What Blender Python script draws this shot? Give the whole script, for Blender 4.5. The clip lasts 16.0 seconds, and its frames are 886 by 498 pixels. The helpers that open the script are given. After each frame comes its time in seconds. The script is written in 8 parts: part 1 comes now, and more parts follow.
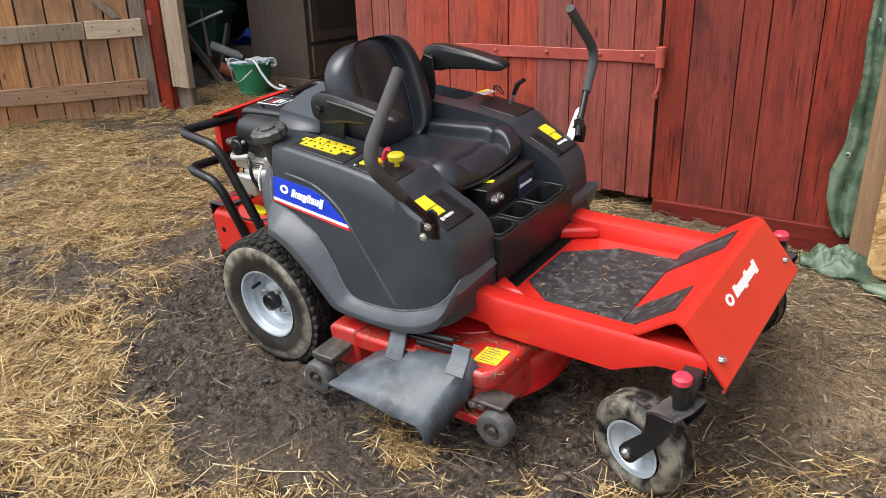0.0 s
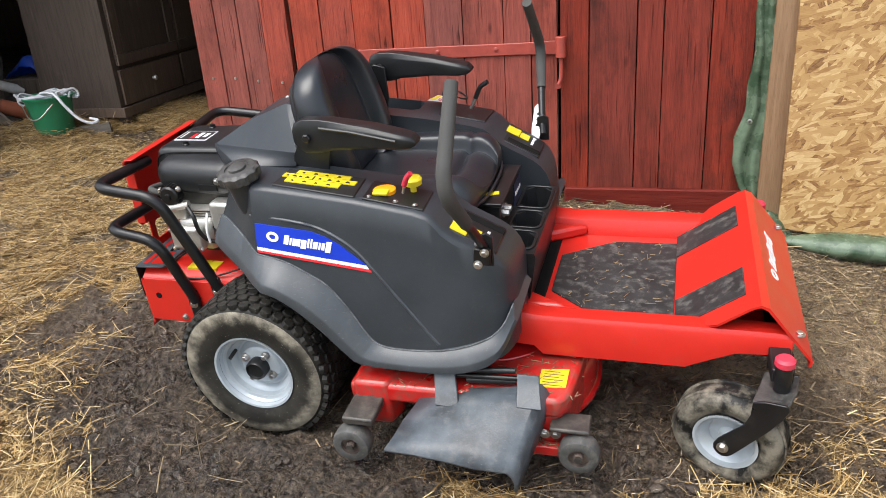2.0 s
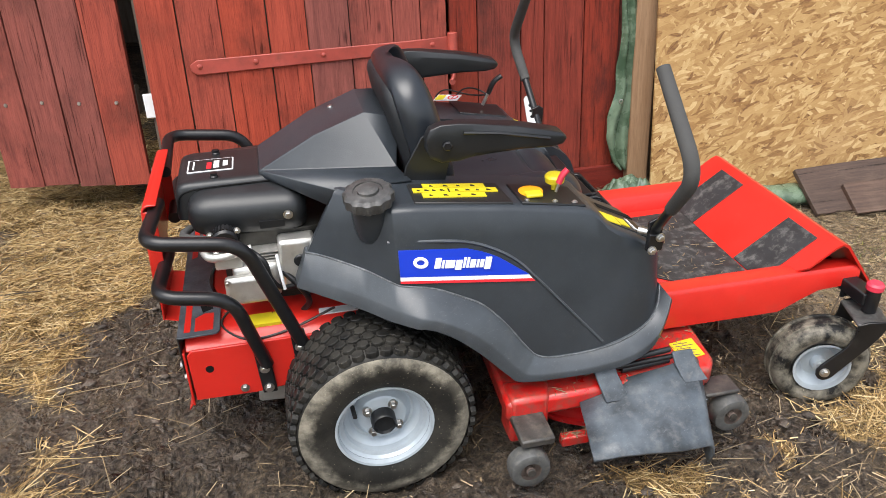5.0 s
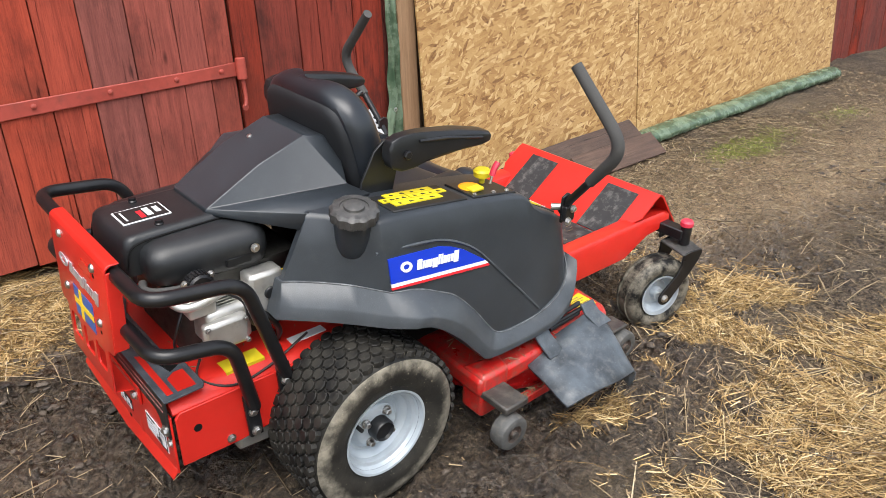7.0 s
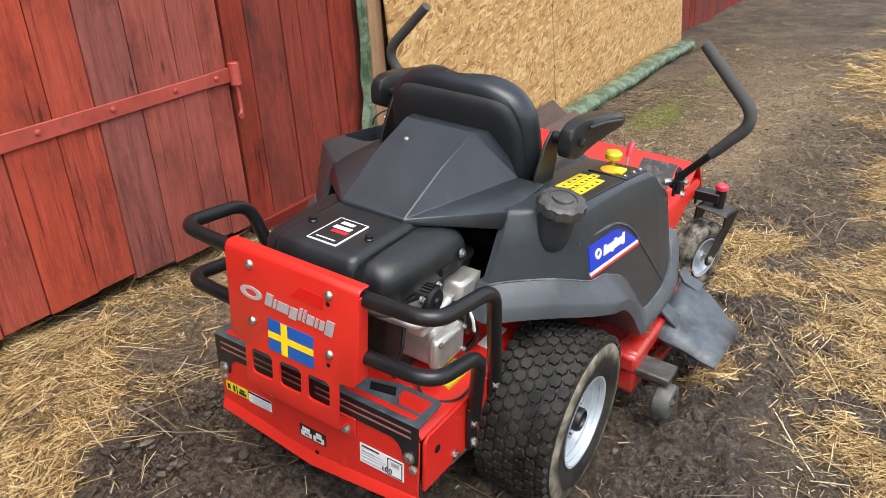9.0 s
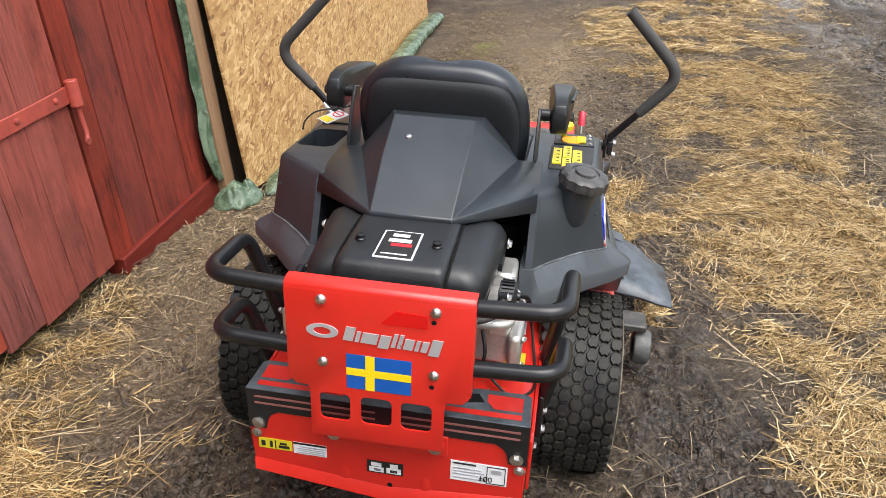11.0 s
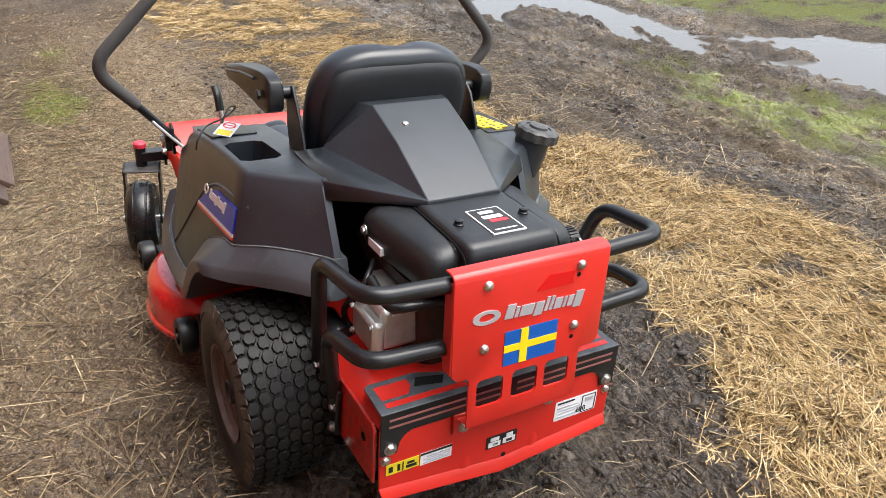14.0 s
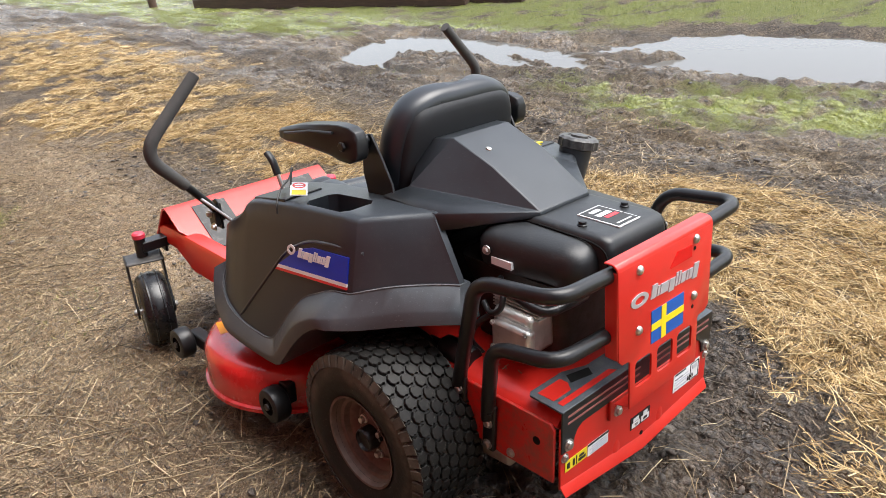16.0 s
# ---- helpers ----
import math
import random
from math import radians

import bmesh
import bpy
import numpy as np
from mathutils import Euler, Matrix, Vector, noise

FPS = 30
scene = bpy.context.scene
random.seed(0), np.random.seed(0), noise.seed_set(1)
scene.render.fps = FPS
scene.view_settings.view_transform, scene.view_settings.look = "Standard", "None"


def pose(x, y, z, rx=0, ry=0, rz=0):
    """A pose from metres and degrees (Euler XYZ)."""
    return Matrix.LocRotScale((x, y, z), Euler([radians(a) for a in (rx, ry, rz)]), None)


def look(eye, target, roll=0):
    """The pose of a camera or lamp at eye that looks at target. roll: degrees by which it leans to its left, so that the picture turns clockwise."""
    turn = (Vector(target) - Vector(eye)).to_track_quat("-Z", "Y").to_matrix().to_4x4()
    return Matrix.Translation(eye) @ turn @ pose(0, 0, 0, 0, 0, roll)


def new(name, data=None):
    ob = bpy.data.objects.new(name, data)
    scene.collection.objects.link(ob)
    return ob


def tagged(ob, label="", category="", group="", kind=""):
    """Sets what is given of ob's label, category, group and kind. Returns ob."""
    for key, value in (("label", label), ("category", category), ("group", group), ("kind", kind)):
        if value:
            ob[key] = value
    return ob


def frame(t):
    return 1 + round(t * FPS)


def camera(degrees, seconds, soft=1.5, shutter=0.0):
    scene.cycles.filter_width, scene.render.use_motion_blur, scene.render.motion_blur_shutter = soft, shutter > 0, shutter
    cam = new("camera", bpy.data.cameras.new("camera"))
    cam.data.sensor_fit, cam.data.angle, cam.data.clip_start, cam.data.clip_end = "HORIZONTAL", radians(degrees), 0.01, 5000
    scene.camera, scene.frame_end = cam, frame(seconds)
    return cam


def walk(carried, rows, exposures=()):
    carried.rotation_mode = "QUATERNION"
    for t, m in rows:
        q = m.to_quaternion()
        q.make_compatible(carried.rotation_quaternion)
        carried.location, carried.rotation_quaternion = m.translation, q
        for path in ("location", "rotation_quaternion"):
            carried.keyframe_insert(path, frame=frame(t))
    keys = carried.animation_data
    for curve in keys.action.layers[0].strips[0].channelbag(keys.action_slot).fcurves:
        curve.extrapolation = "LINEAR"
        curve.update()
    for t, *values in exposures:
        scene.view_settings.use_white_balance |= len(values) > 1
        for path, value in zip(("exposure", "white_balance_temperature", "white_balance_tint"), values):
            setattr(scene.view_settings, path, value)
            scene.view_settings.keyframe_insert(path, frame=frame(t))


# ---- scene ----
cam = camera(60.1, 16.0, soft=0.7)
METRES, EYE, TILT, LEAN, TURN = 6.284, 1.31, 0.0, 0.0, 35.3
ROWS = [
    (0.0, 0.0, 0.0, 0.0, -0.6, -21.88, 1.48),
    (0.5, -0.0329, 0.005, 0.0, -3.71, -22.08, 1.39),
    (1.0, -0.0676, 0.0113, 0.0036, -9.16, -21.87, 2.06),
    (1.5, -0.0853, 0.0295, -0.0007, -15.16, -21.98, 2.73),
    (2.0, -0.1058, 0.0553, 0.0025, -20.31, -22.68, 3.79),
    (2.5, -0.1278, 0.0712, 0.0003, -24.72, -23.24, 3.8),
    (3.0, -0.1682, 0.0899, 0.003, -30.64, -23.07, 3.87),
    (3.5, -0.189, 0.1038, -0.0, -33.79, -22.98, 2.8),
    (4.0, -0.2125, 0.1296, 0.0001, -38.64, -23.02, 3.02),
    (6.5, -0.3155, 0.2577, 0.0133, -69.25, -23.82, 1.08),
    (7.0, -0.3319, 0.2832, 0.0116, -77.4, -23.48, 2.35),
    (7.5, -0.3497, 0.3228, 0.0166, -81.78, -24.81, 3.16),
    (8.0, -0.3484, 0.3579, 0.0141, -84.26, -25.08, 2.62),
    (10.5, -0.3162, 0.5115, 0.0235, -111.14, -26.37, 4.48),
    (11.0, -0.2992, 0.5312, 0.0241, -116.28, -27.49, 3.82),
    (11.5, -0.2798, 0.5641, 0.0271, -121.9, -28.45, 3.51),
    (12.0, -0.2661, 0.5911, 0.0294, -127.91, -28.62, 3.23),
    (12.5, -0.2437, 0.6122, 0.0272, -132.66, -28.94, 2.74),
    (13.0, -0.2197, 0.6265, 0.0284, -136.58, -31.45, 0.55),
    (13.5, -0.1988, 0.6397, 0.0277, -145.55, -31.03, -0.2),
    (14.0, -0.1737, 0.6617, 0.0316, -155.7, -30.08, 1.02),
    (14.5, -0.1509, 0.6724, 0.0298, -158.86, -29.05, 2.1),
    (15.0, -0.1231, 0.6799, 0.0283, -162.27, -27.71, 4.25),
    (15.5, -0.1063, 0.6918, 0.0305, -167.11, -27.03, 5.8),
    (16.0, -0.0949, 0.7063, 0.0351, -170.02, -27.31, 6.53),
]
walk(cam, [(t, pose(0, 0, EYE, TILT, LEAN, TURN) @ pose(METRES * x, METRES * y, METRES * z, 90 + pitch, roll, yaw)) for t, x, y, z, yaw, pitch, roll in ROWS],
     [(0.0, 1.36), (4.0, 1.38), (8.0, 1.38), (11.0, 1.46), (13.0, 1.56), (16.0, 1.70)])

# ---- sky and sun: bright overcast ----
SUN_EL, SUN_AZ = 64.0, 215.0
world = bpy.data.worlds.new("overcast_sky")
scene.world = world
world.use_nodes = True
wn, wl = world.node_tree.nodes, world.node_tree.links
sky = wn.new("ShaderNodeTexSky")
sky.sky_type, sky.sun_disc = "NISHITA", False
sky.sun_elevation, sky.sun_rotation = radians(SUN_EL), radians(SUN_AZ)
sky.air_density, sky.dust_density, sky.ozone_density = 1.0, 2.2, 1.0
soft_sky = wn.new("ShaderNodeHueSaturation")
soft_sky.inputs["Saturation"].default_value = 0.42
wl.new(sky.outputs[0], soft_sky.inputs["Color"])
wl.new(soft_sky.outputs[0], wn["Background"].inputs[0])
wn["Background"].inputs[1].default_value = 0.125
sun = new("sun", bpy.data.lights.new("sun", "SUN"))
sun.data.energy, sun.data.angle, sun.data.color = 1.5, radians(50), (1.0, 0.97, 0.93)
a, e = radians(SUN_AZ), radians(SUN_EL)
sun.matrix_world = look((math.sin(a) * math.cos(e) * 20, math.cos(a) * math.cos(e) * 20, math.sin(e) * 20), (0, 0, 0))


# ---- mesh helpers ----
def mesh_object(name, bm, material, parent=None, smooth=None, bevel=0.0, segments=2):
    """One mesh object out of a bmesh; smooth: the angle in degrees under which edges are rounded."""
    bmesh.ops.recalc_face_normals(bm, faces=bm.faces)
    data = bpy.data.meshes.new(name)
    bm.to_mesh(data)
    bm.free()
    ob = new(name, data)
    data.materials.append(material)
    if bevel:
        m = ob.modifiers.new("bevel", "BEVEL")
        m.width, m.segments, m.limit_method, m.angle_limit = bevel, segments, "ANGLE", radians(30)
        smooth = smooth or 40
    if smooth:
        data.shade_smooth()
        data.set_sharp_from_angle(angle=radians(smooth))
    if parent:
        ob.parent = parent
    return ob


def part(name, bm, material, parent, label="", **kw):
    return tagged(mesh_object(name, bm, material, parent, **kw), label)


def thing(name, label, category, at=None, group=""):
    ob = new(name)
    if at is not None:
        ob.matrix_world = at
    return tagged(ob, label, category, group)


def box(bm, x0, x1, y0, y1, z0, z1, m=None):
    vs = [bm.verts.new((x, y, z)) for x in (x0, x1) for y in (y0, y1) for z in (z0, z1)]
    for q in ((0, 1, 3, 2), (4, 6, 7, 5), (0, 4, 5, 1), (2, 3, 7, 6), (0, 2, 6, 4), (1, 5, 7, 3)):
        bm.faces.new([vs[i] for i in q])
    if m is not None:
        bmesh.ops.transform(bm, matrix=m, verts=vs)
    return vs


def loft(bm, rings, caps=(True, True), closed=True):
    """Skin rings of equal count."""
    rows = [[bm.verts.new(p) for p in r] for r in rings]
    n = len(rows[0])
    for a, b in zip(rows, rows[1:]):
        for i in range(n if closed else n - 1):
            j = (i + 1) % n
            bm.faces.new((a[i], a[j], b[j], b[i]))
    if caps[0]:
        bm.faces.new(rows[0][::-1])
    if caps[1]:
        bm.faces.new(rows[-1])
    return rows


def prism(bm, poly, axis, a, b):
    """A polygon given in the two axes other than axis, pushed out from a to b."""
    def at(p, v):
        u, w = p
        return {"x": (v, u, w), "y": (u, v, w), "z": (u, w, v)}[axis]
    loft(bm, [[at(p, a) for p in poly], [at(p, b) for p in poly]])


def lathe(bm, profile, segs=32, axis="y", centre=(0, 0, 0), caps=(False, False), start=0.0):
    """Turn (radius, along) pairs about an axis."""
    rings = []
    for r, h in profile:
        ring = []
        for i in range(segs):
            t = 2 * math.pi * i / segs + start
            c, s = r * math.cos(t), r * math.sin(t)
            p = {"x": (h, c, s), "y": (c, h, s), "z": (c, s, h)}[axis]
            ring.append((p[0] + centre[0], p[1] + centre[1], p[2] + centre[2]))
        rings.append(ring)
    return loft(bm, rings, caps)


def disc(bm, r, h0, h1, axis="y", centre=(0, 0, 0), segs=20):
    lathe(bm, [(r, h0), (r, h1)], segs, axis, centre, (True, True))


def glide(points, n=8, round_off=0.5):
    """A smooth line through the points (centripetal)."""
    ps = [Vector(p) for p in points]
    ps = [2 * ps[0] - ps[1]] + ps + [2 * ps[-1] - ps[-2]]
    out = []
    for i in range(1, len(ps) - 2):
        for k in range(n):
            t = k / n
            p0, p1, p2, p3 = ps[i - 1:i + 3]
            out.append(0.5 * (2 * p1 + (p2 - p0) * t + (2 * p0 - 5 * p1 + 4 * p2 - p3) * t * t + (3 * p1 - p0 - 3 * p2 + p3) * t ** 3))
    return out + [ps[-2]]


def corners(points, r=0.04, n=6):
    """A line of straight runs with rounded corners of radius about r."""
    ps = [Vector(p) for p in points]
    out = [ps[0]]
    for a, b, c in zip(ps, ps[1:], ps[2:]):
        u, v = (a - b), (c - b)
        d = min(r, u.length * 0.48, v.length * 0.48)
        p, q = b + u.normalized() * d, b + v.normalized() * d
        for k in range(n + 1):
            t = k / n
            out.append((1 - t) ** 2 * p + 2 * t * (1 - t) * b + t * t * q)
    return out + [ps[-1]]


def tube(bm, line, r, sides=12, caps=(True, True), flat=1.0):
    """A tube of radius r (a number or one for each point) along a line."""
    line = [Vector(p) for p in line]
    rs = r if isinstance(r, (list, tuple)) else [r] * len(line)
    up = Vector((0, 0, 1))
    rings = []
    for i, p in enumerate(line):
        d = (line[min(i + 1, len(line) - 1)] - line[max(i - 1, 0)]).normalized()
        if i == 0:
            u = d.cross(up if abs(d.z) < 0.9 else Vector((1, 0, 0))).normalized()
        else:
            u = (u - d * u.dot(d)).normalized()
        v = d.cross(u)
        rings.append([p + rs[i] * (math.cos(2 * math.pi * k / sides) * u + math.sin(2 * math.pi * k / sides) * v * flat) for k in range(sides)])
    loft(bm, rings, caps)


def bolt(name, parent, at, axis="x", r=0.009, h=0.007, label="zinc-plated hex bolt"):
    bm = bmesh.new()
    lathe(bm, [(r * 1.45, 0), (r * 1.45, h * 0.3)], 16, axis, at, (True, True))
    lathe(bm, [(r, h * 0.3), (r, h), (r * 0.8, h * 1.15)], 6, axis, at, (False, True))
    return part(name, bm, STEEL, parent, label, smooth=30)


# ---- materials ----
def node(t, kind, **inputs):
    n = t.nodes.new("ShaderNode" + kind)
    for k, v in inputs.items():
        n.inputs[k.replace("_", " ")].default_value = v
    return n


def ramp(t, source, stops):
    n = t.nodes.new("ShaderNodeValToRGB")
    while len(n.color_ramp.elements) < len(stops):
        n.color_ramp.elements.new(0.5)
    for el, (p, c) in zip(n.color_ramp.elements, stops):
        el.position, el.color = p, (*c, 1) if isinstance(c, tuple) else (c, c, c, 1)
    t.links.new(source, n.inputs[0])
    return n.outputs[0]


def mix(t, factor, a, b, blend="MIX"):
    n = t.nodes.new("ShaderNodeMix")
    n.data_type, n.blend_type = "RGBA", blend
    for sock, v in ((0, factor), (6, a), (7, b)):
        if isinstance(v, bpy.types.NodeSocket):
            t.links.new(v, n.inputs[sock])
        else:
            n.inputs[sock].default_value = v if sock == 0 else (*v, 1)
    return n.outputs[2]


def number(t, op, a, b=0.0, c=None):
    n = t.nodes.new("ShaderNodeMath")
    n.operation = op
    for i, v in enumerate((a, b) if c is None else (a, b, c)):
        if isinstance(v, bpy.types.NodeSocket):
            t.links.new(v, n.inputs[i])
        else:
            n.inputs[i].default_value = v
    return n.outputs[0]


def coords(t, scale=(1, 1, 1), which="Object", turn=(0, 0, 0), jitter=False):
    c = t.nodes.new("ShaderNodeTexCoord").outputs[which]
    m = t.nodes.new("ShaderNodeMapping")
    if turn == (0, 0, 0):
        m.inputs["Scale"].default_value = scale
    else:
        m.vector_type = "TEXTURE"
        m.inputs["Scale"].default_value, m.inputs["Rotation"].default_value = tuple(1 / k for k in scale), turn
    t.links.new(c, m.inputs[0])
    if jitter:
        r = t.nodes.new("ShaderNodeObjectInfo").outputs["Random"]
        k = t.nodes.new("ShaderNodeVectorMath")
        k.operation = "MULTIPLY_ADD"
        k.inputs[1].default_value = (37.0, 53.0, 71.0)
        t.links.new(r, k.inputs[0])
        t.links.new(m.outputs[0], k.inputs[2])
        return k.outputs[0]
    return m.outputs[0]


def noise_of(t, vec, scale, detail=4.0, rough=0.55, out=0):
    n = node(t, "TexNoise", Scale=scale, Detail=detail, Roughness=rough)
    t.links.new(vec, n.inputs["Vector"])
    return n.outputs[out]


def relief(t, height, strength, distance=0.01):
    n = node(t, "Bump", Strength=strength, Distance=distance)
    t.links.new(height, n.inputs["Height"])
    return n.outputs[0]


def blank(name):
    m = bpy.data.materials.new(name)
    m.use_nodes = True
    return m, m.node_tree, m.node_tree.nodes["Principled BSDF"]


def feed(t, value, socket):
    if isinstance(value, bpy.types.NodeSocket):
        t.links.new(value, socket)
    elif isinstance(value, tuple):
        socket.default_value = (*value, 1)
    else:
        socket.default_value = value


def surface(name, colour, rough=0.5, metal=0.0, spots=0.15, dirt=None, dirt_amount=0.3, grain=0.1, grain_scale=300.0, scale=9.0, coat=0.0, spec=0.5, scratch=0.0):
    """A painted, moulded or cast surface: faint blotches, dust patches and a fine grain."""
    m, t, b = blank(name)
    v = coords(t, which="Object", jitter=True)
    blotch = noise_of(t, v, scale, 6, 0.6)
    dark = tuple(c * (1 - spots) for c in colour)
    light = tuple(min(1, c * (1 + spots)) for c in colour)
    col = mix(t, ramp(t, blotch, [(0.35, 0.0), (0.65, 1.0)]), dark, light)
    rgh = number(t, "MULTIPLY_ADD", blotch, 0.25, rough - 0.12)
    if dirt:
        d = ramp(t, noise_of(t, v, scale * 2.3, 8, 0.7), [(0.62 - dirt_amount * 0.4, 0.0), (0.78, 1.0)])
        d = number(t, "MULTIPLY", d, min(1.0, dirt_amount * 2))
        col = mix(t, d, col, dirt)
        rgh = number(t, "MULTIPLY_ADD", d, 0.3, rgh)
    if scratch:
        sc = noise_of(t, coords(t, (14, 160, 60), turn=(0.3, 0.2, 0.5)), 4.0, 2, 0.5)
        s = number(t, "MULTIPLY", ramp(t, sc, [(0.66, 0.0), (0.72, 1.0)]), scratch)
        col = mix(t, s, col, tuple(min(1, c * 2 + 0.1) for c in colour))
    feed(t, col, b.inputs["Base Color"])
    feed(t, rgh, b.inputs["Roughness"])
    b.inputs["Metallic"].default_value = metal
    b.inputs["Coat Weight"].default_value = coat
    b.inputs["Coat Roughness"].default_value = 0.15
    b.inputs["Specular IOR Level"].default_value = spec
    if grain:
        feed(t, relief(t, noise_of(t, v, grain_scale, 3), grain, 0.001), b.inputs["Normal"])
    return m


MUD_SPLASH = (0.10, 0.085, 0.068)
RED = surface("red_powder_coat", (0.56, 0.019, 0.012), 0.34, spots=0.06, dirt=(0.30, 0.08, 0.05), dirt_amount=0.10, grain=0.03, grain_scale=500, coat=0.2)
DECK_RED = surface("glossy_red_deck_paint", (0.52, 0.012, 0.012), 0.24, spots=0.08, dirt=(0.16, 0.06, 0.045), dirt_amount=0.16, grain=0.05, coat=0.7, scale=12)
# mud on the deck; also the painted-in shade of the left side plate
MUD_SHADE_RED = surface("mud_and_shade_red_paint", (0.50, 0.012, 0.010), 0.30, spots=0.10, dirt=(0.13, 0.085, 0.06), dirt_amount=0.48, grain=0.12, coat=0.4, scale=16)
DARK_RED = surface("dark_red_reflector", (0.62, 0.004, 0.006), 0.2, spots=0.03, grain=0)
BODY = surface("charcoal_moulded_plastic", (0.0245, 0.0295, 0.0355), 0.36, spots=0.14, dirt=(0.085, 0.085, 0.082), dirt_amount=0.12, grain=0.22, grain_scale=420, scratch=0.12)
SKIRT = surface("grey_moulded_plastic", (0.047, 0.054, 0.062), 0.38, spots=0.18, dirt=(0.13, 0.125, 0.118), dirt_amount=0.16, grain=0.2, grain_scale=420, scratch=0.28)
COVER = surface("dusty_black_cover", (0.0125, 0.0137, 0.0152), 0.40, spots=0.25, dirt=(0.065, 0.063, 0.059), dirt_amount=0.18, grain=0.3, grain_scale=240, scratch=0.12)
# pale grey for both rubbed wear and the highlight along the skirt seam
EDGE = surface("rubbed_highlit_edge", (0.12, 0.128, 0.135), 0.5, spots=0.5, dirt=(0.05, 0.055, 0.06), dirt_amount=0.5, grain=0.1, scale=30)
BLACK = surface("black_plastic", (0.011, 0.0118, 0.0130), 0.36, spots=0.2, dirt=(0.05, 0.048, 0.044), dirt_amount=0.12, grain=0.12, spec=0.42)
# near-black that paints the shade of holes, joints and the underbody
HOLE = surface("black_for_unlit_gaps", (0.006, 0.006, 0.006), 0.8, grain=0, spec=0.15)
GLOSS_BLACK = surface("black_tube_paint", (0.009, 0.009, 0.010), 0.32, spots=0.2, dirt=(0.06, 0.055, 0.05), dirt_amount=0.16, grain=0.05, spec=0.42)
SHELL = surface("matt_black_seat_shell", (0.014, 0.0155, 0.018), 0.62, spots=0.2, dirt=(0.05, 0.05, 0.048), dirt_amount=0.1, grain=0.3, grain_scale=260, spec=0.35)
FOAM = surface("grey_foam_grip", (0.055, 0.054, 0.052), 0.85, spots=0.15, dirt=(0.11, 0.105, 0.095), dirt_amount=0.2, grain=0.5, grain_scale=600)
RUBBER_MAT = surface("worn_rubber_mat", (0.020, 0.020, 0.021), 0.55, spots=0.35, dirt=(0.26, 0.245, 0.225), dirt_amount=0.30, grain=0.3, scale=14)
CHUTE = surface("dusty_grey_rubber", (0.056, 0.067, 0.079), 0.42, spots=0.45, dirt=(0.18, 0.18, 0.175), dirt_amount=0.30, grain=0.4, grain_scale=220, scale=13, scratch=0.35)
STEEL = surface("zinc_steel", (0.56, 0.55, 0.53), 0.35, 1.0, spots=0.2, grain=0.05)
ALU = surface("cast_aluminium", (0.58, 0.57, 0.54), 0.40, 0.75, spots=0.2, dirt=(0.16, 0.14, 0.11), dirt_amount=0.22, grain=0.2)
FORK_WORN = surface("worn_fork_paint", (0.045, 0.044, 0.043), 0.42, spots=0.4, dirt=(0.16, 0.15, 0.135), dirt_amount=0.3, grain=0.2, scale=26)
RIM = surface("silver_wheel_paint", (0.42, 0.47, 0.51), 0.36, 0.25, spots=0.07, dirt=(0.24, 0.22, 0.19), dirt_amount=0.13, grain=0.04, scale=14)
RIM_MUD = surface("muddy_wheel_paint", (0.12, 0.09, 0.075), 0.6, 0.1, spots=0.3, dirt=(0.06, 0.045, 0.036), dirt_amount=0.3, grain=0.2, scale=16)
YELLOW = surface("yellow_vinyl_label", (0.66, 0.54, 0.02), 0.42, spots=0.04, dirt=(0.3, 0.25, 0.06), dirt_amount=0.1, grain=0)
ORANGE = surface("orange_plastic", (0.9, 0.36, 0.01), 0.4, spots=0.04, grain=0)
PINK = surface("faded_red_plastic", (0.55, 0.03, 0.06), 0.42, spots=0.12, dirt=(0.3, 0.12, 0.11), dirt_amount=0.2, grain=0)
WHITE = surface("white_vinyl_label", (0.74, 0.75, 0.76), 0.4, spots=0.04, grain=0)
BLUE = surface("blue_vinyl_label", (0.005, 0.035, 0.46), 0.32, spots=0.04, grain=0)
FLAG_BLUE = surface("flag_blue_vinyl", (0.004, 0.09, 0.40), 0.32, spots=0.04, grain=0)
FLAG_YELLOW = surface("flag_yellow_vinyl", (0.92, 0.62, 0.01), 0.32, spots=0.04, grain=0)
SILVER = surface("silver_vinyl", (0.55, 0.57, 0.62), 0.3, 0.5, spots=0.05, grain=0)
LINE_RED = surface("red_vinyl_line", (0.62, 0.02, 0.03), 0.35, spots=0.04, grain=0)
MUDDY = surface("mud_caked_metal", (0.045, 0.041, 0.037), 0.42, spots=0.4, dirt=(0.15, 0.125, 0.095), dirt_amount=0.3, grain=0.8, grain_scale=110, scale=22)
SCUFFED = surface("scuffed_grey_rubber", (0.070, 0.070, 0.068), 0.5, spots=0.35, dirt=(0.20, 0.18, 0.145), dirt_amount=0.32, grain=0.4, grain_scale=150, scale=26)
BLOCK = surface("oily_grey_aluminium", (0.055, 0.054, 0.05), 0.5, 0.7, spots=0.35, dirt=(0.05, 0.042, 0.034), dirt_amount=0.35, grain=0.3, scale=18)
INK = surface("black_label_ink", (0.012, 0.012, 0.012), 0.5, grain=0)


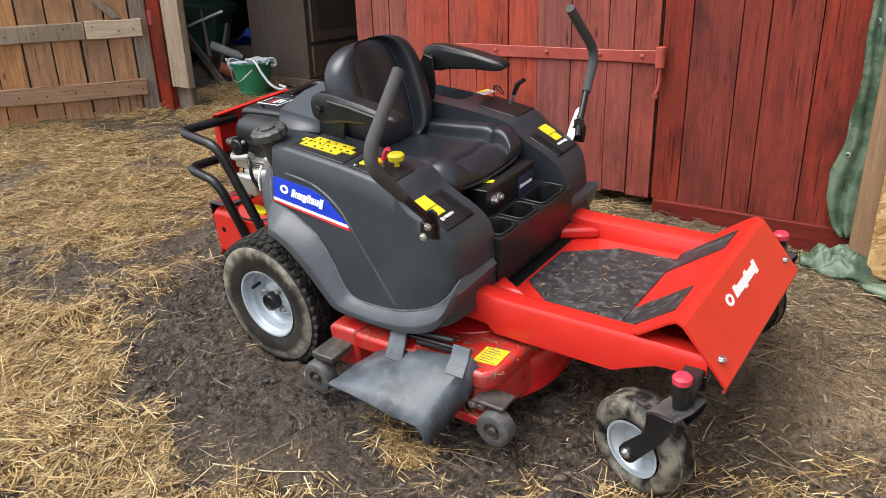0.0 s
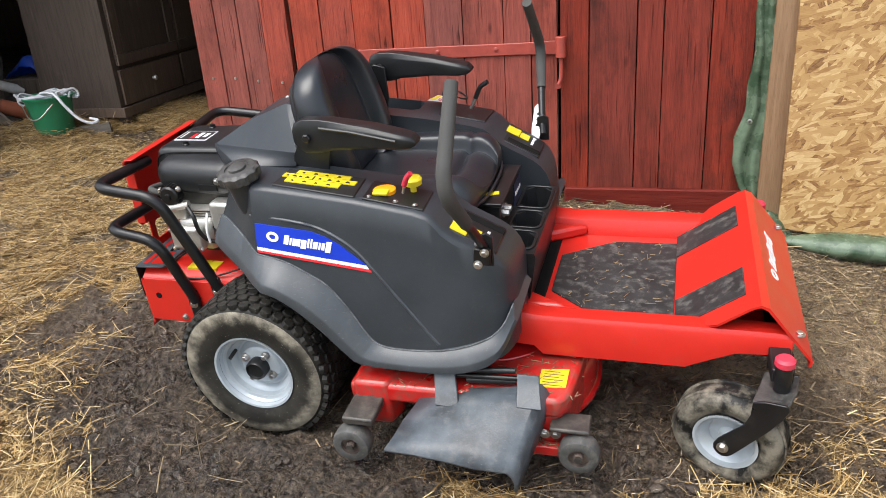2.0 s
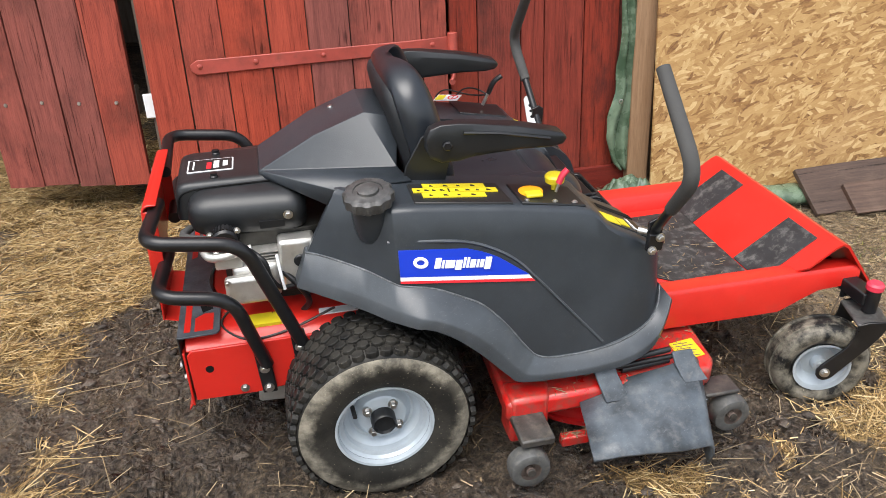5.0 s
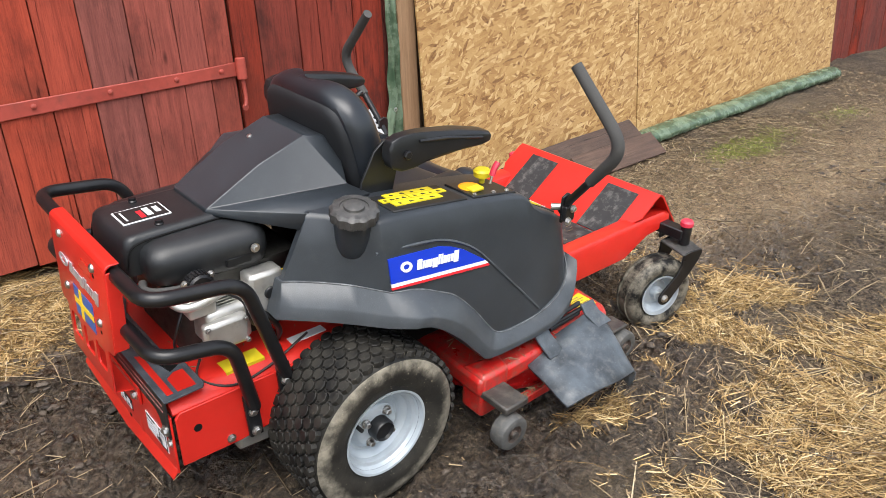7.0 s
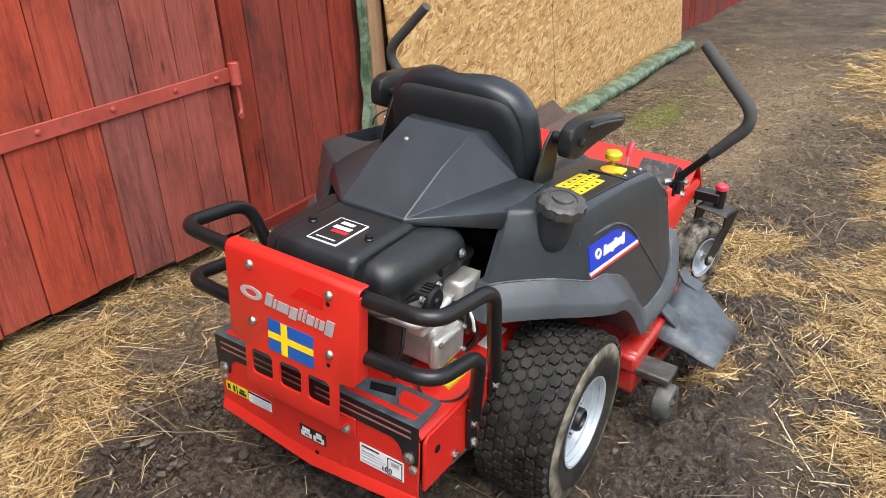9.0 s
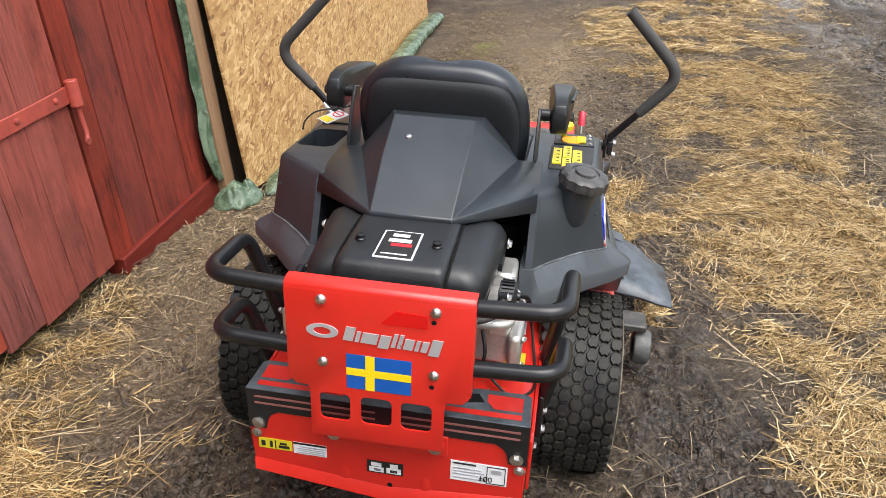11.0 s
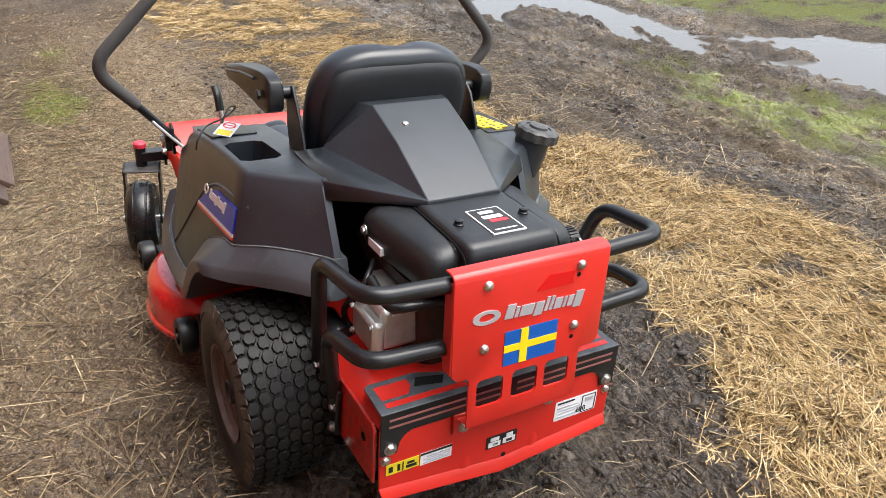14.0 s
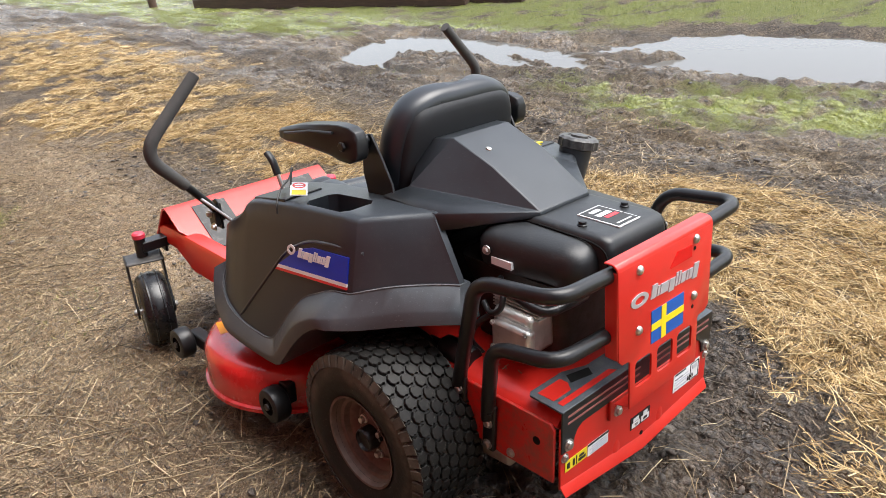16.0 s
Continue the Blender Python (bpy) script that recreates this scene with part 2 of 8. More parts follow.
def tyre_material(name, mud, ring=None):
    m, t, b = blank(name)
    v = coords(t, jitter=True)
    n = noise_of(t, v, 16, 8, 0.65)
    base = mix(t, noise_of(t, v, 60, 4), (0.0035, 0.0035, 0.0035), (0.012, 0.0118, 0.0115))
    cake = number(t, "MULTIPLY", ramp(t, n, [(0.40, 0.0), (0.60, 1.0)]), mud)
    if ring:
        # dried mud sits on the shoulder, outside a given radius
        flat = node(t, "VectorMath")
        flat.operation = "MULTIPLY"
        flat.inputs[1].default_value = (1, 0, 1)
        t.links.new(t.nodes.new("ShaderNodeTexCoord").outputs["Object"], flat.inputs[0])
        far = node(t, "VectorMath")
        far.operation = "LENGTH"
        t.links.new(flat.outputs[0], far.inputs[0])
        edge = number(t, "MULTIPLY_ADD", n, 0.05, far.outputs["Value"])
        cake = number(t, "MULTIPLY", ramp(t, edge, [(ring, 0.10), (ring + 0.026, 1.0)]), number(t, "MULTIPLY_ADD", cake, 0.62, 0.26 * mud))
    col = mix(t, cake, base, (0.36, 0.325, 0.255))
    specks = number(t, "MULTIPLY", ramp(t, noise_of(t, v, 170, 2), [(0.69, 0.0), (0.72, 1.0)]), 0.2 + 0.5 * mud)
    feed(t, mix(t, specks, col, (0.34, 0.30, 0.22)), b.inputs["Base Color"])
    feed(t, number(t, "MULTIPLY_ADD", n, 0.45, 0.30), b.inputs["Roughness"])
    b.inputs["Specular IOR Level"].default_value = 0.30 if ring else 0.26
    feed(t, relief(t, noise_of(t, v, 150, 5), 0.35, 0.002), b.inputs["Normal"])
    return m


TYRE = tyre_material("wet_tyre_rubber", 0.015)
DUSTY_TREAD = tyre_material("dusty_tyre_rubber", 0.06)
SIDEWALL = tyre_material("dry_mud_sidewall", 0.9, 0.192)
DARK_WALL = tyre_material("damp_mud_sidewall", 0.22, 0.185)


def vinyl():
    m, t, b = blank("wet_black_vinyl")
    v = coords(t)
    n = noise_of(t, v, 5, 5, 0.6)
    feed(t, mix(t, n, (0.0085, 0.0105, 0.014), (0.020, 0.024, 0.030)), b.inputs["Base Color"])
    feed(t, number(t, "MULTIPLY_ADD", n, 0.40, 0.14), b.inputs["Roughness"])
    b.inputs["Specular IOR Level"].default_value = 0.55
    h = number(t, "MULTIPLY_ADD", noise_of(t, v, 260, 3), 0.08, noise_of(t, v, 7, 2))
    feed(t, relief(t, h, 0.25, 0.006), b.inputs["Normal"])
    return m


VINYL = vinyl()


def timber(name, light, dark, wear, wear_amount=0.3, rough=0.62, knots=0.35, rel=0.5, axis="z", wet=0.0, cracks=0.7, stains=0.0):
    """Boards with grain along one axis, each with its own tone; wear: what shows where the paint has gone."""
    m, t, b = blank(name)
    lengthwise = {"z": (9, 9, 0.55), "x": (0.55, 9, 9), "y": (9, 0.55, 9)}[axis]
    v = coords(t, lengthwise, jitter=True)
    w = coords(t, (1, 1, 1), jitter=True)
    g = noise_of(t, v, 6, 8, 0.7)
    fine = noise_of(t, v, 26, 4, 0.6)
    col = mix(t, ramp(t, g, [(0.30, 0.0), (0.68, 1.0)]), dark, light)
    col = mix(t, number(t, "MULTIPLY", ramp(t, fine, [(0.5, 0.0), (0.7, 1.0)]), 0.3), col, tuple(c * 0.45 for c in dark))
    stain = ramp(t, noise_of(t, coords(t, {"z": (1, 1, 0.4), "x": (0.4, 1, 1), "y": (1, 0.4, 1)}[axis], jitter=True), 4.2, 8, 0.74), [(0.50, 0.0), (0.66, 1.0)])
    col = mix(t, number(t, "MULTIPLY", stain, stains), col, tuple(c * 0.22 + 0.006 for c in dark))
    patches = ramp(t, number(t, "MULTIPLY_ADD", noise_of(t, w, 2.6, 6, 0.65), 0.7, number(t, "MULTIPLY", g, 0.3)), [(0.62 - wear_amount * 0.25, 0.0), (0.74, 1.0)])
    col = mix(t, number(t, "MULTIPLY", patches, 0.85), col, wear)
    k = node(t, "TexVoronoi", Scale=3.2)
    t.links.new(coords(t, {"z": (2.2, 2.2, 0.8), "x": (0.8, 2.2, 2.2), "y": (2.2, 0.8, 2.2)}[axis], jitter=True), k.inputs["Vector"])
    col = mix(t, number(t, "MULTIPLY", ramp(t, k.outputs["Distance"], [(0.03, 1.0), (0.09, 0.0)]), knots), col, tuple(c * 0.25 for c in dark))
    crack = noise_of(t, coords(t, {"z": (34, 34, 0.9), "x": (0.9, 34, 34), "y": (34, 0.9, 34)}[axis], jitter=True), 3.0, 3, 0.6)
    split = ramp(t, crack, [(0.29, 1.0), (0.36, 0.0)])
    col = mix(t, number(t, "MULTIPLY", split, cracks), col, tuple(c * 0.2 for c in dark))
    tone = t.nodes.new("ShaderNodeObjectInfo").outputs["Random"]
    hs = node(t, "HueSaturation")
    feed(t, number(t, "MULTIPLY_ADD", tone, 0.5, 0.75), hs.inputs["Value"])
    feed(t, number(t, "MULTIPLY_ADD", tone, 0.22, 0.89), hs.inputs["Saturation"])
    t.links.new(col, hs.inputs["Color"])
    feed(t, hs.outputs[0], b.inputs["Base Color"])
    b.inputs["Specular IOR Level"].default_value = 0.22
    feed(t, number(t, "MULTIPLY_ADD", g, 0.3, rough - 0.15 - wet), b.inputs["Roughness"])
    h = number(t, "MULTIPLY_ADD", split, -1.2, number(t, "MULTIPLY_ADD", fine, 0.6, g))
    feed(t, relief(t, h, rel, 0.004), b.inputs["Normal"])
    return m


RED_BOARD = timber("weathered_red_board", (0.255, 0.049, 0.033), (0.112, 0.022, 0.0155), (0.048, 0.0195, 0.014), 0.50, 0.74, 0.8, 1.1, cracks=0.40, stains=0.75)
FADED_BOARD = timber("faded_red_board", (0.390, 0.088, 0.060), (0.195, 0.041, 0.029), (0.085, 0.030, 0.022), 0.46, 0.76, 0.8, 1.1, cracks=0.45, stains=0.6)
RED_RAIL = timber("weathered_red_rail", (0.15, 0.026, 0.018), (0.085, 0.012, 0.01), (0.05, 0.02, 0.018), 0.25, 0.6, axis="x")
RED_IRON = surface("red_painted_iron", (0.33, 0.055, 0.038), 0.45, spots=0.2, dirt=(0.12, 0.04, 0.03), dirt_amount=0.3, grain=0.3, grain_scale=120)
BROWN_BOARD = timber("bare_brown_board", (0.58, 0.31, 0.15), (0.27, 0.135, 0.065), (0.12, 0.075, 0.05), 0.42, 0.65, 0.8, 1.0)
GREY_BOARD = timber("weathered_grey_board", (0.43, 0.34, 0.25), (0.21, 0.155, 0.11), (0.14, 0.10, 0.075), 0.40, 0.75, 0.6, 1.0)
PALE_BEAM = timber("planed_softwood_beam", (0.42, 0.25, 0.13), (0.29, 0.155, 0.072), (0.30, 0.13, 0.06), 0.25, 0.55, 0.3, 0.2, cracks=0.25)
DARK_WOOD = timber("dark_stained_wood", (0.125, 0.094, 0.076), (0.075, 0.056, 0.045), (0.20, 0.157, 0.128), 0.2, 0.36, 0.1, 0.15, cracks=0.2)
INSIDE = timber("dusty_barn_board", (0.18, 0.14, 0.11), (0.10, 0.077, 0.063), (0.17, 0.14, 0.11), 0.3, 0.85)
OLD_PLANK = timber("wet_brown_plank", (0.10, 0.065, 0.05), (0.05, 0.034, 0.028), (0.14, 0.10, 0.075), 0.25, 0.5, 0.2, axis="x")


def osb():
    """Pressed strands: stretched cells turned every which way, each with its own tone."""
    m, t, b = blank("oriented_strand_board")
    obj = t.nodes.new("ShaderNodeTexCoord").outputs["Object"]
    wob = t.nodes.new("ShaderNodeVectorMath")
    wob.operation = "MULTIPLY_ADD"
    wob.inputs[1].default_value = (0.05, 0.0, 0.05)
    t.links.new(noise_of(t, obj, 5, 2, 0.5, out="Color"), wob.inputs[0])
    t.links.new(obj, wob.inputs[2])
    cols, hts = [], []
    for turn, sx, sz, sc in ((0.15, 1.0, 3.6, 13), (1.25, 1.1, 3.8, 12), (-0.75, 1.0, 4.0, 13), (0.55, 1.0, 4.1, 12), (2.2, 1.0, 3.2, 18), (-0.2, 1.0, 4.6, 15)):
        mp = t.nodes.new("ShaderNodeMapping")
        mp.vector_type = "TEXTURE"
        mp.inputs["Rotation"].default_value, mp.inputs["Scale"].default_value = (0, turn, 0), (1 / sx, 1000.0, 1 / sz)
        mp.inputs["Location"].default_value = (turn * 3, 0, turn)
        t.links.new(wob.outputs[0], mp.inputs[0])
        vo = node(t, "TexVoronoi", Scale=sc, Randomness=1.0)
        t.links.new(mp.outputs[0], vo.inputs["Vector"])
        sep = t.nodes.new("ShaderNodeSeparateColor")
        t.links.new(vo.outputs["Color"], sep.inputs[0])
        grain = noise_of(t, mp.outputs[0], 45, 5, 0.7)
        tone = number(t, "MULTIPLY_ADD", grain, 0.75, number(t, "MULTIPLY_ADD", sep.outputs[0], 0.85, -0.32))
        cols.append(ramp(t, tone, [(0.0, (0.13, 0.055, 0.018)), (0.12, (0.27, 0.135, 0.044)), (0.38, (0.385, 0.222, 0.081)), (0.68, (0.46, 0.285, 0.113)), (0.95, (0.62, 0.44, 0.215))]))
        hts.append((sep.outputs[1], sep.outputs[2]))
    col, h = cols[0], hts[0][0]
    for c, (a, s) in zip(cols[1:], hts[1:]):
        f = ramp(t, s, [(0.60, 0.0), (0.62, 1.0)])
        col = mix(t, f, col, c)
        h = number(t, "MULTIPLY_ADD", f, number(t, "SUBTRACT", a, h), h)
    stain = ramp(t, noise_of(t, obj, 2.1, 5, 0.6), [(0.5, 0.0), (0.75, 1.0)])
    feed(t, mix(t, number(t, "MULTIPLY", stain, 0.25), col, (0.42, 0.27, 0.14)), b.inputs["Base Color"])
    b.inputs["Roughness"].default_value = 0.62
    feed(t, relief(t, h, 0.2, 0.0015), b.inputs["Normal"])
    return m


OSB = osb()


def tarp_material():
    m, t, b = blank("green_tarpaulin")
    v = coords(t)
    n = noise_of(t, v, 9, 5, 0.6)
    feed(t, mix(t, ramp(t, n, [(0.35, 0.0), (0.7, 1.0)]), (0.034, 0.066, 0.036), (0.165, 0.225, 0.150)), b.inputs["Base Color"])
    feed(t, number(t, "MULTIPLY_ADD", n, 0.3, 0.12), b.inputs["Roughness"])
    wv = node(t, "TexWave", Scale=140.0, Distortion=1.0)
    t.links.new(v, wv.inputs["Vector"])
    h = number(t, "MULTIPLY_ADD", wv.outputs["Fac"], 0.05, noise_of(t, v, 11, 3, 0.5))
    feed(t, relief(t, h, 0.6, 0.010), b.inputs["Normal"])
    return m


TARP = tarp_material()


# ---- the riding mower; x ahead, y to its left, origin on the ground under the rear axle ----
MOWER_AT = pose(-1.805, 2.050, 0.0236, 5.5, 0, -1.2)
mower = thing("riding_mower", "red and charcoal zero-turn riding mower with black vinyl seat, muddy tyres", "mower", MOWER_AT)


def y_side(z):
    """Half width of the side panel at a height."""
    return 0.472 - 0.20 * (z - 0.37)


CREASE = 0.06
# along the side: place at the top, lean of the column, top height, bottom height, how far the front corner is rounded in
COLUMNS = [(-0.054, 0.65, 0.764, 0.60, 0.0), (-0.046, 0.62, 0.765, 0.60, 0.0), (0.00, 0.42, 0.765, 0.58, 0.0), (0.03, 0.22, 0.764, 0.575, 0.0), (0.058, 0.0, 0.763, 0.57, 0.0), (0.062, 0.0, 0.763, 0.57, 0.0), (0.12, 0.0, 0.760, 0.545, 0.0), (0.20, 0.0, 0.752, 0.50, 0.0),
           (0.34, 0.0, 0.737, 0.39, 0.0), (0.42, 0.0, 0.725, 0.32, 0.0), (0.50, 0.0, 0.712, 0.32, 0.0), (0.535, 0.0, 0.703, 0.32, 0.0), (0.552, 0.0, 0.692, 0.32, 0.0), (0.572, 0.0, 0.668, 0.32, 0.002), (0.60, 0.0, 0.648, 0.32, 0.004), (0.63, 0.0, 0.632, 0.32, 0.007),
           (0.66, 0.0, 0.617, 0.32, 0.012), (0.69, 0.0, 0.600, 0.325, 0.020), (0.712, 0.0, 0.582, 0.33, 0.032), (0.728, 0.0, 0.560, 0.335, 0.050), (0.738, 0.0, 0.535, 0.34, 0.072), (0.744, 0.0, 0.510, 0.34, 0.10)]


def y_out(x, z):
    """Half width of the side panel: it draws in behind the crease."""
    y, x_r = y_side(z), -0.05 - 0.52 * (0.76 - z)
    return y if x >= CREASE else y + (0.262 - y) * min(1.0, (CREASE - x) / (CREASE - x_r))


def cut_pocket(ob, levels, parent):
    """Sink a tapered pocket into a body; levels: rings from the bottom up."""
    bm = bmesh.new()
    loft(bm, levels)
    bmesh.ops.recalc_face_normals(bm, faces=bm.faces)
    data = bpy.data.meshes.new("pocket_shape")
    bm.to_mesh(data)
    bm.free()
    cutter = new("pocket_shape", data)
    cutter.parent = parent
    m = ob.modifiers.new("pocket", "BOOLEAN")
    m.object, m.operation, m.solver = cutter, "DIFFERENCE", "EXACT"
    bpy.context.view_layer.update()
    cut = bpy.data.meshes.new_from_object(ob.evaluated_get(bpy.context.evaluated_depsgraph_get()))
    ob.modifiers.clear()
    ob.data = cut
    bpy.data.objects.remove(cutter)
    cut.shade_smooth()
    cut.set_sharp_from_angle(angle=radians(28))


def pocket_ring(x0, x1, y0, y1, z, g, r=0.018):
    x0, x1, y0, y1 = x0 + g, x1 - g, y0 + g, y1 - g
    return [(x, y, z) for x, y in ((x0, y0 + r), (x0 + r, y0), (x1 - r, y0), (x1, y0 + r), (x1, y1 - r), (x1 - r, y1), (x0 + r, y1), (x0, y1 - r))]


def pod(s):
    """One moulded side of the body; s: 1 left, -1 right."""
    bm = bmesh.new()
    rings = []
    for xc, lean, zt, zb, turn in COLUMNS:
        ring = []
        for k, (dy, dz) in enumerate(((None, 1.0), (0.030, 1.0), (0.012, -0.0015), (0.004, -0.006), (0.0, -0.013), (0.0, -0.07), (0.0, None), (None, None))):
            z = zb if dz is None else (zt if dz == 1.0 else zt + dz)
            x = xc - lean * 0.8 * (0.76 - z)
            y = (0.246 if xc < 0.1 else 0.215) if dy is None else max(0.256 if xc < 0.1 else 0.235, y_out(x, z) - dy - turn)
            ring.append((x, s * y, z))
        rings.append(ring)
    loft(bm, rings)
    ob = part("side_panel", bm, BODY, mower, "charcoal moulded plastic side panel", smooth=28)
    if s > 0:
        cut_pocket(ob, [pocket_ring(0.122, 0.310, 0.280, 0.385, z, g) for z, g in ((0.64, 0.016), (0.745, 0.004), (0.80, 0.0))], mower)
    return ob


SEAM = [(-0.136, 0.612), (-0.06, 0.610), (0.0, 0.603), (0.064, 0.586), (0.139, 0.570), (0.205, 0.541), (0.259, 0.511), (0.316, 0.450), (0.366, 0.382), (0.40, 0.357), (0.459, 0.351),
        (0.562, 0.357), (0.67, 0.385), (0.716, 0.416), (0.74, 0.462)]
HEM = [(-0.166, 0.530), (-0.09, 0.525), (-0.02, 0.513), (0.04, 0.505), (0.111, 0.503), (0.165, 0.474), (0.21, 0.437), (0.252, 0.395), (0.303, 0.338), (0.345, 0.306), (0.474, 0.299),
       (0.56, 0.301), (0.66, 0.315), (0.715, 0.350), (0.757, 0.438)]


def skirt(s):
    """The flared lower edge of the body that arches over the wheel."""
    bm = bmesh.new()
    a, b = glide([(x, 0, z) for x, z in SEAM], 3), glide([(x, 0, z) for x, z in HEM], 3)
    rings = []
    for p, q in zip(a, b):
        tip = float(np.interp(p.x, [0.62, 0.66, 0.69, 0.712, 0.728, 0.738, 0.744], [0.0, 0.010, 0.018, 0.028, 0.042, 0.058, 0.075]))
        back = min(1.0, max(0.0, 0.12 - p.x) / 0.256)
        out = 0.504 - tip - 0.215 * back
        up = min(y_out(p.x, p.z) + 0.004 - tip, out - 0.012)
        m, k = p.lerp(q, 0.58), p.lerp(q, 0.66)
        rings.append([(p.x, s * 0.235, p.z), (p.x, s * (up - 0.004), p.z + 0.001), (p.x, s * up, p.z), (m.x, s * (out - 0.003), m.z), (k.x, s * out, k.z),
                      (q.x, s * (out - 0.003), q.z), (q.x, s * (out - 0.02), q.z - 0.003), (q.x, s * 0.235, q.z + 0.004)])
    loft(bm, rings)
    ob = part("fender_skirt", bm, SKIRT, mower, "scuffed grey plastic fender skirt", smooth=48)
    # thin pale line: edge wear plus the seam's highlight, put in as colour
    bm = bmesh.new()
    tube(bm, [r[2] for r in rings], 0.0020, 6)
    part("worn_edge", bm, EDGE, ob, "pale rubbed edge with the seam highlight painted in", smooth=60)
    return ob


def on_side(pts, s, out=0.002):
    return [(x, s * (y_out(x, z) + out), z) for x, z in pts]


def decal(name, low, high, s, material, parent, out=0.002, label="", n=40):
    """A thin film on the side panel between a lower and an upper line, each given from back to front."""
    bm = bmesh.new()
    rings = []
    x0, x1 = low[0][0], low[-1][0]
    for i in range(n + 1):
        x = x0 + (x1 - x0) * i / n
        a, b = (float(np.interp(x, [p[0] for p in line], [p[1] for p in line])) for line in (low, high))
        b = max(b, a + 0.0005)
        rings.append(on_side([(x, a), (x, b)], s, out) + on_side([(x, b), (x, a)], s, out - 0.004))
    loft(bm, rings)
    return part(name, bm, material, parent, label)


def lettering(parent, material, n, w, h, to, slant=0.25, gaps=0.16, tall=(0,)):
    """A word as plain slanted bars, one for each letter; to() maps along and up to a place and takes a height off the surface."""
    widths = [(1.0, 0.5, 1.5, 1.05, 0.5, 0.5, 0.95, 0.5, 0.7, 1.05)[i % 10] for i in range(n)]
    x0, unit = 0.0, w / sum(widths)
    for i, k in enumerate(widths):
        hh = h if i in tall else h * 0.76
        a, b, low = x0, x0 + unit * (k - gaps), (-0.18 * h if i in (3, 9) and n == 10 else 0.0)
        bm = bmesh.new()
        loft(bm, [[to(a + slant * low, low, d), to(b + slant * low, low, d), to(b + slant * hh, hh, d), to(a + slant * hh, hh, d)] for d in (-0.001, 0.0012)])
        part("letter_bar", bm, material, parent)
        x0 += unit * k


def ring_logo(bm, to, r, wide=1.35, hole=0.52, segs=24):
    outer = [(wide * r * math.cos(2 * math.pi * i / segs), r * math.sin(2 * math.pi * i / segs)) for i in range(segs)]
    rows = []
    for f, d in ((1, -0.001), (1, 0.0012), (hole, 0.0012), (hole, -0.001)):
        rows.append([to(u * f, v * f, d) for u, v in outer])
    loft(bm, rows, (False, False))


for s in (1, -1):
    pod(s)
    skirt(s)
    x_back, z_lift = (0.066, 0.0) if s < 0 else (0.078, 0.0)
    blue = decal("brand_decal", [(x_back, 0.606), (0.372, 0.572)], [(x_back, 0.668), (0.225, 0.653), (0.262, 0.641), (0.30, 0.623), (0.345, 0.591), (0.372, 0.572)], s, BLUE, mower, 0.0035, "glossy blue brand decal")
    decal("white_stripe", [(x_back, 0.597), (0.379, 0.562)], [(x_back, 0.606), (0.372, 0.572), (0.379, 0.562)], s, WHITE, blue, 0.0036, "white decal stripe")
    decal("red_stripe", [(x_back, 0.591), (0.386, 0.554)], [(x_back, 0.597), (0.379, 0.562), (0.386, 0.554)], s, LINE_RED, blue, 0.0036, "red decal stripe")
    x_start, along = (0.145, 1) if s < 0 else (0.285, -1)
    to = lambda u, v, d: Vector((x_start + along * u, s * (y_out(x_start + along * u, 0.618 + v - 0.105 * u * along) + 0.0046 + d), 0.618 + v - 0.105 * u * along + (0.0 if s < 0 else -0.004)))
    lettering(blue, WHITE, 10, 0.135, 0.024, to, tall=(0, 4, 5, 9))
    bm = bmesh.new()
    ring_logo(bm, lambda u, v, d: to(u - 0.03, v + 0.014, d), 0.013)
    part("ring_mark", bm, WHITE, blue, "white oval ring mark")
    # raised bead over the decal and down the panel
    bm = bmesh.new()
    bead = glide(on_side([(0.045, 0.682), (0.14, 0.680), (0.225, 0.668), (0.29, 0.643), (0.345, 0.607), (0.392, 0.558), (0.47, 0.470), (0.558, 0.370)], s, 0.0), 6)
    tube(bm, bead, 0.0042, 6)
    part("panel_bead", bm, SKIRT, mower, "moulded grey bead on the side panel", smooth=60)

# consoles on top of the sides
def slab(name, poly, z0, z1, material, parent, label="", bevel=0.003):
    bm = bmesh.new()
    loft(bm, [[(x, y, z0(x) if callable(z0) else z0) for x, y in poly], [(x, y, z1(x) if callable(z1) else z1) for x, y in poly]])
    return part(name, bm, material, parent, label, bevel=bevel)


top = lambda x: float(np.interp(x, [0.06, 0.12, 0.20, 0.34, 0.42, 0.50, 0.535], [0.763, 0.760, 0.752, 0.737, 0.725, 0.712, 0.703]))
plate_r = slab("label_plate", [(0.115, -0.27), (0.335, -0.27), (0.345, -0.385), (0.115, -0.375)], lambda x: top(x) - 0.02, lambda x: top(x) + 0.004, INK, mower, "black plate with yellow warning labels")
for x0, x1, y0, y1 in ((0.15, 0.30, -0.300, -0.278), (0.122, 0.205, -0.325, -0.303), (0.21, 0.325, -0.325, -0.303), (0.14, 0.29, -0.352, -0.328)):
    bm = bmesh.new()
    loft(bm, [[(x, y, top(x) + d) for x, y in ((x0, y0), (x1, y0), (x1, y1), (x0, y1))] for d in (0.003, 0.0065)])
    sticker = part("warning_label", bm, YELLOW, plate_r, "yellow warning label with small black pictograms")
    for k in range(4):
        xa = x0 + (x1 - x0) * (0.10 + 0.22 * k)
        bm = bmesh.new()
        loft(bm, [[(x, y, top(x) + d) for x, y in ((xa, y0 + 0.005), (xa + 0.009 + 0.004 * (k % 2), y0 + 0.005), (xa + 0.008, y0 + 0.010 + 0.003 * (k % 2)), (xa + 0.002, y0 + 0.014))] for d in (0.006, 0.0070)])
        part("pictogram", bm, INK, sticker)
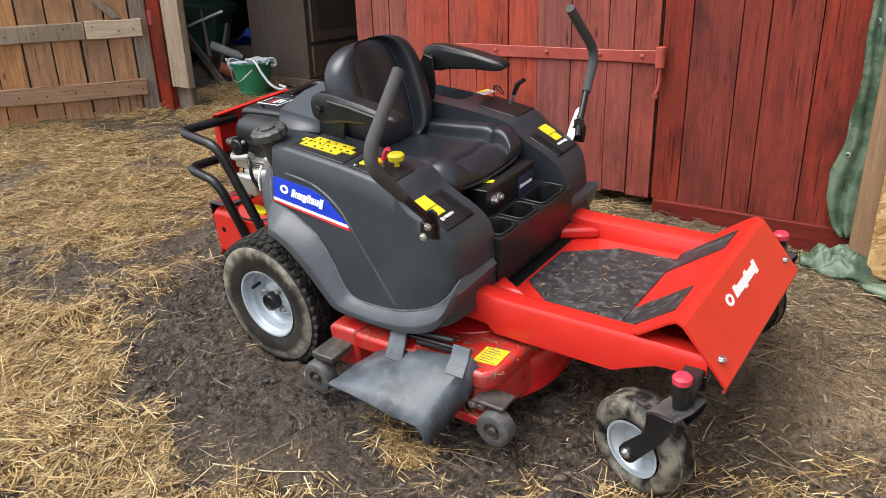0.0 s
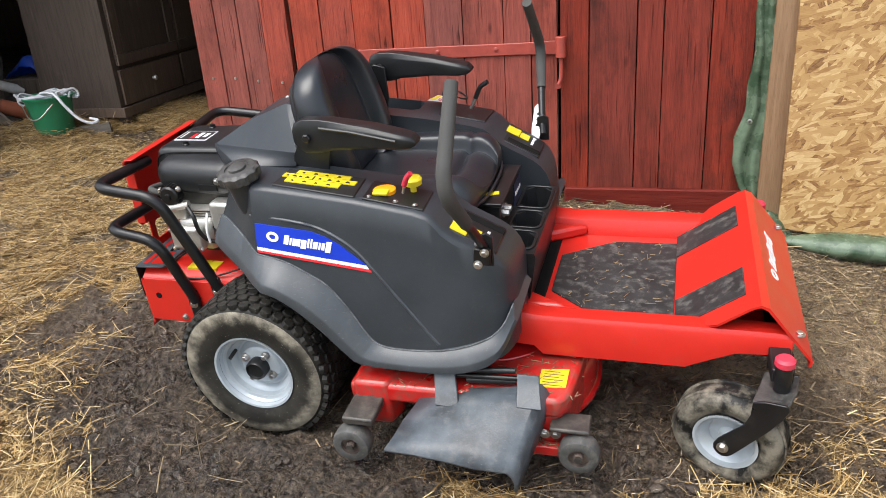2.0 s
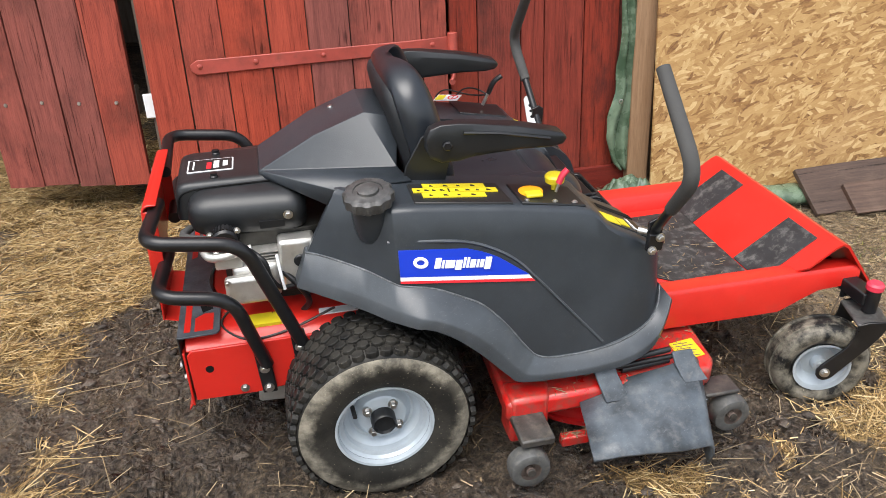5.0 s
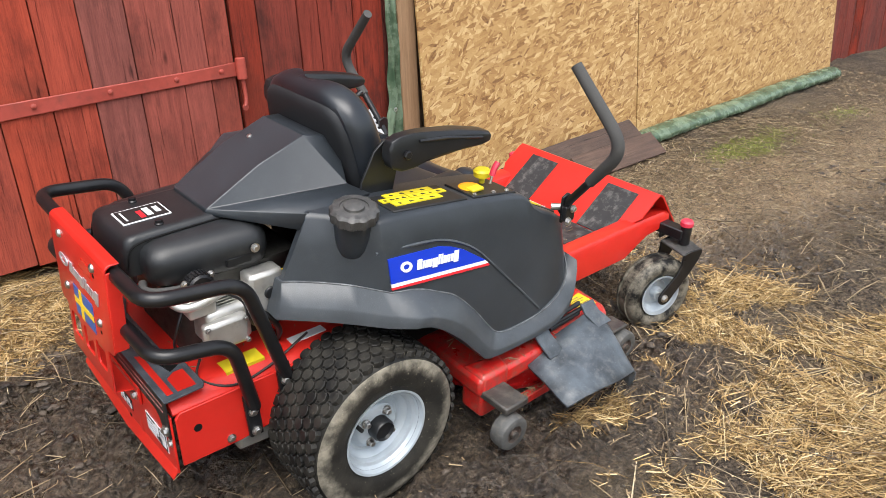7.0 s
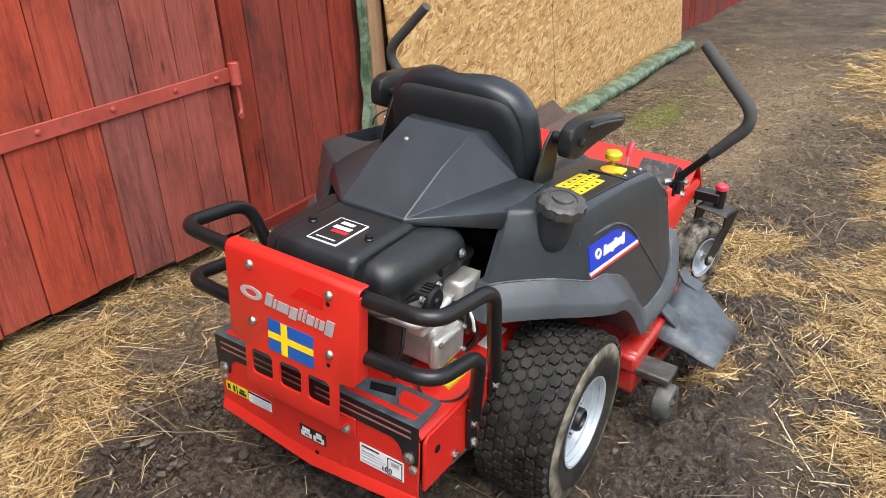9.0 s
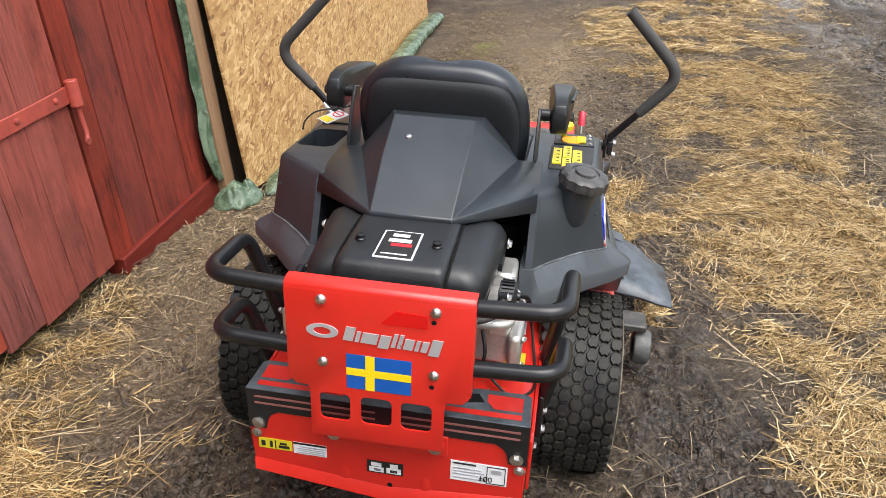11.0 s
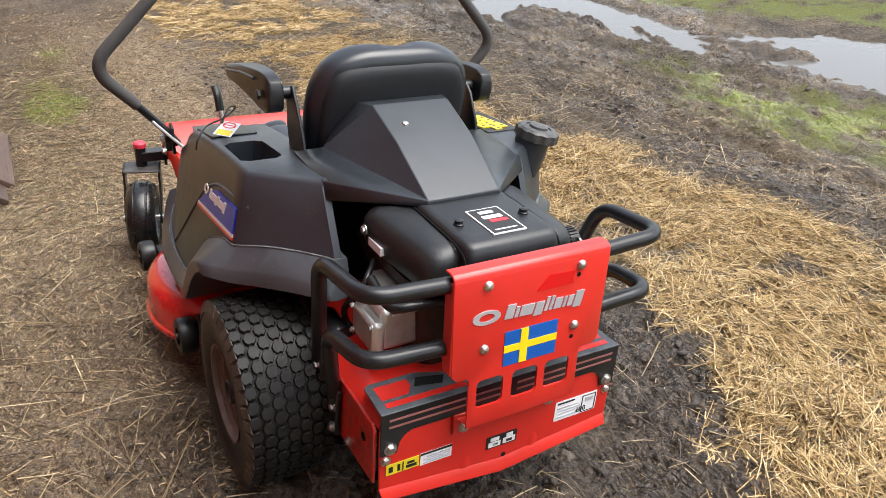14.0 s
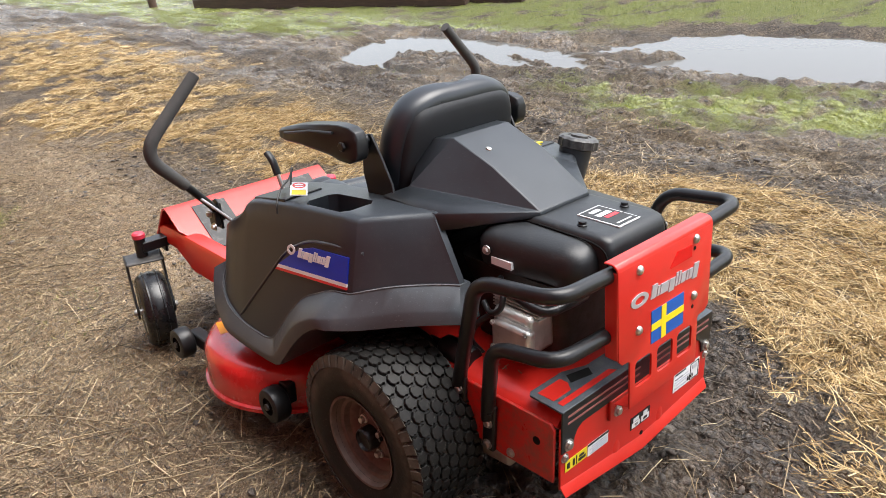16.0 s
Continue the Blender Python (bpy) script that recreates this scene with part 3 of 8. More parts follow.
ctrl = slab("control_plate", [(0.36, -0.275), (0.52, -0.275), (0.525, -0.385), (0.365, -0.385)], lambda x: top(x) - 0.02, lambda x: top(x) + 0.005, BLACK, mower, "black control plate beside the seat")
bm = bmesh.new()
lathe(bm, [(0.030, -0.006), (0.030, 0.004), (0.022, 0.007)], 20, "z", (0.405, -0.325, top(0.4) + 0.004), (True, True))
part("throttle_knob", bm, ORANGE, ctrl, "orange throttle knob", smooth=40)
slab("knob_tag", [(0.385, -0.335), (0.425, -0.335), (0.425, -0.362), (0.385, -0.362)], top(0.4) + 0.005, top(0.4) + 0.014, YELLOW, ctrl, "yellow tag")
bm = bmesh.new()
lathe(bm, [(0.008, 0), (0.008, 0.018), (0.023, 0.020), (0.025, 0.034), (0.020, 0.040)], 20, "z", (0.475, -0.300, top(0.47) + 0.004), (True, True))
part("blade_switch", bm, YELLOW, ctrl, "yellow pull switch", smooth=40)
bm = bmesh.new()
tube(bm, [(0.462, -0.345, 0.735), (0.472, -0.345, 0.765)], 0.004, 8)
part("choke_stem", bm, STEEL, ctrl, "bright steel stem", smooth=60)
bm = bmesh.new()
tube(bm, glide([(0.468, -0.345, 0.757), (0.476, -0.345, 0.776), (0.488, -0.345, 0.790)], 3), 0.0095, 10, flat=0.75)
part("choke_knob", bm, PINK, ctrl, "faded pink-red lever knob", smooth=60)
for x in (0.38, 0.45, 0.50):
    bolt("screw", ctrl, (x, -0.372, top(x) + 0.004), "z", 0.005, 0.004, "small dark screw")

# forward shelf of each side, in front of the seat
for s in (1, -1):
    shelf = slab("lever_shelf", [(0.585, s * 0.25), (0.700, s * 0.25), (0.700, s * 0.380), (0.585, s * 0.380)], 0.59, lambda x: 0.650 - 0.50 * (x - 0.60), BLACK, mower, "black shelf at the lever")
    for x0, x1, y0, y1 in ((0.585, 0.625, 0.325, 0.375), (0.628, 0.655, 0.325, 0.365)):
        slab("warning_label", [(x0, s * y0), (x1, s * y0), (x1, s * y1), (x0, s * y1)], lambda x: 0.647 - 0.50 * (x - 0.60), lambda x: 0.6525 - 0.50 * (x - 0.60), YELLOW, shelf, "yellow warning label", 0)
    slab("lever_slot", [(0.60, s * 0.262), (0.70, s * 0.262), (0.70, s * 0.288), (0.60, s * 0.288)], lambda x: 0.645 - 0.50 * (x - 0.60), lambda x: 0.6515 - 0.50 * (x - 0.60), HOLE, shelf, "dark lever slot", 0.001)
    to = lambda u, v, d: Vector((0.665 + v, s * (0.365 - u), 0.6515 - 0.50 * (0.065 + v) + d))
    lettering(shelf, WHITE, 6, 0.06, 0.010, to, 0, 0.3)

# fuel neck and cap on the right side
bm = bmesh.new()
lathe(bm, [(0.012, -0.098), (0.028, -0.090), (0.038, -0.076), (0.042, -0.055), (0.044, -0.02), (0.046, 0.02)], 28, "z", (0, 0, 0), (True, True))
bmesh.ops.transform(bm, matrix=pose(0.018, -0.345, 0.752, 9, -5, 0), verts=bm.verts)
fuel = part("fuel_neck", bm, BODY, mower, "charcoal fuel filler neck", smooth=40)
bm = bmesh.new()
rows = []
for r, h in ((0.050, 0.0), (0.054, 0.004), (0.054, 0.026), (0.049, 0.032), (0.034, 0.033), (0.033, 0.030), (0.025, 0.031), (0.024, 0.037), (0.012, 0.040)):
    rows.append([((r + (0.004 if (i // 2) % 2 and 0.003 < h < 0.03 and r > 0.05 else 0)) * math.cos(2 * math.pi * i / 48), (r + (0.004 if (i // 2) % 2 and 0.003 < h < 0.03 and r > 0.05 else 0)) * math.sin(2 * math.pi * i / 48), h) for i in range(48)])
loft(bm, rows)
bmesh.ops.transform(bm, matrix=pose(0.016, -0.354, 0.768, 10, -4, 0), verts=bm.verts)
part("fuel_cap", bm, FORK_WORN, fuel, "dusty black ribbed fuel cap", smooth=35)

# left console: pocket, park lever, hanging tag
lev_base = slab("lever_plate", [(0.38, 0.27), (0.53, 0.27), (0.535, 0.39), (0.375, 0.39)], lambda x: top(x) - 0.02, lambda x: top(x) + 0.005, BLACK, mower, "black plate around the deck lift lever")
bm = bmesh.new()
tube(bm, [(0.47, 0.335, 0.73), (0.492, 0.335, 0.775)], 0.006, 8)
part("lift_stem", bm, STEEL, lev_base, "bright steel lever stem", smooth=60)
bm = bmesh.new()
tube(bm, glide([(0.488, 0.335, 0.765), (0.505, 0.335, 0.800), (0.530, 0.335, 0.818)], 4), 0.011, 10, flat=0.7)
part("lift_handle", bm, BLACK, lev_base, "black lever handle", smooth=60)
tag = part("hanging_tag", (lambda bm: (box(bm, -0.040, 0.040, -0.022, 0.022, 0, 0.0015), bmesh.ops.transform(bm, matrix=pose(0.362, 0.352, 0.757, 6, -6, -35), verts=bm.verts), bm)[2])(bmesh.new()), WHITE, mower, "white and yellow warning tag on a zip tie")
for x0, x1, mat in ((-0.037, -0.010, YELLOW), (-0.004, 0.037, WHITE)):
    bm = bmesh.new()
    box(bm, x0, x1, -0.018, 0.018, 0.0015, 0.0022)
    bmesh.ops.transform(bm, matrix=pose(0.362, 0.352, 0.757, 6, -6, -35), verts=bm.verts)
    part("tag_field", bm, mat, tag)
bm = bmesh.new()
lathe(bm, [(0.017, 0.002), (0.017, 0.003), (0.013, 0.003), (0.013, 0.002)], 20, "z", (0.018, 0, 0))
box(bm, 0.0165, 0.0195, -0.014, 0.014, 0.002, 0.003)
bmesh.ops.transform(bm, matrix=pose(0.362, 0.352, 0.757, 6, -6, -35), verts=bm.verts)
part("prohibition_ring", bm, LINE_RED, tag, "red prohibition ring")
bm = bmesh.new()
tube(bm, glide([(0.39, 0.36, 0.757), (0.41, 0.34, 0.785), (0.44, 0.32, 0.79), (0.47, 0.30, 0.775), (0.43, 0.34, 0.765), (0.37, 0.40, 0.768), (0.345, 0.43, 0.745), (0.34, 0.437, 0.72)], 5), 0.0025, 6)
part("zip_tie", bm, INK, tag, "black plastic zip tie")

# ---- seat ----
def cushion(rows, material, name, label, parent=None):
    """Rows of a pillow: each a list of points across; skinned with a shell below."""
    bm = bmesh.new()
    loft(bm, rows)
    ob = part(name, bm, material, parent or mower, label, smooth=70)
    m = ob.modifiers.new("rounding", "SUBSURF")
    m.levels = m.render_levels = 2
    return ob


def pillow_ring(c, u, v, w, front, back, dish=0.02):
    """A closed ring across a cushion: u across, v out of its face."""
    c, u, v = Vector(c), Vector(u), Vector(v)
    pts = []
    for f, d in ((-1.0, -back), (-1.03, front * 0.35), (-0.88, front * 1.12), (-0.66, front * 1.12), (-0.60, front * 1.0), (-0.555, front * 0.45 - dish), (-0.50, front * 0.66 - dish * 0.5), (-0.25, front * 0.76 - dish * 0.8), (0, front * 0.74 - dish), (0.25, front * 0.76 - dish * 0.8), (0.50, front * 0.66 - dish * 0.5), (0.555, front * 0.45 - dish), (0.60, front * 1.0), (0.66, front * 1.12), (0.88, front * 1.12), (1.03, front * 0.35), (1.0, -back), (0.5, -back * 1.15), (0, -back * 1.2), (-0.5, -back * 1.15)):
        pts.append(c + u * (w * f) + v * d)
    return pts


seat = new("seat")
seat.parent = mower
# base cushion, from back to front
rings = []
for x, z, w, f, b in ((0.165, 0.640, 0.19, 0.02, 0.03), (0.18, 0.655, 0.215, 0.035, 0.05), (0.25, 0.655, 0.232, 0.040, 0.055), (0.36, 0.652, 0.238, 0.044, 0.055), (0.47, 0.655, 0.236, 0.048, 0.055), (0.500, 0.655, 0.233, 0.048, 0.054), (0.512, 0.652, 0.232, 0.040, 0.053), (0.525, 0.654, 0.230, 0.048, 0.052),
                      (0.56, 0.652, 0.225, 0.046, 0.05), (0.595, 0.640, 0.20, 0.030, 0.035), (0.608, 0.628, 0.17, 0.012, 0.015)):
    rings.append(pillow_ring((x, 0, z), (0, 1, 0), (0.03, 0, 1), w, f, b, 0.040 if x == 0.512 else 0.022))
base_cushion = cushion(rings, VINYL, "seat_cushion", "glossy wet black vinyl seat cushion", seat)
# back cushion, from below to the top
rings = []
for h, w, f, b in ((0.0, 0.15, 0.02, 0.02), (0.015, 0.185, 0.05, 0.035), (0.07, 0.205, 0.058, 0.042), (0.15, 0.215, 0.058, 0.042), (0.23, 0.213, 0.056, 0.042), (0.285, 0.200, 0.052, 0.040), (0.325, 0.165, 0.044, 0.036), (0.345, 0.115, 0.030, 0.026), (0.352, 0.07, 0.012, 0.010)):
    rings.append(pillow_ring((0.215 - 0.245 * h, 0, 0.655 + h * 0.985), (0, 1, 0), (0.97, 0, 0.24), w, f, b, 0.02))
cushion(rings, VINYL, "backrest", "black vinyl backrest cushion", seat)
# hard shell and seam on the back
bm = bmesh.new()
outline = [(-0.150, 0.02), (-0.185, 0.06), (-0.192, 0.20), (-0.175, 0.28), (-0.13, 0.318), (0, 0.325), (0.13, 0.318), (0.175, 0.28), (0.192, 0.20), (0.185, 0.06), (0.150, 0.02)]
def back_at(y, h, off):
    return (0.215 - 0.245 * h - off * 0.97, y, 0.655 + 0.985 * h - off * 0.24)
outline = [(p.x, p.y) for p in glide([(y, h, 0) for y, h in outline], 5)]
loft(bm, [[back_at(y * k, 0.02 + (h - 0.02) * (1 - (1 - k) * 0.8), off) for y, h in outline] for k, off in ((1.0, 0.026), (1.0, 0.036), (0.985, 0.045), (0.955, 0.051), (0.91, 0.055), (0.80, 0.058), (0.55, 0.060))])
part("back_shell", bm, SHELL, seat, "matt black seat back shell", smooth=80)
bm = bmesh.new()
tube(bm, corners([back_at(-0.115, 0.10, 0.0585), back_at(-0.115, 0.225, 0.0575), back_at(0.115, 0.225, 0.0575), back_at(0.115, 0.10, 0.0585)], 0.03), 0.0035, 6)
part("back_panel_seam", bm, HOLE, seat, smooth=60)
bm = bmesh.new()
tube(bm, glide([(0.20, -0.242, 0.638), (0.36, -0.250, 0.636), (0.52, -0.240, 0.634), (0.60, -0.16, 0.620), (0.617, 0, 0.614), (0.60, 0.16, 0.620), (0.52, 0.240, 0.634), (0.36, 0.250, 0.636), (0.20, 0.242, 0.638)], 5), 0.005, 6)
part("piping", bm, VINYL, base_cushion, "black vinyl piping", smooth=60)
bm = bmesh.new()
loft(bm, [[(0.16, -0.21, 0.575), (0.57, -0.19, 0.575), (0.57, 0.19, 0.575), (0.16, 0.21, 0.575)], [(0.15, -0.225, 0.615), (0.59, -0.205, 0.615), (0.59, 0.205, 0.615), (0.15, 0.225, 0.615)]])
part("seat_pan", bm, BLACK, seat, "black steel seat pan", bevel=0.01)

# armrests: the left one stands higher
for s, dz, tilt in ((-1, 0.0, 0.0), (1, 0.022, 0.0)):
    arm = part("armrest", (lambda bm: (loft(bm, [[(x, s * (0.285 + dy * w), z0 + (z1 - z0) * k + dz) for dy, k in ((-0.85, 0), (0.85, 0), (1, 0.12), (1, 0.55), (0.98, 0.80), (0.70, 1), (-0.70, 1), (-0.98, 0.80), (-1, 0.55), (-1, 0.12))]
               for x, z0, z1, w in ((0.162, 0.850, 0.886, 0.017), (0.170, 0.834, 0.902, 0.020), (0.195, 0.822, 0.911, 0.022), (0.235, 0.823, 0.912, 0.024), (0.27, 0.832, 0.909, 0.028), (0.38, 0.840, 0.893, 0.034), (0.455, 0.838, 0.876, 0.034), (0.485, 0.841, 0.868, 0.030), (0.497, 0.848, 0.858, 0.021))]), bm)[1])(bmesh.new()),
               BLACK, mower, "black padded armrest", bevel=0.004, smooth=48)
    bm = bmesh.new()
    prism(bm, [(0.105, 0.70), (0.205, 0.70), (0.230, 0.80), (0.228, 0.875 + dz), (0.19, 0.885 + dz), (0.160, 0.862), (0.120, 0.79)], "y", s * 0.232, s * 0.240)
    part("armrest_bracket", bm, BLACK, arm, "black steel bracket", bevel=0.002)
    bm = bmesh.new()
    disc(bm, 0.015, s * 0.237, s * 0.262, "y", (0.205, 0, 0.866 + dz))
    part("pivot_spacer", bm, GLOSS_BLACK, arm, smooth=40)
    bm = bmesh.new()
    lathe(bm, [(0.012, s * 0.312), (0.012, s * 0.318), (0.009, s * 0.320)], 6, "y", (0.206, 0, 0.866 + dz), (True, True))
    part("pivot_bolt", bm, GLOSS_BLACK, arm, "black pivot bolt")
    bm = bmesh.new()
    tube(bm, [(0.245, s * 0.3125, 0.893 + dz), (0.33, s * 0.3195, 0.886 + dz), (0.45, s * 0.3195, 0.862 + dz)], 0.004, 6)
    part("armrest_seam", bm, BLACK, arm, smooth=60)

STRAP = surface("brushed_zinc_strap", (0.50, 0.51, 0.52), 0.5, 0.35, spots=0.15, dirt=(0.2, 0.19, 0.18), dirt_amount=0.2, grain=0.05)
# ---- steering levers ----
for s in (-1, 1):
    dz = -0.012 if s > 0 else 0.0
    lever = part("steering_lever", (lambda bm: (tube(bm, corners([(0.688, s * 0.415, 0.615), (0.682, s * 0.445, 0.660), (0.668, s * 0.532, 0.762)], 0.02), 0.0115, 12), bm)[1])(bmesh.new()), GLOSS_BLACK, mower, "black steering lever tube", smooth=60)
    bm = bmesh.new()
    line = corners([(0.671, s * 0.515, 0.742), (0.655, s * 0.622, 0.868 + dz), (0.645, s * 0.449, 1.047 + dz)], 0.065, 8)
    tube(bm, line, [0.0155] + [0.017] * (len(line) - 2) + [0.0155], 14)
    part("foam_grip", bm, FOAM, lever, "worn grey foam grip", smooth=60)
    bm = bmesh.new()
    prism(bm, [(0.668, 0.59), (0.706, 0.59), (0.706, 0.668), (0.690, 0.678), (0.668, 0.668)], "y", s * 0.425, s * 0.433)
    part("lever_bracket", bm, GLOSS_BLACK, lever, "black lever bracket", bevel=0.002)
    bm = bmesh.new()
    prism(bm, [(0.660, 0.604), (0.700, 0.598), (0.704, 0.640), (0.664, 0.646)], "y", s * 0.436, s * 0.452)
    part("lever_clamp", bm, GLOSS_BLACK, lever, "black clamp block", bevel=0.003)
    for z in (0.615, 0.648):
        bolt("bolt", lever, (0.672 if z < 0.63 else 0.690, s * 0.452, z - 0.012), "y", 0.008, s * 0.009)
    bm = bmesh.new()
    if s < 0:
        tube(bm, [(0.660, -0.398, 0.632), (0.690, -0.425, 0.632)], 0.010, 10)
        part("lever_strap", bm, STEEL, lever, "bright steel lever shaft", smooth=60)
    else:
        along = pose(0.664, 0.383, 0.585, -42, 3, 0)
        prism(bm, [(-0.010, 0.0), (0.010, 0.0), (0.017, 0.06), (0.017, 0.136), (0.009, 0.148), (-0.009, 0.148), (-0.017, 0.136), (-0.017, 0.06)], "y", -0.004, 0.003)
        bmesh.ops.transform(bm, matrix=along, verts=bm.verts)
        strap_l = part("lever_strap", bm, STRAP, lever, "pale silver strap with holes", bevel=0.002)
        for z in (0.072, 0.092, 0.112):
            bm = bmesh.new()
            disc(bm, 0.005, -0.0048, 0.0038, "y", (0, 0, z), 10)
            bmesh.ops.transform(bm, matrix=along, verts=bm.verts)
            part("strap_hole", bm, HOLE, strap_l)

# ---- hood behind the seat ----
def hood():
    bm = bmesh.new()
    def both(x, y, z):
        return bm.verts.new((x, y, z)), bm.verts.new((x, -y, z))
    top_f, low_r, low_m = both(0.046, 0.098, 0.890), both(-0.222, 0.089, 0.762), both(-0.080, 0.095, 0.842)
    valley, rim, rim_f = both(0.105, 0.196, 0.780), both(-0.052, 0.258, 0.763), both(0.13, 0.258, 0.768)
    lip_r, lip_s, front = both(-0.226, 0.090, 0.750), both(-0.074, 0.258, 0.728), both(0.125, 0.12, 0.880)
    for i in (0, 1):
        f = lambda *v: bm.faces.new(v)
        f(top_f[i], low_m[i], valley[i])
        f(low_m[i], low_r[i], valley[i])
        f(valley[i], low_r[i], rim[i], rim_f[i])
        f(top_f[i], valley[i], front[i])
        f(low_r[i], lip_r[i], lip_s[i], rim[i])
    bm.faces.new((top_f[0], top_f[1], low_m[1], low_m[0]))
    bm.faces.new((low_m[0], low_m[1], low_r[1], low_r[0]))
    bm.faces.new((low_r[0], low_r[1], lip_r[1], lip_r[0]))
    bm.faces.new((front[0], front[1], top_f[1], top_f[0]))
    bmesh.ops.recalc_face_normals(bm, faces=bm.faces)
    ob = part("hood", bm, BODY, mower, "charcoal plastic hood behind the seat", smooth=24, bevel=0.002, segments=2)
    m = ob.modifiers.new("thickness", "SOLIDIFY")
    m.thickness, m.offset = 0.006, -1
    return ob


hood_ob = hood()
bm = bmesh.new()
lathe(bm, [(0.008, -0.003), (0.008, 0.001), (0.0065, 0.004), (0.003, 0.005)], 12, "z", (0, 0, 0), (True, True))
bmesh.ops.transform(bm, matrix=pose(-0.024, 0.048, 0.8625, 0, -21, 0), verts=bm.verts)
part("hood_bolt", bm, STEEL, hood_ob, "pale bolt head", smooth=40)

# ---- engine ----
engine = new("engine")
engine.parent = mower
def rounded_stack(bm, levels, taper=0.0):
    """Rounded-rectangle rings: (z, x0, x1, half width, radius); taper: how far they draw in at the low end of x."""
    rings = []
    for z, x0, x1, w, r in levels:
        ring = []
        for cx, cy, a0 in ((x1 - r, w - r, 0), (x0 + r, w - r, 90), (x0 + r, -w + r, 180), (x1 - r, -w + r, 270)):
            for k in range(6):
                t = radians(a0 + 18 * k)
                x = cx + r * math.cos(t)
                ring.append((x, (cy + r * math.sin(t)) * (1 - taper * (x1 - x) / (x1 - x0)), z))
        rings.append(ring)
    return loft(bm, rings)


bm = bmesh.new()
rounded_stack(bm, [(0.642, -0.388, -0.130, 0.196, 0.040), (0.650, -0.396, -0.122, 0.203, 0.042), (0.68, -0.402, -0.118, 0.208, 0.042), (0.704, -0.400, -0.118, 0.205, 0.042), (0.720, -0.393, -0.122, 0.196, 0.042), (0.731, -0.380, -0.130, 0.180, 0.042), (0.737, -0.36, -0.14, 0.158, 0.036), (0.741, -0.31, -0.16, 0.11, 0.03)], 0.13)
shroud = part("engine_cover", bm, COVER, engine, "black plastic engine cover with raised panel", smooth=45)
bm = bmesh.new()
rounded_stack(bm, [(0.660, -0.432, -0.16, 0.112, 0.02), (0.715, -0.430, -0.16, 0.112, 0.02), (0.740, -0.424, -0.16, 0.110, 0.02), (0.748, -0.417, -0.16, 0.106, 0.02), (0.752, -0.405, -0.165, 0.100, 0.018), (0.7535, -0.38, -0.18, 0.09, 0.018)])
lid = part("cover_panel", bm, COVER, shroud, "raised black centre panel", smooth=45)
for y in (-0.098, 0.098):
    bm = bmesh.new()
    lathe(bm, [(0.012, 0.735), (0.011, 0.756), (0.009, 0.758), (0.009, 0.764), (0.006, 0.765)], 14, "z", (-0.332, y * 0.8, 0), (True, True))
    part("cover_knob", bm, GLOSS_BLACK, lid, "black cover knob", smooth=40)
for y in (-0.160, -0.142, -0.124, 0.124, 0.142, 0.160):
    bm = bmesh.new()
    tube(bm, [(-0.300, y, 0.7345 - 0.22 * (abs(y) - 0.12)), (-0.215, y, 0.7365 - 0.22 * (abs(y) - 0.12))], 0.0022, 6)
    part("cover_rib", bm, SKIRT, shroud)
for s in (1, -1):
    bm = bmesh.new()
    tube(bm, glide([(-0.165, s * 0.112, 0.7425), (-0.30, s * 0.1135, 0.742), (-0.385, s * 0.1135, 0.738), (-0.418, s * 0.1125, 0.722), (-0.430, s * 0.1125, 0.68)], 4), 0.0022, 6)
    part("panel_joint", bm, HOLE, shroud)
label = part("engine_label", (lambda bm: (box(bm, -0.399, -0.286, -0.042, 0.037, 0.7530, 0.7556), bm)[1])(bmesh.new()), WHITE, lid, "white-edged black engine label")
for x0, x1, y0, y1, mat in ((-0.3955, -0.2895, -0.0385, 0.0335, INK), (-0.352, -0.340, -0.030, 0.012, LINE_RED), (-0.335, -0.321, -0.026, 0.020, WHITE), (-0.312, -0.300, -0.018, 0.016, WHITE), (-0.386, -0.382, -0.028, 0.024, WHITE)):
    bm = bmesh.new()
    d = 0.0004 if mat is INK else 0.0009
    box(bm, x0, x1, y0, y1, 0.7551, 0.7559 + d)
    part("label_field", bm, mat, label)
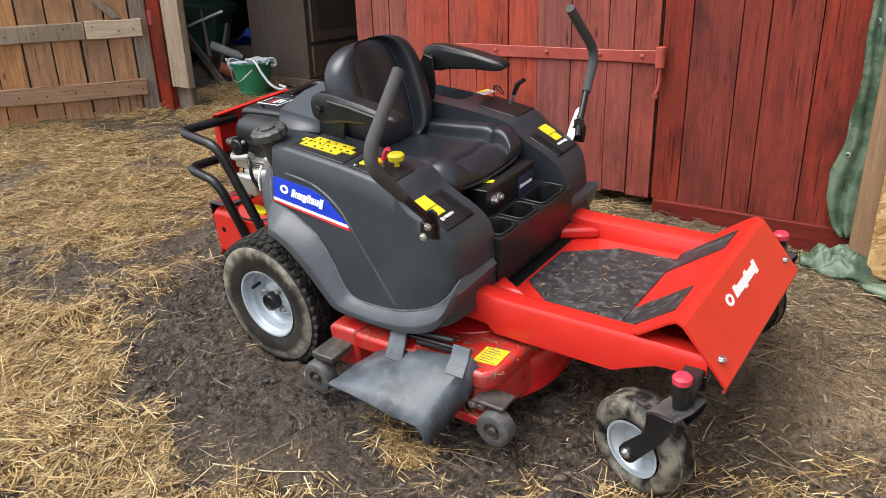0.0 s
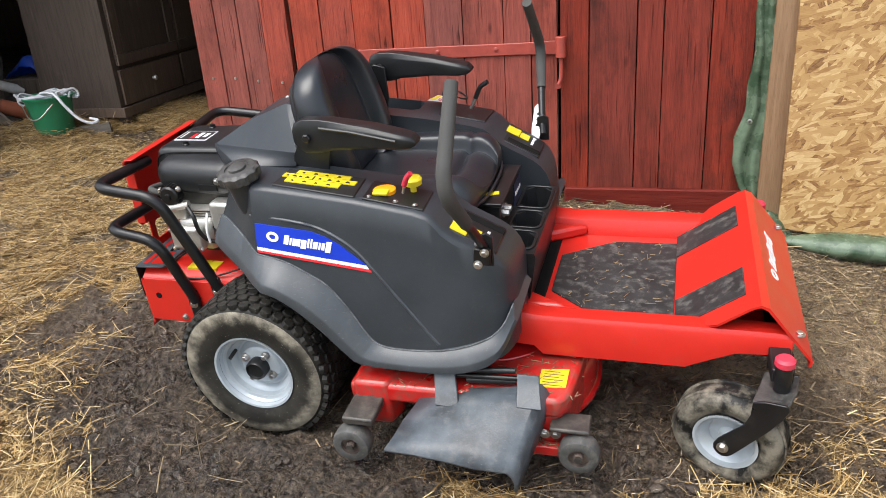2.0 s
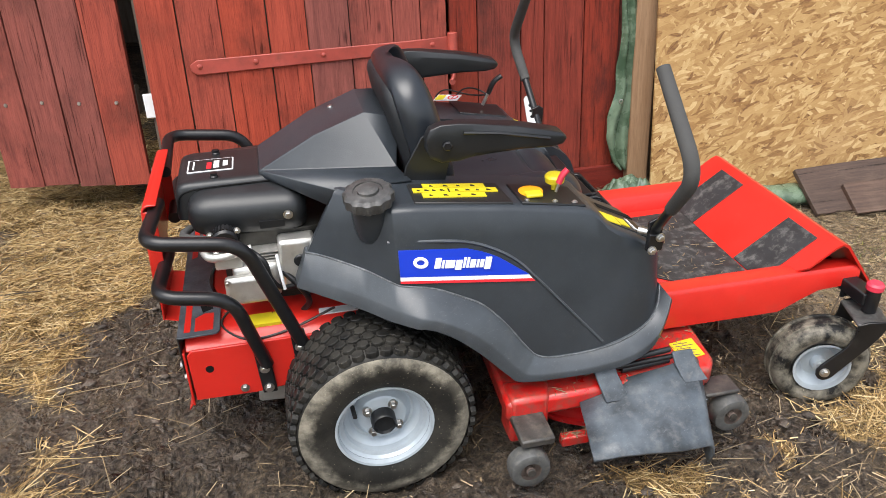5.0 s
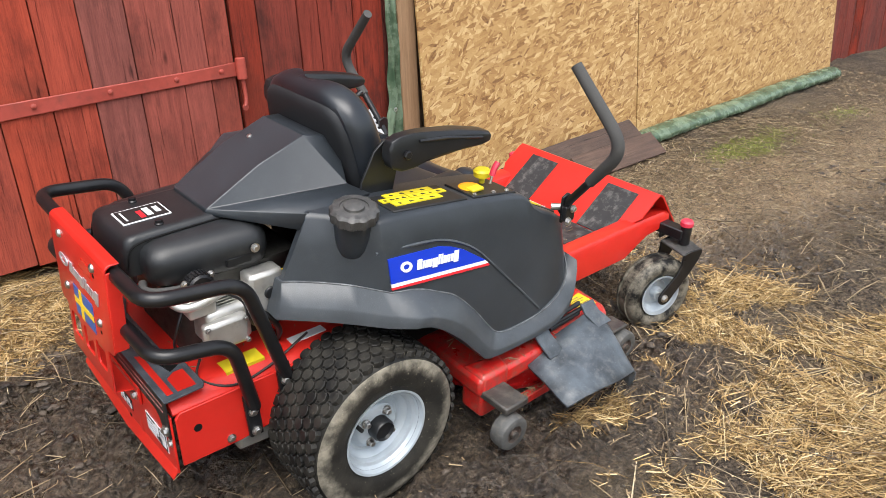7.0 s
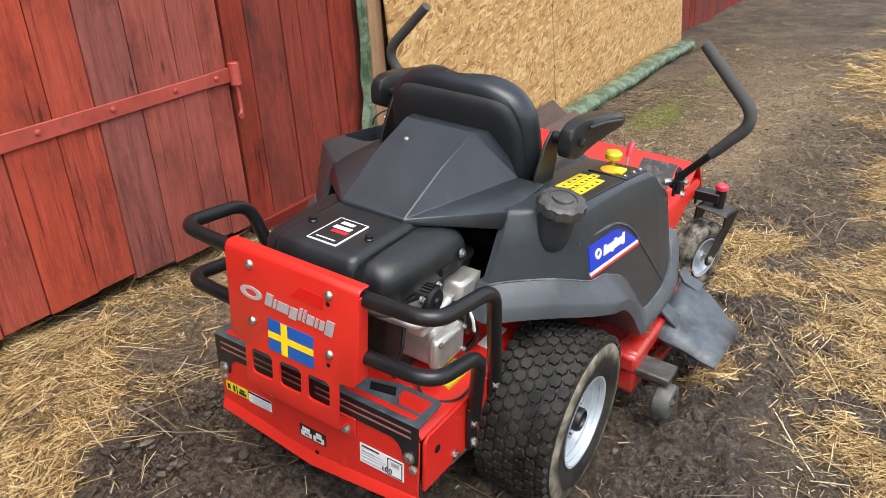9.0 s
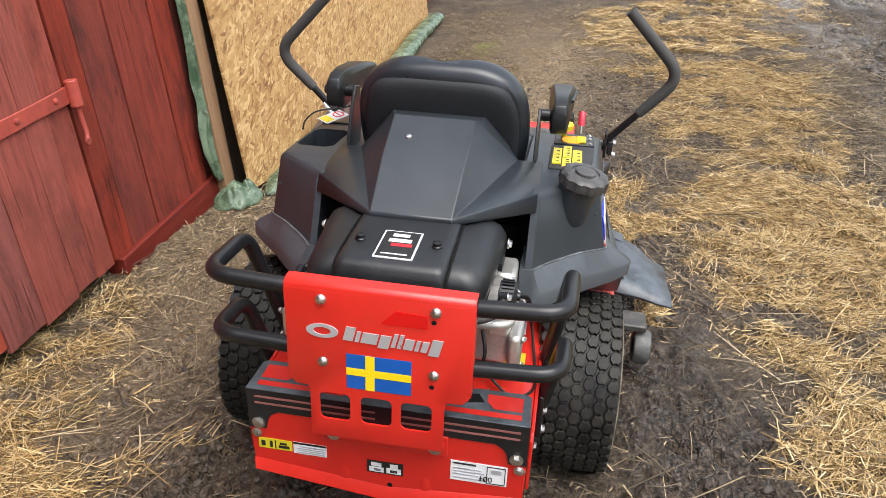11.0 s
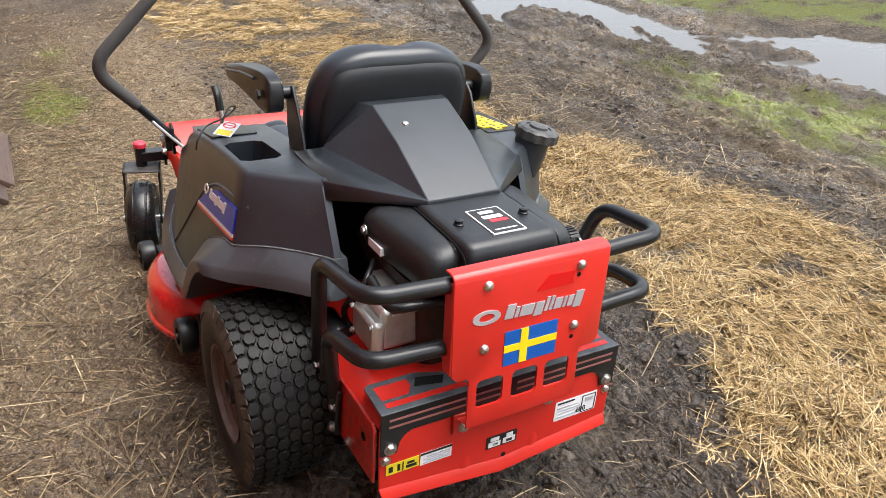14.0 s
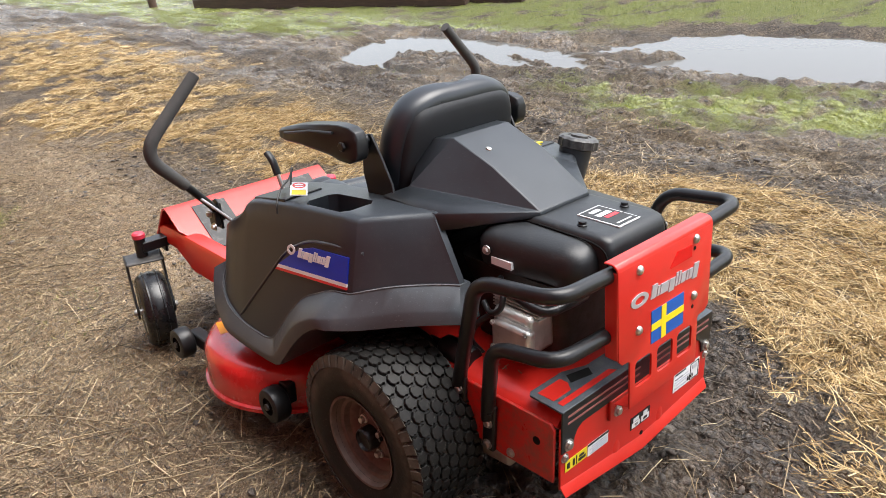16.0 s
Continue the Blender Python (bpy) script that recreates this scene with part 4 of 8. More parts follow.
# block, cylinder heads, air and exhaust
bm = bmesh.new()
rounded_stack(bm, [(0.40, -0.34, -0.06, 0.15, 0.04), (0.56, -0.34, -0.06, 0.16, 0.04), (0.60, -0.35, -0.05, 0.175, 0.04), (0.642, -0.355, -0.04, 0.185, 0.04)])
part("engine_block", bm, BLOCK, engine, "oily grey engine block", smooth=45)
for s in (1, -1):
    bm = bmesh.new()
    box(bm, -0.315, -0.205, s * 0.14, s * 0.235, 0.475, 0.575)
    head = part("cylinder_head", bm, ALU, engine, "cast aluminium cylinder head", bevel=0.012)
    bm = bmesh.new()
    box(bm, -0.335, -0.225, s * 0.232, s * 0.262, 0.485, 0.560)
    part("valve_cover", bm, ALU, head, "cast aluminium valve cover", bevel=0.01)
    for k in range(5):
        bm = bmesh.new()
        box(bm, -0.325, -0.19, s * 0.13, s * 0.215, 0.585 + 0.008 * k - 0.02, 0.588 + 0.008 * k - 0.02)
        part("cooling_fin", bm, ALU, head)
    for x, z in ((-0.327, 0.492), (-0.233, 0.492), (-0.327, 0.553), (-0.233, 0.553)):
        bolt("bolt", head, (x, s * 0.262, z), "y", 0.005, s * 0.006)
    bm = bmesh.new()
    tube(bm, glide([(-0.20, s * 0.22, 0.55), (-0.16, s * 0.245, 0.51), (-0.14, s * 0.24, 0.46), (-0.16, s * 0.22, 0.42)], 4), 0.008, 8)
    part("hose", bm, GLOSS_BLACK, engine, smooth=60)
    bm = bmesh.new()
    tube(bm, glide([(-0.36, s * 0.10, 0.60), (-0.375, s * 0.19, 0.615), (-0.35, s * 0.235, 0.61), (-0.26, s * 0.235, 0.625)], 4), 0.011, 8)
    part("intake_pipe", bm, GLOSS_BLACK if s > 0 else ALU, engine, smooth=60)
bm = bmesh.new()
for k in range(24):
    t = 2 * math.pi * k / 24
    box(bm, -0.002, 0.002, -0.236, -0.212, 0.027, 0.034, Matrix.Translation((-0.318, 0, 0.652)) @ Matrix.Rotation(t, 4, "Y"))
lathe(bm, [(0.012, -0.205), (0.030, -0.208), (0.031, -0.238), (0.026, -0.243), (0.010, -0.244), (0.009, -0.250), (0.0, -0.250)], 24, "y", (-0.318, 0, 0.652))
pump = part("fuel_pump", bm, GLOSS_BLACK, engine, "black ribbed round fuel pump", smooth=40)
for a in (0.6, 2.7, 4.8):
    bolt("bolt", pump, (-0.318 + 0.036 * math.cos(a), -0.226, 0.652 + 0.036 * math.sin(a)), "y", 0.006, -0.008)
bm = bmesh.new()
box(bm, -0.352, -0.285, -0.232, -0.190, 0.572, 0.622)
part("carburettor", bm, ALU, engine, "cast aluminium carburettor body", bevel=0.006)
bm = bmesh.new()
box(bm, -0.200, -0.110, -0.232, -0.175, 0.500, 0.630)
part("side_cover", bm, ALU, engine, "cast aluminium side cover", bevel=0.010)
bm = bmesh.new()
disc(bm, 0.016, -0.238, -0.228, "y", (-0.150, 0, 0.575), 18)
part("oil_cap", bm, BLACK, engine, "black oil cap", bevel=0.003)
for line, r, nm, lab in (([(-0.405, -0.12, 0.640), (-0.418, -0.165, 0.648), (-0.400, -0.205, 0.655), (-0.340, -0.222, 0.652)], 0.010, "breather_hose", "grey rubber breather hose"), ([(-0.27, -0.235, 0.625), (-0.235, -0.262, 0.600), (-0.225, -0.266, 0.555), (-0.205, -0.255, 0.520), (-0.165, -0.24, 0.512), (-0.13, -0.235, 0.53)], 0.0065, "fuel_hose", "black fuel hose"),
                         ([(-0.345, -0.18, 0.58), (-0.372, -0.19, 0.53), (-0.37, -0.16, 0.47), (-0.34, -0.15, 0.43)], 0.004, "cable", "thin black cable")):
    bm = bmesh.new()
    tube(bm, glide(line, 5), r, 8)
    part(nm, bm, FOAM if nm == "breather_hose" else GLOSS_BLACK, engine, lab, smooth=60)
bolt("bolt", engine, (-0.165, -0.2065, 0.690), "y", 0.008, -0.008)
bolt("bolt", engine, (-0.165, 0.2065, 0.690), "y", 0.008, 0.008)
bm = bmesh.new()
tube(bm, glide([(-0.20, 0.20, 0.63), (-0.24, 0.235, 0.615), (-0.245, 0.25, 0.585), (-0.215, 0.25, 0.565), (-0.18, 0.235, 0.575)], 5), 0.007, 8)
part("spark_lead", bm, GLOSS_BLACK, engine, "black spark plug lead", smooth=60)
bm = bmesh.new()
box(bm, -0.175, -0.10, -0.222, -0.218, 0.585, 0.62)
lab = part("engine_warning", bm, YELLOW, engine, "yellow and black warning label")
bm = bmesh.new()
box(bm, -0.17, -0.14, -0.2235, -0.2215, 0.592, 0.613)
part("label_field", bm, INK, lab)
bm = bmesh.new()
tube(bm, glide([(-0.205, -0.235, 0.60), (-0.20, -0.262, 0.56), (-0.195, -0.268, 0.52)], 4), 0.004, 8)
part("dipstick", bm, WHITE, engine, "pale plug lead", smooth=60)
for s in (1, -1):
    bm = bmesh.new()
    box(bm, -0.235, -0.175, s * 0.190, s * 0.2030, 0.658, 0.676)
    part("side_label", bm, WHITE if s > 0 else BLACK, shroud, "white side label" if s > 0 else "")

# ---- rear frame, plates and bumper ----
frame_ob = new("rear_frame")
frame_ob.parent = mower
bm = bmesh.new()
prism(bm, [(-0.300, 0.400), (-0.292, 0.408), (-0.262, 0.426), (-0.24, 0.428), (0.24, 0.428), (0.262, 0.426), (0.292, 0.408), (0.300, 0.400), (0.296, 0.392), (-0.296, 0.392)], "x", -0.448, 0.06)
part("top_plate", bm, RED, frame_ob, "red engine deck plate", bevel=0.001)
for s in (1, -1):
    bm = bmesh.new()
    prism(bm, [(-0.445, 0.255), (-0.30, 0.252), (-0.22, 0.26), (-0.12, 0.30), (-0.02, 0.33), (0.02, 0.36), (0.02, 0.404), (-0.435, 0.404), (-0.447, 0.39)], "y", s * 0.300, s * 0.308)
    # the left plate's darker red stands for the shade behind its wheel
    side = part("side_plate", bm, MUD_SHADE_RED if s > 0 else RED, frame_ob, "red folded side plate", bevel=0.002)
    for x, z in ((-0.325, 0.272), (-0.40, 0.345)):
        bolt("bolt", side, (x, s * 0.308, z), "y", 0.008, s * 0.007) if z < 0.3 else part("side_hole", (lambda b: (disc(b, 0.010, s * 0.304, s * 0.3095, "y", (x, 0, z), 14), b)[1])(bmesh.new()), HOLE, side)
    bm = bmesh.new()
    prism(bm, [(-0.30, 0.20), (-0.16, 0.19), (-0.15, 0.25), (-0.17, 0.285), (-0.29, 0.285)], "y", s * 0.235, s * 0.285)
    part("hydro_motor", bm, ALU, frame_ob, "cast hydrostatic drive housing", bevel=0.008)
bm = bmesh.new()
loft(bm, [[(-0.452 - o, y, z) for y, z in [(-0.298, 0.232), (-0.22, 0.226), (-0.10, 0.214), (-0.01, 0.205), (0.10, 0.214), (0.22, 0.226), (0.298, 0.236), (0.300, 0.395), (-0.300, 0.395)]] for o in (0.0, 0.006)])
flap = part("rear_flap", bm, RED, frame_ob, "red rear plate with bent lower edge", bevel=0.002)
bm = bmesh.new()
loft(bm, [[(-0.458, -0.298, 0.236), (-0.458, 0.0, 0.208), (-0.458, 0.298, 0.240), (-0.458, 0.298, 0.246), (-0.458, 0.0, 0.215), (-0.458, -0.298, 0.242)],
          [(-0.470, -0.294, 0.216), (-0.471, 0.0, 0.186), (-0.470, 0.294, 0.220), (-0.470, 0.294, 0.224), (-0.471, 0.0, 0.190), (-0.470, -0.294, 0.220)]])
part("lower_lip", bm, RED, flap, "red bent lip", bevel=0.001)
for y in (-0.088, 0.092):
    bm = bmesh.new()
    loft(bm, [[(-0.4575 - d, y + w * math.cos(t), 0.233 + h * math.sin(t)) for t in [2 * math.pi * i / 16 for i in range(16)]] for d, w, h in ((0.0, 0.016, 0.026), (0.0016, 0.009, 0.018), (0.0024, 0.003, 0.008))])
    part("pressed_rib", bm, RED, flap, smooth=70)
bm = bmesh.new()
disc(bm, 0.006, -0.4592, -0.4575, "x", (0, -0.01, 0.222), 12)
part("drain_hole", bm, HOLE, flap)


def plate_label(y0, y1, z0, z1, mat, parent, label, fields=(), x=-0.4585):
    bm = bmesh.new()
    box(bm, x - 0.0012, x, y0, y1, z0, z1)
    ob = part("plate_label", bm, mat, parent, label)
    for a, b, c, d, m in fields:
        bm = bmesh.new()
        box(bm, x - 0.0024, x - 0.0010, y0 + (y1 - y0) * a, y0 + (y1 - y0) * b, z0 + (z1 - z0) * c, z0 + (z1 - z0) * d)
        part("label_field", bm, m, ob)
    return ob


plate_label(0.208, 0.284, 0.277, 0.305, YELLOW, flap, "yellow crush warning label", [(0.48, 0.51, 0.08, 0.92, INK), (0.08, 0.40, 0.2, 0.45, INK), (0.58, 0.66, 0.2, 0.8, INK), (0.80, 0.92, 0.25, 0.75, INK), (0.15, 0.36, 0.55, 0.75, INK)])
plate_label(0.130, 0.205, 0.274, 0.306, WHITE, flap, "white label with fine print", [(0, 1, 0.86, 1, INK)] + [(0.05, 0.9 - 0.1 * (k % 2), 0.12 + 0.17 * k, 0.20 + 0.17 * k, SILVER) for k in range(4)])
plate_label(-0.040, 0.040, 0.253, 0.287, INK, flap, "small black pictogram plate", [(0.06, 0.46, 0.12, 0.55, WHITE), (0.54, 0.94, 0.12, 0.5, WHITE), (0.15, 0.36, 0.6, 0.88, WHITE), (0.6, 0.88, 0.58, 0.86, WHITE), (0.62, 0.8, 0.2, 0.4, INK), (0.16, 0.36, 0.2, 0.42, INK)])
id_plate = plate_label(-0.262, -0.142, 0.268, 0.322, WHITE, flap, "white rating plate", [(0.55, 0.95, 0.86, 0.93, INK), (0.45, 0.95, 0.62, 0.68, SILVER), (0.4, 0.95, 0.48, 0.53, SILVER), (0.5, 0.95, 0.34, 0.39, SILVER), (0.45, 0.95, 0.14, 0.20, SILVER), (0.03, 0.36, 0.05, 0.08, INK), (0.03, 0.36, 0.9, 0.93, INK), (0.345, 0.36, 0.05, 0.93, INK), (0.03, 0.045, 0.05, 0.93, INK), (0.10, 0.28, 0.58, 0.80, SILVER)])
for text, y, size in (("100", -0.238, 0.020), ("CE", -0.203, 0.012)):
    curve = bpy.data.curves.new("rating_figures", "FONT")
    curve.body, curve.size, curve.extrude = text, size, 0.0004
    ob = new("rating_figures", curve)
    ob.data.materials.append(INK)
    ob.parent, ob.matrix_local = id_plate, Matrix.Translation((-0.4612, y + (0.036 if text == "100" else 0.0), 0.276)) @ Matrix(((0, 0, -1, 0), (-1, 0, 0, 0), (0, 1, 0, 0), (0, 0, 0, 1)))
# black slotted guard along the top of the rear plate
guard = new("heat_guard")
guard.parent = frame_ob
bm = bmesh.new()
prism(bm, [(-0.300, 0.440), (-0.300, 0.335), (-0.262, 0.335), (-0.257, 0.360), (-0.248, 0.374), (-0.232, 0.384), (0.232, 0.384), (0.248, 0.374), (0.257, 0.360), (0.262, 0.335), (0.300, 0.335), (0.300, 0.440)], "x", -0.4585, -0.4625)
part("guard_face", bm, BLACK, guard, "black sheet metal guard", bevel=0.001)
bm = bmesh.new()
prism(bm, [(-0.4625, -0.300), (-0.4625, 0.300), (-0.370, 0.296), (-0.362, 0.285), (-0.362, 0.18), (-0.385, 0.12), (-0.385, -0.12), (-0.362, -0.18), (-0.362, -0.285), (-0.370, -0.296)], "z", 0.436, 0.441)
part("guard_top", bm, CHUTE, guard, "worn grey guard top", bevel=0.001)
for s in (1, -1):
    for poly in ([(-0.378, 0.205), (-0.378, 0.280), (-0.422, 0.280), (-0.422, 0.222), (-0.400, 0.205)], [(-0.432, 0.10), (-0.432, 0.280), (-0.447, 0.280), (-0.447, 0.09)], [(-0.395, 0.125), (-0.380, 0.185), (-0.405, 0.200), (-0.418, 0.140)]):
        bm = bmesh.new()
        prism(bm, [(x, s * y) for x, y in poly], "z", 0.4395, 0.4418)
        part("guard_cutout", bm, RED if poly[0][1] != 0.125 else HOLE, guard, "red seen through the guard")
    for z in (0.405, 0.422):
        bm = bmesh.new()
        box(bm, -0.4634, -0.4620, s * 0.02, s * 0.282, z - 0.0025, z + 0.0025)
        part("guard_slot", bm, surface("dusty_red_slot", (0.26, 0.10, 0.09), 0.6) if s > 0 and z < 0.41 else bpy.data.materials["dusty_red_slot"], guard)
    bolt("bolt", guard, (-0.4625, s * 0.278, 0.350), "x", 0.010, -0.007)
    bolt("bolt", flap, (-0.4585, s * 0.286, 0.318), "x", 0.008, -0.006)
slab("deck_label", [(-0.30, -0.27), (-0.20, -0.27), (-0.20, -0.22), (-0.30, -0.22)], 0.402, 0.4295, YELLOW, frame_ob, "yellow warning label", 0)
slab("serial_label", [(-0.12, -0.262), (-0.02, -0.262), (-0.02, -0.235), (-0.12, -0.235)], 0.402, 0.4295, WHITE, frame_ob, "white serial label", 0)

# upright bumper plate with three windows
plate = new("bumper_plate")
plate.parent = mower
def leaning(u, v, d=0.0):
    """Along the plate to its left, up it, and out to the rear."""
    return Vector((-0.502 + 0.05 * (v - 0.57) - d, u, v))
bm = bmesh.new()
outline = [(-0.178, 0.525), (-0.166, 0.513), (-0.136, 0.511), (-0.132, 0.505), (-0.132, 0.392), (0.138, 0.392), (0.138, 0.505), (0.142, 0.511), (0.166, 0.513), (0.178, 0.525), (0.182, 0.726), (-0.182, 0.726)]
loft(bm, [[leaning(u, v, d) for u, v in outline] for d in (0.0, 0.005)])
sheet_metal = part("plate", bm, RED, plate, "red upright plate with three windows", bevel=0.0015)
for u0, u1 in ((-0.108, -0.046), (-0.028, 0.035), (0.056, 0.119)):
    hole = []
    for cu, cv, a0 in ((u1 - 0.012, 0.488, 0), (u0 + 0.012, 0.488, 90), (u0 + 0.012, 0.447, 180), (u1 - 0.012, 0.447, 270)):
        hole += [(cu + 0.012 * math.cos(radians(a0 + 22.5 * k)), cv + 0.012 * math.sin(radians(a0 + 22.5 * k))) for k in range(5)]
    cut_pocket(sheet_metal, [[leaning(u, v, d) for u, v in hole] for d in (-0.02, 0.02)], plate)
bm = bmesh.new()
roll_line = [(0.724, 0.005), (0.734, 0.003), (0.740, -0.003), (0.742, -0.012), (0.741, -0.030), (0.737, -0.030), (0.737, -0.012), (0.733, -0.005), (0.729, -0.001), (0.724, 0.0)]
loft(bm, [[leaning(u, v, d) for v, d in roll_line] for u in (-0.182, 0.182)])
for s in (1, -1):
    loft(bm, [[leaning(s * u, v, d) for u, d in ((0.182, 0.003), (0.177, 0.003), (0.177, -0.028), (0.182, -0.028))] for v in (0.528, 0.724)])
part("rolled_top", bm, RED, plate, "red rolled top edge", bevel=0.003)
bm = bmesh.new()
loft(bm, [[leaning(u, 0.393, d) for u, d in ((-0.130, 0.0), (0.130, 0.0), (0.130, 0.005), (-0.130, 0.005))], [(-0.470 + d, u, 0.382) for u, d in ((-0.132, 0.0), (0.132, 0.0), (0.132, -0.005), (-0.132, -0.005))]])
part("mounting_fold", bm, RED, plate, "", bevel=0.001)
bm = bmesh.new()
box(bm, -0.4665, -0.4592, -0.135, 0.135, 0.334, 0.386)
foot = part("mounting_strip", bm, RED, plate, "red bolted strip", bevel=0.002)
for y in (-0.109, 0.109):
    bolt("bolt", foot, (-0.4665, y, 0.352), "x", 0.010, -0.008)
    for z, r in ((0.709, 0.011), (0.572, 0.011)):
        p = leaning(y, z, 0.005)
        dome = bmesh.new()
        lathe(dome, [(r, 0.0), (r * 0.96, -0.003), (r * 0.7, -0.0065), (0.0, -0.008)], 18, "x", tuple(p))
        part("bolt", dome, STEEL, plate, "domed zinc bolt", smooth=50)
for u, v in ((-0.106, 0.688), (-0.106, 0.545)):
    bm = bmesh.new()
    disc(bm, 0.005, 0, 0.001, "x", tuple(leaning(u, v, 0.0058)), 10)
    part("small_hole", bm, HOLE, plate)


def plate_field(name, poly, mat, parent, label="", d=0.0062):
    bm = bmesh.new()
    loft(bm, [[leaning(u, v, d - 0.0016) for u, v in poly], [leaning(u, v, d) for u, v in poly]])
    return part(name, bm, mat, parent, label)


plate_field("red_reflector", [(-0.005, 0.672), (-0.094, 0.672), (-0.094, 0.700), (-0.034, 0.703)], DARK_RED, plate, "dark red reflector patch")
lettering(plate, SILVER, 10, 0.190, 0.030, lambda a, b, d: leaning(0.068 - a, 0.622 - 0.035 * a + b + 0.006, 0.0062 + d), tall=(0, 4, 5, 9))
bm = bmesh.new()
ring_logo(bm, lambda a, b, d: leaning(0.108 - a, 0.642 + b, 0.0062 + d), 0.015, 2.1, 0.55)
part("ring_mark", bm, SILVER, plate, "silver oval ring mark")
flag = plate_field("flag_sticker", [(0.062, 0.519), (-0.066, 0.519), (-0.066, 0.597), (0.062, 0.597)], FLAG_BLUE, plate, "blue flag sticker with yellow cross")
plate_field("yellow_bar", [(0.062, 0.550), (-0.066, 0.550), (-0.066, 0.566), (0.062, 0.566)], FLAG_YELLOW, flag, "yellow bar", 0.0070)
plate_field("yellow_upright", [(0.024, 0.519), (0.006, 0.519), (0.006, 0.597), (0.024, 0.597)], FLAG_YELLOW, flag, "yellow bar", 0.0072)
for z0, reach, end, drop in ((0.712, -0.262, (-0.170, 0.315, 0.36), 0.615), (0.575, -0.305, (-0.262, 0.316, 0.31), 0.50)):
    for s in (1, -1):
        bm = bmesh.new()
        tube(bm, corners([(-0.472, s * 0.10, z0 - 0.004), (-0.478, s * 0.345, z0 + 0.012), (reach - 0.01, s * 0.352, z0 - 0.012), (end[0], s * end[1], end[2] + 0.03)], 0.055, 8), 0.0165, 14)
        rail = part("bumper_tube", bm, GLOSS_BLACK, mower, "glossy black bent bumper tube", smooth=60)
        bm = bmesh.new()
        prism(bm, [(end[0] - 0.020, end[2] - 0.055), (end[0] + 0.016, end[2] - 0.055), (end[0] + 0.008, end[2] + 0.07), (end[0] - 0.028, end[2] + 0.07)], "y", s * 0.309, s * 0.322)
        tab = part("flattened_end", bm, GLOSS_BLACK, rail, "", bevel=0.004)
        for z in (-0.038, 0.022):
            bolt("bolt", rail, (end[0] - 0.006 - 0.06 * z, s * 0.322, end[2] + z), "y", 0.009, s * 0.008)
bm = bmesh.new()
tube(bm, glide([(0.16, 0.235, 0.415), (0.06, 0.262, 0.432), (-0.02, 0.275, 0.436), (-0.06, 0.272, 0.40), (-0.065, 0.268, 0.36)], 6), 0.0085, 10)
part("hose", bm, BLACK, mower, "black rubber hose", smooth=60)
bm = bmesh.new()
lathe(bm, [(0.026, -0.17), (0.030, -0.165), (0.030, -0.075), (0.024, -0.068), (0.010, -0.066), (0.010, -0.02)], 24, "x", (0, 0.262, 0.428), (True, True))
part("canister", bm, BLACK, mower, "black canister beside the engine", smooth=50)
bm = bmesh.new()
tube(bm, glide([(-0.33, -0.20, 0.45), (-0.36, -0.25, 0.43), (-0.30, -0.295, 0.408), (-0.20, -0.29, 0.415), (-0.08, -0.27, 0.45)], 5), 0.0032, 6)
part("wire", bm, INK, mower, "thin black wire", smooth=60)

